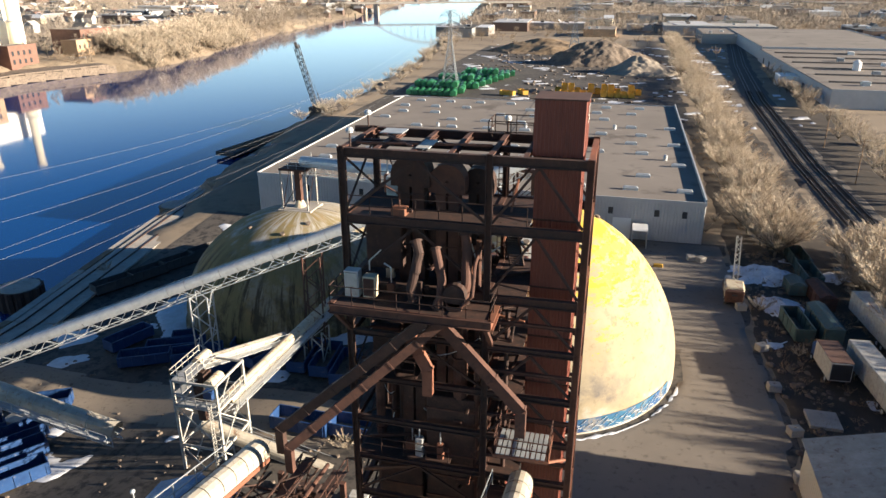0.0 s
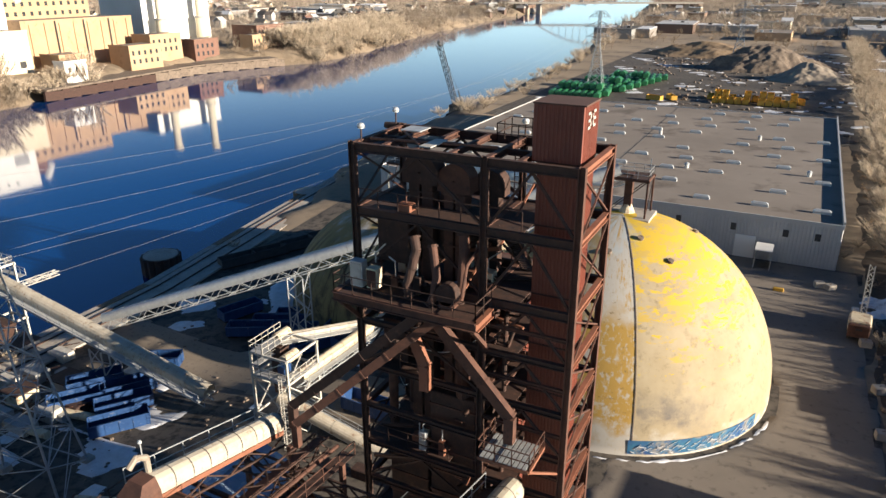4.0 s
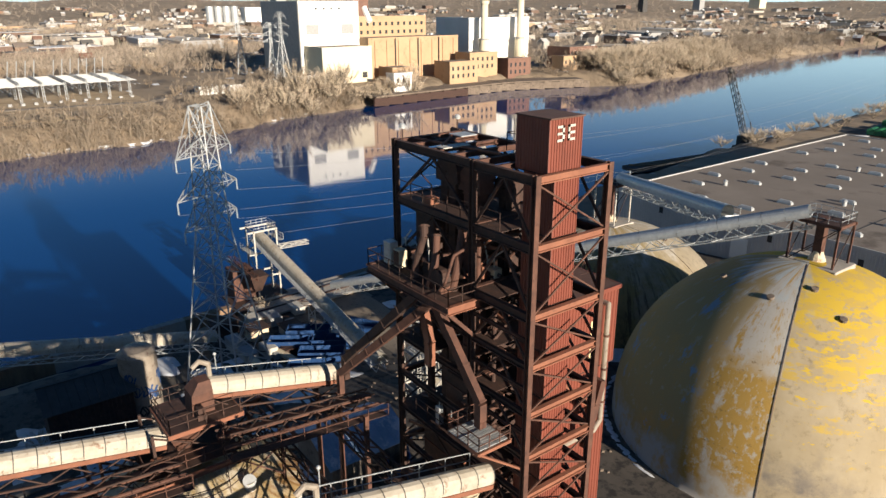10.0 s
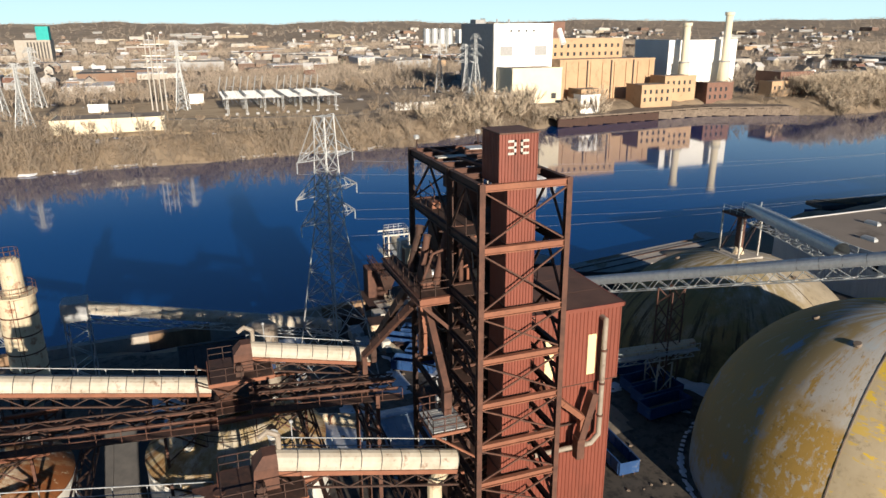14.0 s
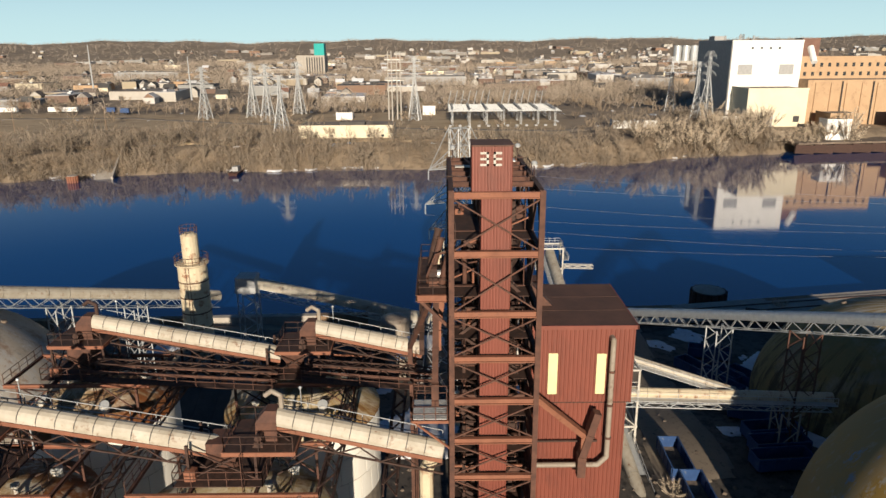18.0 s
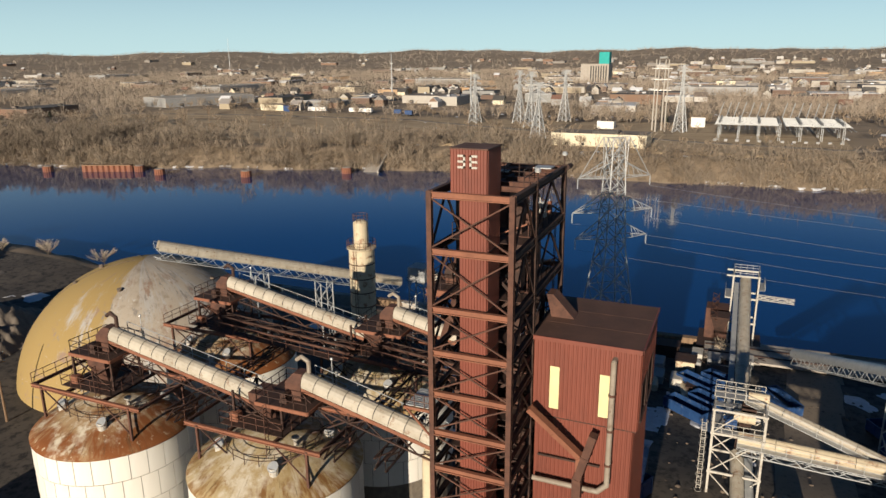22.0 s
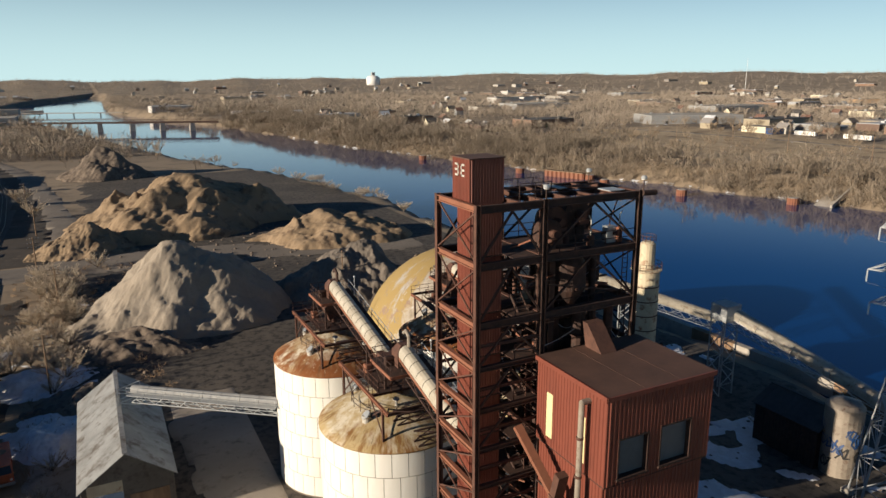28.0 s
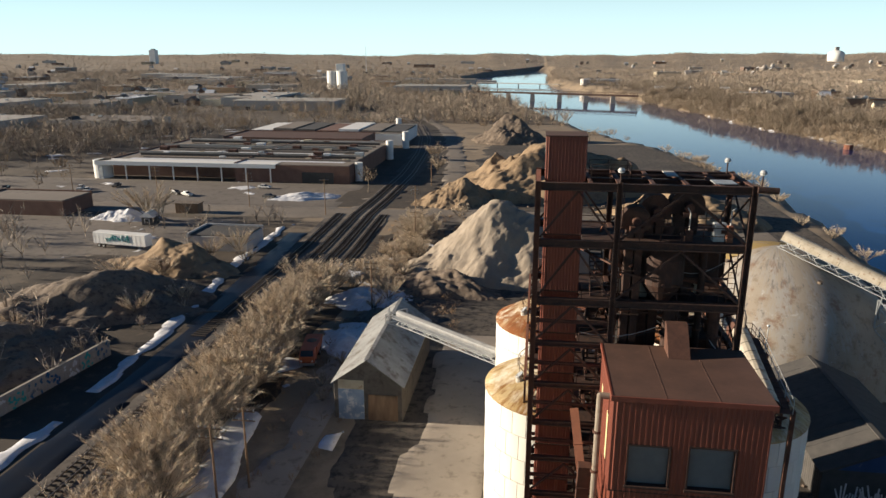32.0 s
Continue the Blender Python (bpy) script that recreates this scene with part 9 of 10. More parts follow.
for px_, py_, q in zip(x[ok], y[ok], gv[ok]):
    small = r.rand() < 0.62
    w, d, h = (r.uniform(8, 12), r.uniform(7, 9), r.uniform(4.5, 6.5)) if small else (r.uniform(16, 60), r.uniform(14, 36), r.uniform(4, 8.5))
    a = r.choice((0.05, 1.62)) + r.uniform(-0.05, 0.05)
    c, s_ = math.cos(a), math.sin(a)
    z = float(height(px_, py_))
    at = lambda e, f, g: (px_ + e * c - f * s_, py_ + e * s_ + f * c, z + g)
    bx_ = [(-w / 2, -d / 2), (w / 2, -d / 2), (w / 2, d / 2), (-w / 2, d / 2)]
    far_w.rings([[at(e, f, g) for e, f in bx_] for g in (-1.5, h)], False)
    if small:
        for sd in (-1, 1):
            e0, e1 = w / 2 + 0.4, d / 2 + 0.5
            far_r.add([at(-e0, sd * e1, h - 0.3), at(e0, sd * e1, h - 0.3), at(e0, 0, h + d * 0.4), at(-e0, 0, h + d * 0.4), at(-e0, sd * e1, h - 0.05), at(e0, sd * e1, h - 0.05), at(e0, 0, h + d * 0.4 + 0.25), at(-e0, 0, h + d * 0.4 + 0.25)],
                      [(0, 1, 2, 3), (4, 5, 6, 7), (0, 1, 5, 4), (1, 2, 6, 5), (3, 0, 4, 7)])
        for e in (-w / 2, w / 2):
            far_w.add([at(e, -d / 2, h), at(e, d / 2, h), at(e, 0, h + d * 0.4)], [(0, 1, 2)])
    else:
        far_r.rings([[at(e * 0.99, f * 0.99, g) for e, f in bx_] for g in (h - 0.1, h + 0.4)])
        for k in range(2):
            e, f = r.uniform(-0.35, 0.35) * w, r.uniform(-0.35, 0.35) * d
            far_r.rings([[at(e + u * 1.6, f + v * 1.4, g) for u, v in ((-1, -1), (1, -1), (1, 1), (-1, 1))] for g in (h + 0.3, h + 1.9)])
far_town = solo("far_town", far_w, "far_walls", "far houses and flat roofed halls among bare trees", "town", kind="stuff")
part("roofs", far_r, "far_roofs", far_town, kind="stuff")
for k in range(120):
    d, a = rg.uniform(560, 1050), rg.uniform(95, 250)
    x, y = math.cos(radians(a)) * d, math.sin(radians(a)) * d
    x, y = round(x / 24) * 24 + rg.uniform(-4, 4), round(y / 17) * 17 + rg.uniform(-3, 3)
    if x < float(far_x(y)) - 60 and (x < -500 or abs(y) > 420):
        put(HOUSES, x, y, rg.choice((0, 90)) + rg.uniform(-4, 4))
for k in range(60):
    d, a = rg.uniform(620, 1700), rg.uniform(95, 262)
    x, y = math.cos(radians(a)) * d, math.sin(radians(a)) * d
    if x < float(far_x(y)) - 90 and x < -480:
        put(HALLS, x, y, rg.choice((0, 90, 70)))
for k in range(44):
    x, y = rg.uniform(110, 700), rg.uniform(-1300, -300)
    if abs(x - np.interp(y, [p[0] for p in TRACK], [p[1] for p in TRACK])) > 45 and not (x < 190 and y > -420):
        put(HALLS, x, y, rg.choice((0, 90)))
for k in range(30):
    x, y = rg.uniform(230, 900), rg.uniform(-1300, -100)
    put(HOUSES, x, y, rg.choice((0, 90)))
for k in range(46):
    x, y = rg.uniform(-120, 700), rg.uniform(560, 1700)
    if x > float(near_x(y)) + 60:
        put(HALLS, x, y, rg.choice((0, 90)))
for k in range(40):
    d = rg.uniform(420, 800)
    x, y = -d, rg.uniform(360, 1100)
    if x < float(far_x(y)) - 60:
        put(HOUSES, x, y, rg.choice((0, 90)))

# ---- bridges ----
b1 = thing("rail_bridge", "dark girder railway bridge on stone piers", "bridge", (-20, -757, 0))
by = lambda x: -789 + (60 - x) * 0.40
for i in range(7):
    x0, x1 = 72 - i * 25, 72 - i * 25 - 24.7
    part("girder_span", G().beam((x0, by(x0), 2.6), (x1, by(x1), 2.6), 5, 1.8), "rust_dark", b1)
    part("truss_side", G().lattice((x0, by(x0) + 2.2, 4.6), (x1, by(x1) + 2.2, 4.6), 0.8, 2.2, 8, 0.3), "rust_dark", b1)
for x in (36, 8, -22, -50, -78):
    y = by(x)
    part("pier", G().rings([[(x - 3, y - 4, -9), (x + 3, y - 4, -9), (x + 3, y + 4, -9), (x - 3, y + 4, -9)], [(x - 2.2, y - 3, 1.7), (x + 2.2, y - 3, 1.7), (x + 2.2, y + 3, 1.7), (x - 2.2, y + 3, 1.7)]]), "concrete", b1)
b3 = thing("road_bridge", "low pale road bridge farther along the river", "bridge", (70, -1140, 0))
part("deck", G().beam((170, -1182, -1.5), (-30, -1099, -1.5), 9, 0.9), "concrete", b3)
for k in range(5):
    x = 140 - k * 35
    y = -1182 + (170 - x) * 0.415
    part("pier", G().beam((x, y, -9), (x, y, -2.0), 1.6), "concrete", b3)
b2 = thing("arch_bridge", "pale road bridge with a tied arch over the river", "bridge", (-290, 1080, 8))
part("deck", G().beam((-420, 1010, 10), (-150, 1120, 10), 16, 2.2), "concrete", b2)
for s in (-7, 7):
    g = G()
    pts = []
    for i in range(17):
        t = i / 16
        pts.append((-372 + 155 * t - s * 0.38, 1029.5 + 63 * t + s * 0.92, 11 + 26 * 4 * t * (1 - t)))
    for p, q in zip(pts, pts[1:]):
        g.beam(p, q, 1.4, 1.8)
    for p in pts[2:-2]:
        g.beam(p, (p[0], p[1], 11), 0.3)
    part("arch", g, "galv", b2)
for x, y in ((-372, 1029), (-217, 1093), (-400, 1018), (-170, 1112)):
    part("pier", G().beam((x, y, -9), (x, y, 9), 7), "concrete", b2)

# ---- skips, vehicles and sheds of the yard ----
M["old_green"] = stuff_mat("faded grey green paint", (0.05, 0.085, 0.075), (0.085, 0.12, 0.105), 0.5, 0.6, 0.0, (0.10, 0.075, 0.055), 1.2, 0.52, 0.68, random_amount=0.3)
M["shed_wall"] = stuff_mat("damp grey block wall", (0.10, 0.088, 0.075), (0.16, 0.14, 0.118), 0.4, 0.9, 0.0, (0.07, 0.06, 0.05), 0.9, 0.52, 0.68)


def skip_kind(mat, L, h, label, lid=False, group="skips", plain=False):
    """An open roll-off container: floor, four ribbed walls, rim, rails, rollers and door."""
    t = thing("roll_off_skip", label, "skip", (0, 0, 0), group)
    w = 2.4
    part("floor", G().box(-w / 2, w / 2, -L / 2, L / 2, 0.3, 0.4), "rubble", t)
    for x in (-w / 2, w / 2):
        part("side_wall", G().box(x - 0.04, x + 0.04, -L / 2, L / 2, 0.3, h), mat, t)
        for i in range(0 if plain else 5):
            y = -L / 2 + 0.3 + (L - 0.6) * i / 4
            part("rib", G().box(x - 0.12, x + 0.12, y - 0.06, y + 0.06, 0.35, h), mat, t)
        if plain:
            continue
        part("rim", G().rbox(x - 0.09, x + 0.09, -L / 2, L / 2, h - 0.08, h + 0.06, 0.03), mat, t)
        part("skid", G().box(x * 0.6 - 0.08, x * 0.6 + 0.08, -L / 2, L / 2, 0.0, 0.3), "rust_dark", t)
    part("end_wall", G().box(-w / 2, w / 2, -L / 2 - 0.04, -L / 2 + 0.04, 0.3, h), mat, t)
    part("door", G().box(-w / 2, w / 2, L / 2 - 0.04, L / 2 + 0.04, 0.3, h).box(-0.06, 0.06, L / 2, L / 2 + 0.12, 0.3, h), mat, t)
    if not plain:
        part("roller", G().tube((-w / 2, -L / 2 + 0.4, 0.18), (w / 2, -L / 2 + 0.4, 0.18), 0.18, 8).tube((-w / 2, L / 2 - 0.4, 0.18), (w / 2, L / 2 - 0.4, 0.18), 0.18, 8), "rust_dark", t)
    if lid:
        part("lid", G().rings([[(-w / 2, -L / 2, h), (w / 2, -L / 2, h), (w / 2, L / 2, h), (-w / 2, L / 2, h)], [(-0.3, -L / 2 + 0.2, h + 0.45), (0.3, -L / 2 + 0.2, h + 0.45), (0.3, L / 2 - 0.2, h + 0.45), (-0.3, L / 2 - 0.2, h + 0.45)]]), mat if lid == 1 else lid, t)
    return t


def set_out(kind, rows):
    """Places a thing at each of rows (x, y, turn[, lift]) on the land."""
    for k, (x, y, a, *z) in enumerate(rows):
        m = pose(x, y, float(height(x, y)) + 0.1 + (z[0] if z else 0), 0, 0, a)
        if k == 0:
            kind.matrix_basis = m
        else:
            copy_thing(kind, m)


set_out(skip_kind("blue", 6.7, 1.8, "open blue roll-off skip in the yard"), [(-66.0, 26.6, -60), (-58.6, 43.0, -62), (-60.6, 39.6, -62), (-56.4, 46.0, -62), (-66.5, 44.0, -20), (-64.0, 20.2, -35), (-61.2, 17.2, -35), (-58.2, 14.0, -35), (-67.2, 15.0, -35),
         (-30.2, 26.2, 88), (-23.4, 26.6, 88), (-36.4, 40.2, 5), (-33.0, 39.6, 5), (-42.2, 40.8, -20), (-47.2, 38.2, -30), (-47.6, 45.2, 10), (-29.8, 38.4, 5)])
set_out(skip_kind("blue", 6.7, 2.3, "tall open blue roll-off skip in the yard"), [(-68.2, 18.6, -35), (-52.4, 40.2, -60), (-29.0, 9.6, 65)])
set_out(skip_kind("grey_dark", 6.7, 1.9, "black roll-off skip by the quay"), [(-79.0, 66.0, -25), (-76.5, 71.5, -25), (-74.0, 77.0, -25), (-81.8, 60.0, -25)])
set_out(skip_kind("green", 6.4, 2.2, "green roll-off skip stored in rows", True, "green skips", True), [(-90 + i * 2.75 + j * 1.6, 258 + j * 7.6, 8, lift) for j in range(10) for i in range(9) if (i + j * 5) % 9 and -90 + i * 2.75 + j * 1.6 > float(near_x(258 + j * 7.6)) + 14 for lift in ((0, 2.65) if j % 3 == 1 and i % 4 else (0,))])
set_out(skip_kind("yellow", 6.4, 2.0, "yellow roll-off skip stored in rows", False, "yellow skips", True), [(-26 + i * 2.8, 270 + j * 7.6, 3, lift) for j in range(2) for i in range(13) if (i + j * 2) % 6 for lift in ((0, 1.75) if j and i % 3 else (0,))] + [(-40, 268, 30), (-46, 264, 70)])
set_out(skip_kind("old_green", 7.5, 2.2, "grey open skip in the row beside the railway", False, "old skips"), [(27.9, 64.4, 6), (33.4, 91.5, 4), (33.6, 84.0, 4)])
set_out(skip_kind("old_green", 8.5, 2.5, "dark green closed container beside the railway", True, "old skips"), [(31.6, 65.2, 5)])
set_out(skip_kind("old_green", 4.0, 2.0, "small green skip with snow beside it", True, "old skips"), [(30.4, 78.6, 4)])
set_out(skip_kind("rust", 7.0, 2.3, "rusty brown closed container beside the railway", True, "old skips"), [(33.4, 75.4, 5)])


def wheel(parent, x, y, r, w, z=None):
    z = r if z is None else z
    ty = part("wheel", G().lathe(0, 0, [(r, -w / 2)], 4), "tyre", parent) if False else None
    t = part("tyre", G().tube((x - w / 2, y, z), (x + w / 2, y, z), r, 14), "tyre", parent)
    part("rim", G().tube((x - w / 2 - 0.02, y, z), (x + w / 2 + 0.02, y, z), r * 0.55, 10), "galv", t)


def truck_kind(cab_m, box_m, label, L=7.5):
    t = thing("truck", label, "truck", (0, 0, 0), "parked trucks")
    part("chassis", G().box(-0.5, 0.5, -L / 2, L / 2, 0.7, 0.95), "rust_dark", t)
    part("cab", G().rings([[(-1.15, L / 2 - 2.2, 0.8), (1.15, L / 2 - 2.2, 0.8), (1.15, L / 2, 0.8), (-1.15, L / 2, 0.8)], [(-1.15, L / 2 - 2.2, 1.9), (1.15, L / 2 - 2.2, 1.9), (1.15, L / 2, 1.8), (-1.15, L / 2, 1.8)], [(-1.05, L / 2 - 2.1, 2.8), (1.05, L / 2 - 2.1, 2.8), (1.05, L / 2 - 0.7, 2.75), (-1.05, L / 2 - 0.7, 2.75)]]), cab_m, t)
    part("windscreen", G().add([(-1.0, L / 2 - 0.02, 1.9), (1.0, L / 2 - 0.02, 1.9), (0.95, L / 2 - 0.62, 2.65), (-0.95, L / 2 - 0.62, 2.65)], [(0, 1, 2, 3)]), "window", t)
    part("bumper", G().rbox(-1.2, 1.2, L / 2, L / 2 + 0.2, 0.5, 0.85, 0.04), "grey", t)
    for x in (-0.85, 0.85):
        part("headlight", G().tube((x, L / 2, 1.15), (x, L / 2 + 0.06, 1.15), 0.15, 10), "white", t)
    part("dump_box", G().rings([[(-1.15, -L / 2, 1.0), (1.15, -L / 2, 1.0), (1.15, L / 2 - 2.5, 1.0), (-1.15, L / 2 - 2.5, 1.0)], [(-1.25, -L / 2 - 0.1, 2.5), (1.25, -L / 2 - 0.1, 2.5), (1.25, L / 2 - 2.4, 2.5), (-1.25, L / 2 - 2.4, 2.5)]]), box_m, t)
    part("load", G().ball((0, -1.2, 2.3), 1.0, 10, 5, 0.4), "rubble", t)
    for x in (-1.0, 1.0):
        for y in (L / 2 - 1.1, -L / 2 + 1.2, -L / 2 + 2.5):
            wheel(t, x, y, 0.52, 0.35)
    return t


set_out(truck_kind("orange", "orange", "faded red dump truck parked among bare trees"), [(34.4, -49.5, 8)])
set_out(truck_kind("white_steel", "grey", "old white flatbed truck among rubble", 6.8), [(-3.5, -139, 70)])


def trailer_kind(mat, L, label):
    t = thing("box_trailer", label, "trailer", (0, 0, 0), "parked trailers")
    part("box", G().rbox(-1.28, 1.28, -L / 2, L / 2, 1.1, 3.9, 0.08), mat, t)
    for i in range(int(L / 1.2)):
        for x in (-1.29, 1.29):
            part("side_rib", G().box(x - 0.02, x + 0.02, -L / 2 + 0.5 + i * 1.2, -L / 2 + 0.56 + i * 1.2, 1.2, 3.8), mat, t)
    part("rear_door", G().box(-1.2, 1.2, -L / 2 - 0.05, -L / 2, 1.2, 3.8), "grey", t)
    part("landing_leg", G().beam((-0.7, L / 2 - 2.5, 0), (-0.7, L / 2 - 2.5, 1.1), 0.14).beam((0.7, L / 2 - 2.5, 0), (0.7, L / 2 - 2.5, 1.1), 0.14), "grey", t)
    for x in (-0.95, 0.95):
        for y in (-L / 2 + 1.4, -L / 2 + 2.7):
            wheel(t, x, y, 0.5, 0.4)
    return t


set_out(trailer_kind("white_steel", 12.5, "white box trailer streaked with dirt"), [(33.8, 49.6, 6), (38.4, 66.0, 6)])
lt = trailer_kind("white", 15.2, "white trailer with a teal sprayed side")
set_out(lt, [(100.8, -105.9, 82)])
lt2 = G()
rg = random.Random(31)
for k in range(26):
    y = -3.4 + k * 0.26
    lt2.beam((1.31, y, 1.6 + rg.random() * 1.5), (1.31, y + rg.uniform(-0.5, 0.5), 2.0 + rg.random() * 1.6), 0.28, 0.03)
spray = part("spray_lettering", lt2, "teal", lt)
spray.matrix_parent_inverse = Matrix.Identity(4)
ORG[lt] = Vector((0, 0, 0))
def box_truck():
    t = thing("box_truck", "old box truck with a rusty pink roof", "truck", (0, 0, 0))
    part("cargo_box", G().rbox(-1.3, 1.3, -3.4, 2.4, 1.0, 3.5, 0.08), "white_steel", t)
    part("box_roof", G().box(-1.3, 1.3, -3.4, 2.4, 3.5, 3.56), "red_roof", t)
    # near-black plate on the closed box paints the shaded inside
    part("open_rear", G().box(-1.15, 1.15, -3.43, -3.4, 1.15, 3.3), "dark", t)
    part("cab", G().rbox(-1.1, 1.1, 2.5, 4.2, 0.7, 2.6, 0.25), "blue", t)
    for x in (-1.0, 1.0):
        for y in (3.4, -2.0):
            wheel(t, x, y, 0.48, 0.3)
    return t


set_out(box_truck(), [(29.6, 53.0, 4)])


def excavator():
    t = thing("crane_truck", "old pale crane truck with an upright boom", "crane truck", (0, 0, 0))
    part("carrier", G().rbox(-1.3, 1.3, -3.6, 3.6, 0.7, 1.4, 0.1), "rust", t)
    part("house", G().rbox(-1.4, 1.4, -3.2, 0.2, 1.4, 3.0, 0.2), "cream_rust", t)
    part("counterweight", G().rbox(-1.35, 1.35, -3.9, -3.2, 1.3, 2.7, 0.15), "rust", t)
    part("marking", G().box(-0.4, 0.4, -3.93, -3.9, 1.9, 2.15), "dark", t)
    part("boom", G().lattice((0.2, 0.3, 2.4), (0.2, 4.4, 8.6), 0.7, 0.7, 9, 0.09), "white_steel", t)
    part("cab", G().rbox(-1.3, -0.3, 0.2, 1.6, 1.5, 3.1, 0.12), "grey", t)
    for x in (-1.05, 1.05):
        for y in (-2.6, -1.3, 1.6, 2.8):
            wheel(t, x, y, 0.55, 0.4)
    return t


set_out(excavator(), [(20.6, 74.2, -4)])


def block_kind():
    t = thing("concrete_block", "pale concrete barrier block on the kerb line", "block", (0, 0, 0), "barrier blocks")
    part("body", G().rbox(-0.75, 0.75, -0.6, 0.6, 0, 0.9, 0.08), "concrete", t)
    part("lifting_eye", G().tube((-0.15, 0, 0.9), (0.15, 0, 0.98), 0.04, 6), "rust", t)
    return t


set_out(block_kind(), [(21.4, 70.0, 10), (22.4, 57.6, 30), (22.2, 47.4, 5), (22.8, 38.4, 20), (21.9, 30.2, 0), (15.6, 89.0, 15), (17.2, 88.6, 40), (23.0, -62.0, 10)])
sl = thing("slab", "square concrete slab lying in the weeds", "slab", (26.4, 41.6, 0))
part("body", G().rbox(24.7, 28.1, 40.0, 43.4, 0.1, 0.5, 0.05), "concrete", sl)
sk2 = thing("yellow_barrier", "small yellow plough blade lying on the apron", "barrier", (9.6, 84, 0))
part("body", G().rbox(9.0, 10.6, 83.9, 84.5, 0.15, 0.7, 0.1), "yellow", sk2)
wr = thing("loading_shelter", "small white shelter at the warehouse wall", "shelter", (6.6, 94, 0))
part("roof", G().box(5.2, 8.0, 92.5, 96.6, 3.4, 3.6), "white", wr)
for x in (5.3, 7.9):
    part("side", G().box(x - 0.06, x + 0.06, 92.6, 96.5, 0.0, 3.4), "white_steel", wr)


def gable_shed(name, x0, x1, y0, y1, z0, eave, ridge, wall_m, roof_m, label, door_m=None, ribs=True):
    """A gabled metal shed along y with a door in its +y end."""
    t = thing(name, label, "shed", ((x0 + x1) / 2, (y0 + y1) / 2, z0))
    xm = (x0 + x1) / 2
    for x, s in ((x0, -1), (x1, 1)):
        a, b = ((x, y0), (x, y1)) if s > 0 else ((x, y1), (x, y0))
        part("side_wall", G().corrugated(a, b, z0, eave, 0.5, 0.06), wall_m, t)
    for y in (y0, y1):
        part("gable_wall", G().add([(x0, y, z0), (x1, y, z0), (x1, y, eave), (xm, y, ridge), (x0, y, eave)], [(0, 1, 2, 3, 4)]), wall_m, t)
    o = 0.4
    for x, s in ((x0 - o, 1), (x1 + o, -1)):
        ez = eave - o * (ridge - eave) / (xm - x0)
        n = 10
        for k in range(n):
            ya, yb = y0 - o + (y1 - y0 + 2 * o) * k / n, y0 - o + (y1 - y0 + 2 * o) * (k + 1) / n - 0.03
            part("roof_sheet", G().rings([[(x, ya, ez), (x, yb, ez), (x, yb, ez + 0.1), (x, ya, ez + 0.1)], [(xm, ya, ridge), (xm, yb, ridge), (xm, yb, ridge + 0.1), (xm, ya, ridge + 0.1)]]), roof_m, t)
    part("ridge_cap", G().box(xm - 0.25, xm + 0.25, y0 - o, y1 + o, ridge + 0.08, ridge + 0.2), roof_m, t)
    if door_m:
        w = (x1 - x0)
        part("door", G().box(xm + 0.06 * w, x1 - 0.06 * w, y1, y1 + 0.12, z0, z0 + (eave - z0) * 0.82), door_m, t, "scratched blue roller door")
        part("door_panel", G().box(x0 + 0.06 * w, xm - 0.0 * w, y1, y1 + 0.1, z0, z0 + (eave - z0) * 0.7), "wood", t)
        part("door_head", G().box(xm + 0.06 * w, x1 - 0.06 * w, y1, y1 + 0.08, z0 + (eave - z0) * 0.82, eave + 0.3), "cream_rust", t)
    return t


M["old_roof"] = stuff_mat("streaked galvanised roof", (0.24, 0.235, 0.22), (0.40, 0.395, 0.38), 0.35, 0.5, 0.3, (0.13, 0.105, 0.08), 0.5, 0.50, 0.64)
gable_shed("truck_shed", 16.4, 25.4, -55.0, -32.0, 0.0, 5.3, 8.6, "shed_wall", "old_roof", "galvanised shed with an open drive bay and a blue door", "pale_blue")
part("conveyor_head_frame", G().lattice((19.6, -45, 8.4), (19.6, -45, 10.4), 2.6, 2.6, 3, 0.12, up=(1, 0, 0)), "galv", bpy.data.objects["truck_shed"], "grey conveyor head frame on the shed roof")
gable_shed("dark_shed", -43.5, -31.0, -44.0, -21.0, -1.8, 4.2, 7.0, "grey_dark", "grey_dark", "dark roofed shed with a blue gable and sprayed wall")
ds = bpy.data.objects["dark_shed"]
part("blue_gable", G().add([(-42.2, -20.95, 4.3), (-32.4, -20.95, 4.3), (-37.2, -20.95, 6.6)], [(0, 1, 2)]), "blue", ds, "bright blue gable sheet")
g = G()
rg = random.Random(4)
for k in range(40):
    x = -41.5 + k * 0.22
    g.beam((x, -20.9, rg.uniform(0.2, 1.4)), (x + rg.uniform(-0.3, 0.5), -20.9, rg.uniform(1.4, 2.8)), 0.16, 0.03, up=(0, 1, 0))
part("sprayed_scrawl", g, "graffiti_white", ds, "white sprayed scrawl")
gable_shed("blue_roof_shed", -37.0, -29.0, 2.0, 11.0, -1.5, 3.4, 5.0, "shed_wall", "pale_blue", "sprayed shed with a blue roof beside the tower")
gable_shed("brown_shed", -66.0, -59.0, -19.0, -9.5, -3.6, 2.2, 4.0, "rust_dark", "grey_dark", "rust brown shed with sprayed wall by the conveyor")
gable_shed("white_roof_shed", 21.5, 40.0, 6.0, 30.0, 0, 5.0, 7.6, "cream", "white_tube", "cream shed with a pale ribbed roof")
GTX, GTY = -61.6, -8.0
gt = thing("sprayed_tank", "upright pale tank covered in blue spray paint", "tank", (GTX, GTY, -3.4))
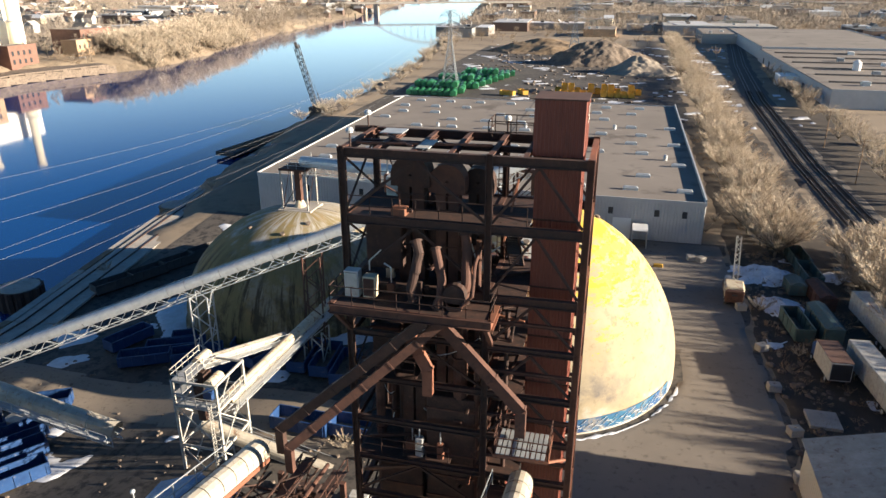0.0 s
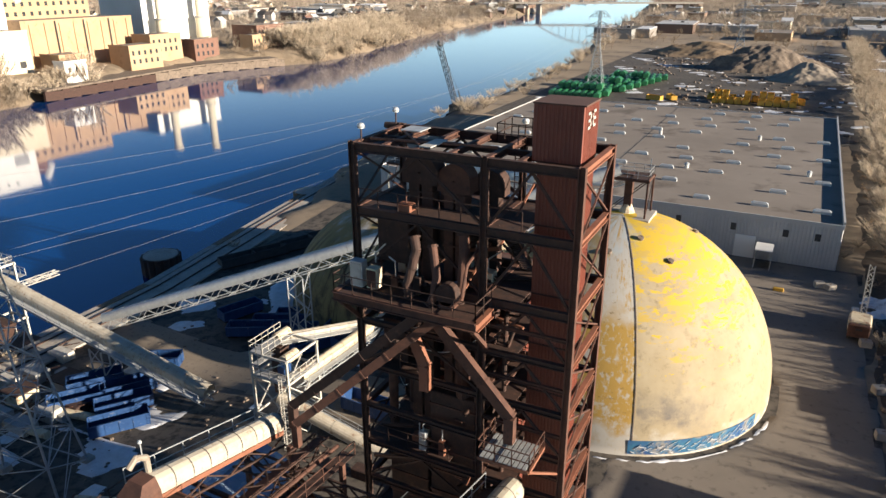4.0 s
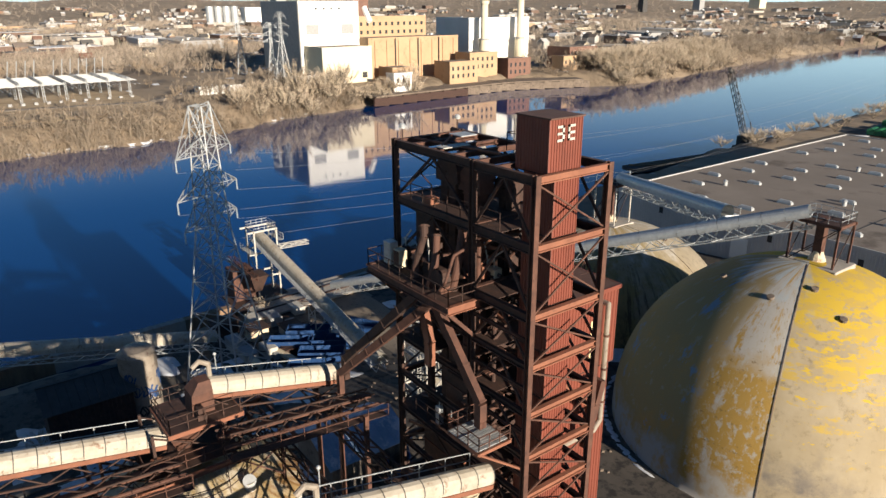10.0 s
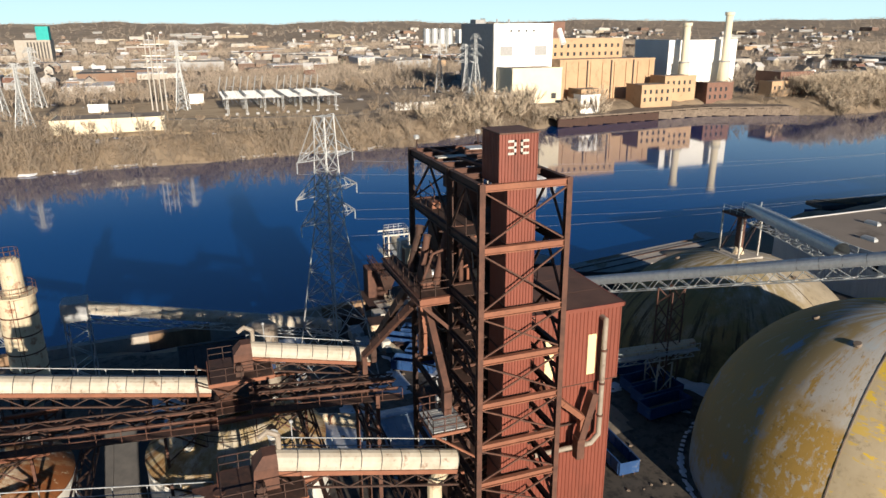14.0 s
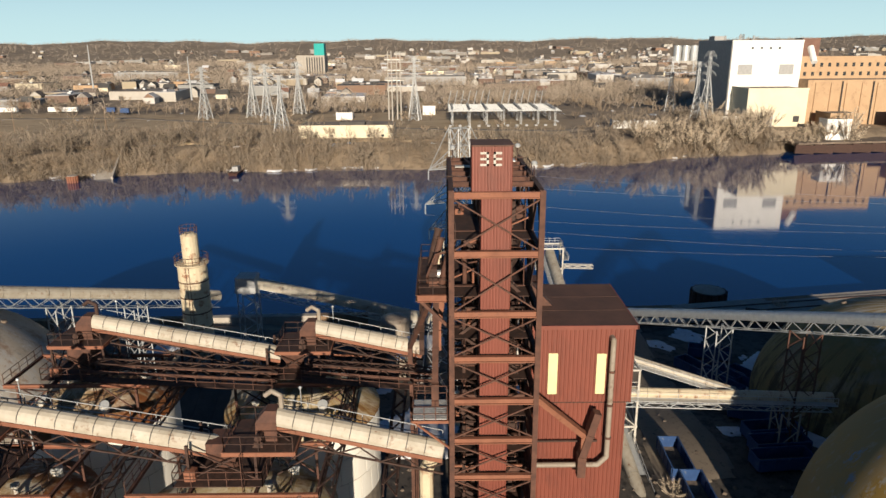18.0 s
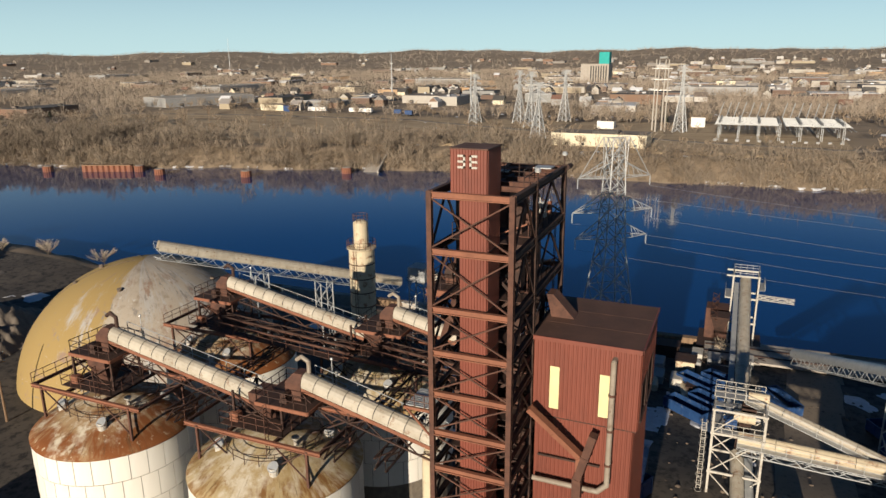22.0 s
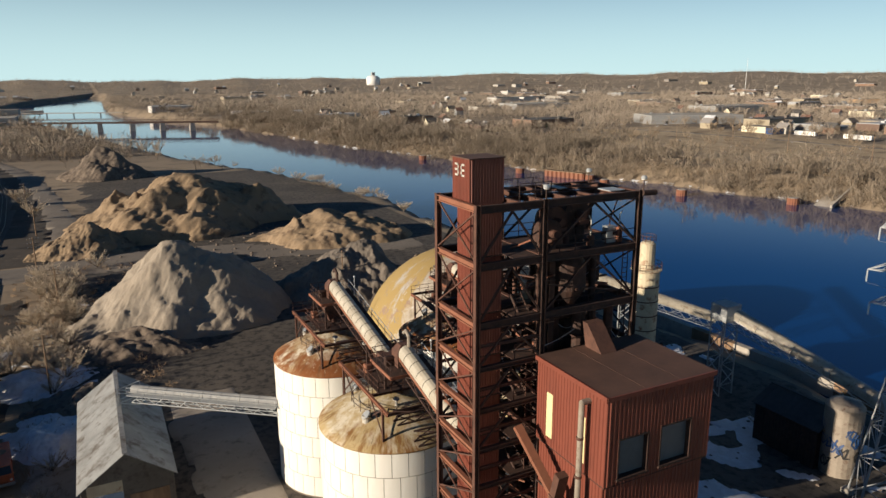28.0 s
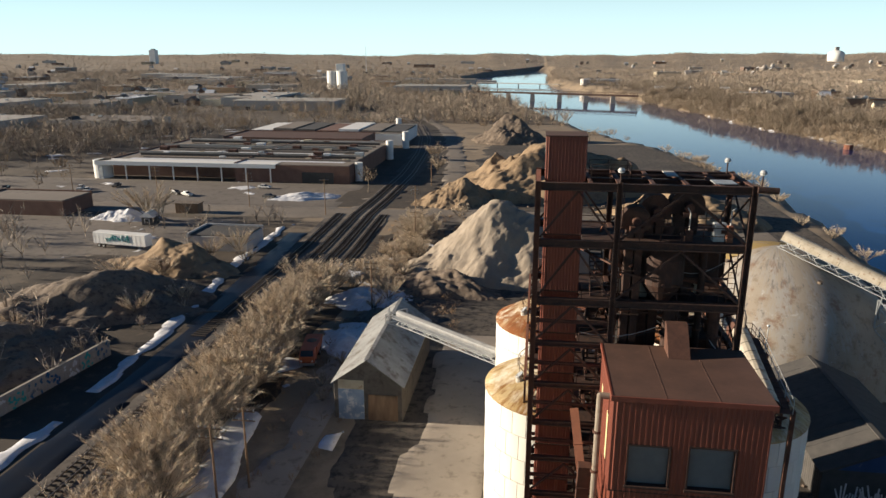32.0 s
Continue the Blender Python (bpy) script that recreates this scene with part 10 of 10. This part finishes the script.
for i in range(4):
    part("ring_course", G().lathe(GTX, GTY, [(2.3, -3.4 + i * 2.3), (2.3, -1.15 + i * 2.3), (2.26, -1.1 + i * 2.3)], 24), "dull_pipe", gt)
part("dished_top", G().lathe(GTX, GTY, [(2.3, 5.8), (1.8, 6.3), (0.4, 6.7)], 24), "dull_pipe", gt)
rg = random.Random(6)
for k in range(10):
    a, z, w = -1.0 + k * 0.30, rg.uniform(-1.5, 4.2), rg.uniform(0.10, 0.22)
    p = lambda aa, zz: Vector((GTX + 2.33 * math.cos(aa), GTY + 2.33 * math.sin(aa), zz))
    g = G()
    pts = [p(a + 0.05 * i + 0.13 * math.sin(i * 2.1 + k), z + 0.75 * math.sin(i * 1.3 + k)) for i in range(11)]
    for e, f in zip(pts, pts[1:]):
        g.beam(e, f, w, 0.02, up=(math.cos(a), math.sin(a), 0))
    part("spray_stroke", g, "tyre" if k % 3 == 2 else "blue", gt, "looping spray paint")
part("outlet_pipe", G().tube((-63, -10.1, 0.5), (-66, -14, 0.0), 0.8, 12), "white_tube", gt)
for k, (x, y, L, a) in enumerate(((-50, 2, 9, 0.4), (-46, -4, 8, 1.2), (-70, 12, 10, 0.2), (-72, 8, 8, 0.1), (-44, -1.5, 7, 0.8))):
    t = thing("pipe_length", "rust streaked pale pipe lying in the yard", "pipe", (x, y, -3), "yard pipes")
    z = float(height(x, y)) + 0.7
    part("pipe_body", G().tube((x, y, z), (x + L * math.cos(a), y + L * math.sin(a), z), 0.55, 12), "cream_rust", t)
    part("flange", G().tube((x, y, z), (x + 0.2 * math.cos(a), y + 0.2 * math.sin(a), z), 0.66, 12), "rust", t)
# clutter by the unloading tower and under the tower
for k in range(26):
    rg = random.Random(100 + k)
    x, y = (rg.uniform(-82, -66), rg.uniform(4, 26)) if k < 16 else (rg.uniform(-26, -14), rg.uniform(6, 24))
    z = float(height(x, y))
    t = thing("scrap_part", "rusted machine part lying in the yard", "scrap", (x, y, z), "yard scrap")
    s = rg.uniform(0.6, 1.8)
    part("body", G().rbox(x - s, x + s, y - s * 0.6, y + s * 0.6, z, z + s * rg.uniform(0.5, 1.1), 0.08), rg.choice(("rust", "rust_dark", "white_steel", "grey")), t)
    part("bar", G().beam((x - s, y, z + 0.4), (x + s * 1.6, y + s, z + s), 0.12), "rust", t)
for k, (x0, x1, y0, y1, z1, m) in enumerate(((-76, -73, 11, 14, 0.8, "cream_rust"), (-74, -71, 16, 19, 0.4, "galv"), (-81, -78, 7, 11, 1.0, "rust_dark"))):
    t = thing("machine_house", "small steel machine house by the river", "shed", ((x0 + x1) / 2, (y0 + y1) / 2, -3.6), "bank machinery")
    part("body", G().rbox(x0, x1, y0, y1, -3.7, z1 - 2.5, 0.1), m, t)
    part("roof", G().box(x0 - 0.2, x1 + 0.2, y0 - 0.2, y1 + 0.2, z1 - 2.5, z1 - 2.35), "rust_dark", t)


def utility_pole(x, y, h, label="weathered timber utility pole with cross arms", arms=2, a=0.0):
    z = float(height(x, y))
    t = thing("utility_pole", label, "pole", (x, y, z), "utility poles")
    part("shaft", G().tube((x, y, z - 0.5), (x, y, z + h), 0.16, 8, 0.1), "wood", t)
    for k in range(arms):
        zz = z + h - 0.5 - k * 1.1
        c, s = math.cos(a), math.sin(a)
        arm = part("cross_arm", G().beam((x - 1.3 * c, y - 1.3 * s, zz), (x + 1.3 * c, y + 1.3 * s, zz), 0.12), "wood", t)
        for q in (-1.2, -0.5, 0.5, 1.2):
            part("insulator", G().tube((x + q * c, y + q * s, zz + 0.05), (x + q * c, y + q * s, zz + 0.3), 0.06, 6), "galv", arm)


for x, y, h in ((30.0, -72.5, 9.5), (30.5, -15.5, 10), (31.5, -10.0, 11), (35.5, -152, 9), (62, -148, 11), (89, -156, 11), (120, -157, 12), (150, -158, 12), (-26, -100, 10), (-15.5, -69.5, 10), (57, 118, 11), (58, 150, 11), (60, 190, 11), (66, 136, 10), (38, -200, 9), (44, -260, 9), (30, -120, 8.5)):
    utility_pole(x, y, h, arms=2 if y > -150 else 3)
for k, (x, y) in enumerate(((-345, -130), (-338, -180), (-336, -228), (-330, -262), (-322, -300), (-300, -352))):
    utility_pole(x, y, 14, "thin pale pole on the far meadow", 1, 1.4)

# ---- buildings beyond the railway, north ----
lb = thing("factory", "sprawling low brick factory with flat roofs and roof units", "factory", (115, -235, 0))
block(lb, 68, 112, -272, -198, -0.5, 6.5, "brick_dark")
block(lb, 112.2, 166, -268, -206, -0.5, 6.2, "brick_dark")
block(lb, 82, 150, -300, -272.2, -0.5, 7.4, "brick_dark", roof="red_roof")
block(lb, 70, 150, -356, -310, -0.5, 6.0, "white")
part("canopy", G().box(96, 168, -204, -197.2, 5.4, 6.9), "white", lb, "long white canopy fascia")
part("canopy_drum", G().tube((167, -201, 0), (167, -201, 6.9), 3.4, 20), "white", lb)
for i in range(8):
    part("canopy_post", G().beam((98 + i * 9.6, -197.6, -0.3), (98 + i * 9.6, -197.6, 5.4), 0.4), "white", lb)
part("loading_door", G().box(74, 86, -197.9, -197.8, -0.3, 4.2), "dark", lb)
part("tank", G().tube((66.5, -206, -0.3), (66.5, -206, 7), 1.5, 14), "white", lb)
for k in range(48):
    rg = random.Random(300 + k)
    x, y = rg.uniform(70, 162), rg.uniform(-268, -208)
    s = rg.uniform(0.6, 1.8)
    part("roof_unit", G().rbox(x - s, x + s, y - s * 0.7, y + s * 0.7, 6.8, 6.8 + s * 0.9, 0.06), rg.choice(("white", "galv", "cream_rust", "rust")), lb)
for k, y in enumerate((-266, -258, -250, -243, -236, -229, -222, -215, -208)):
    part("roof_step", G().box(70, 164 - 5 * (k % 3), y - 0.35, y + 0.35, 6.75, 7.5 + 0.3 * (k % 2)), ("pale_paint", "grey_dark", "roof_grey")[k % 3], lb)
    part("roof_strip", G().box(72 + 6 * (k % 2), 158, y + 0.5, y + 3.4, 6.81, 6.86), ("grey_dark", "rubble", "snow")[k % 3 if k % 4 else 2], lb)
for k in range(7):
    part("far_bay", G().box(70 + k * 12, 81 + k * 12, -352, -314, 6.25, 6.9 + 0.4 * (k % 3)), ("grey_dark", "roof_grey", "white", "brick_dark")[k % 4], lb)
for x, y in ((66.5, -262), (66.2, -300), (84, -372)):
    part("tank", G().tube((x, y, -0.3), (x, y, 8.5), 1.7, 14), "white", lb)
part("roof_snow", G().box(118, 160, -240, -236, 6.55, 6.62).box(74, 108, -252, -249, 6.85, 6.92), "snow", lb, "strips of snow on the roof")
bs_ = thing("blue_grey_shed", "low blue grey shed with a dark roof", "shed", (76, -110, 0))
block(bs_, 69, 84, -117, -106.5, -0.3, 3.6, "wall_grey", roof="grey_dark")
hut = thing("garden_hut", "small dark hut with a white window", "hut", (107.5, -130, 0))
part("wall", G().rbox(105.8, 109.2, -132, -128.6, -0.2, 2.4, 0.05), "grey_dark", hut)
part("roof", G().rings([[(105.5, -132.3, 2.4), (109.5, -132.3, 2.4), (109.5, -128.3, 2.4), (105.5, -128.3, 2.4)], [(107.3, -132.3, 3.9), (107.7, -132.3, 3.9), (107.7, -128.3, 3.9), (107.3, -128.3, 3.9)]]), "white", hut)
wn_ = part("window", G().box(106.9, 108.1, -128.58, -128.5, 0.9, 1.9), "window", hut)
part("window_frame", G().box(106.75, 106.9, -128.58, -128.46, 0.8, 2.0).box(108.1, 108.25, -128.58, -128.46, 0.8, 2.0).box(106.9, 108.1, -128.58, -128.46, 1.9, 2.0), "white", wn_)
shk = thing("timber_shack", "weathered timber shack at the lot's edge", "shack", (104, -148, 0))
part("wall", G().rbox(100.4, 107.6, -148, -144.5, -0.2, 3.0, 0.05), "wood", shk)
part("roof", G().box(100, 108, -148.4, -144.1, 3.0, 3.2), "rubble", shk)
part("door", G().box(103.2, 104.4, -144.48, -144.42, 0, 2.1), "dark", shk)
ob_ = thing("brown_depot", "low brown depot beside the street", "building", (150, -140, 0))
block(ob_, 138, 168, -150, -136, -0.4, 4.4, "brick_dark")
rw = thing("sprayed_wall", "long retaining wall covered in sprayed paint", "wall", (68.6, -34, 0))
for i in range(8):
    a, b = Vector((70.4 - i * 0.45, -21 - i * 3.2, 1.2)), Vector((70.4 - i * 0.45 - 0.44, -21 - i * 3.2 - 3.15, 1.2))
    pn = part("wall_panel", G().beam(a, b, 0.4, 3.0), "concrete", rw)
    g = G()
    q = random.Random(70 + i)
    n = Vector((-0.99, 0.14, 0)) * 0.22
    for k in range(14):
        e = a.lerp(b, q.uniform(0.05, 0.85)) + n + Vector((0, 0, q.uniform(-1.0, 0.9)))
        g.beam(e, e + (b - a) * q.uniform(0.03, 0.16) + Vector((0, 0, q.uniform(-0.7, 0.7))), 0.04, 0.3)
    part("spray", g, ("graffiti", "graffiti_white", "teal", "graffiti")[i % 4], pn, "sprayed scrawl")


def car_kind(mat, label):
    t = thing("car", label, "car", (0, 0, 0), "parked cars")
    part("body", G().rings([[(-0.85, -2.2, 0.35), (0.85, -2.2, 0.35), (0.85, 2.2, 0.35), (-0.85, 2.2, 0.35)], [(-0.9, -2.25, 0.85), (0.9, -2.25, 0.85), (0.9, 2.25, 0.75), (-0.9, 2.25, 0.75)], [(-0.8, -2.1, 1.0), (0.8, -2.1, 1.0), (0.8, 2.0, 0.9), (-0.8, 2.0, 0.9)]]), mat, t)
    part("cabin", G().rings([[(-0.78, -1.5, 0.98), (0.78, -1.5, 0.98), (0.78, 1.0, 0.94), (-0.78, 1.0, 0.94)], [(-0.62, -1.1, 1.45), (0.62, -1.1, 1.45), (0.62, 0.3, 1.45), (-0.62, 0.3, 1.45)]]), "window", t)
    part("car_roof", G().rbox(-0.63, 0.63, -1.12, 0.32, 1.44, 1.5, 0.04), mat, t)
    for x in (-0.8, 0.8):
        for y in (-1.35, 1.35):
            wheel(t, x, y, 0.33, 0.22)
    return t


set_out(car_kind("white", "white saloon car parked on a street"), [(117, -170, 60), (96, -186, 85), (155, -172, 20), (160, -176, 20), (230, -160, 85)])
set_out(car_kind("grey_dark", "dark saloon car parked on a street"), [(88, -170, 80), (122, -172, 60), (150, -182, 10), (200, -166, 85), (186, -172, 20), (300, -158, 85)])

# ---- long building beyond the railway, south ----
eb = thing("long_factory", "very long pale factory with a snow striped flat roof", "factory", (120, 420, 0))
block(eb, 78, 150, 262, 430, -0.5, 6.6, "wall_grey", roof="roof_grey")
block(eb, 80, 168, 430.2, 600, -0.5, 7.4, "wall_grey", roof="roof_grey")
for i in range(6):
    part("roof_step", G().box(82, 147, 284 + i * 24, 285.2 + i * 24, 6.9, 7.6), "roof_grey", eb)
    part("roof_snow", G().box(84, 128 - 9 * (i % 3), 286 + i * 24, 287.6 + i * 24, 6.92, 7.0), "snow", eb)
for i in range(9):
    part("wall_door", G().box(77.86, 77.95, 272 + i * 17, 275.5 + i * 17, 0, 3.4), "grey_dark" if i % 3 else "white", eb)
for i in range(8):
    part("roof_unit", G().rbox(92 + (i * 29) % 44, 95 + (i * 29) % 44, 276 + i * 18, 279 + i * 18, 6.9, 8.6, 0.08), ("galv", "white", "grey")[i % 3], eb)
part("roof_tank", G().lathe(104, 330, [(1.8, 6.9), (1.8, 10.5), (0.4, 11.6)], 14), "white", eb)
part("dock_house", G().rbox(70, 78, 318, 330, -0.3, 5.0, 0.1), "white", eb)
set_out(trailer_kind("white", 13.5, "white trailer in the factory lot"), [(86, 196, 75), (104, 200, 80), (92, 178, 78)])
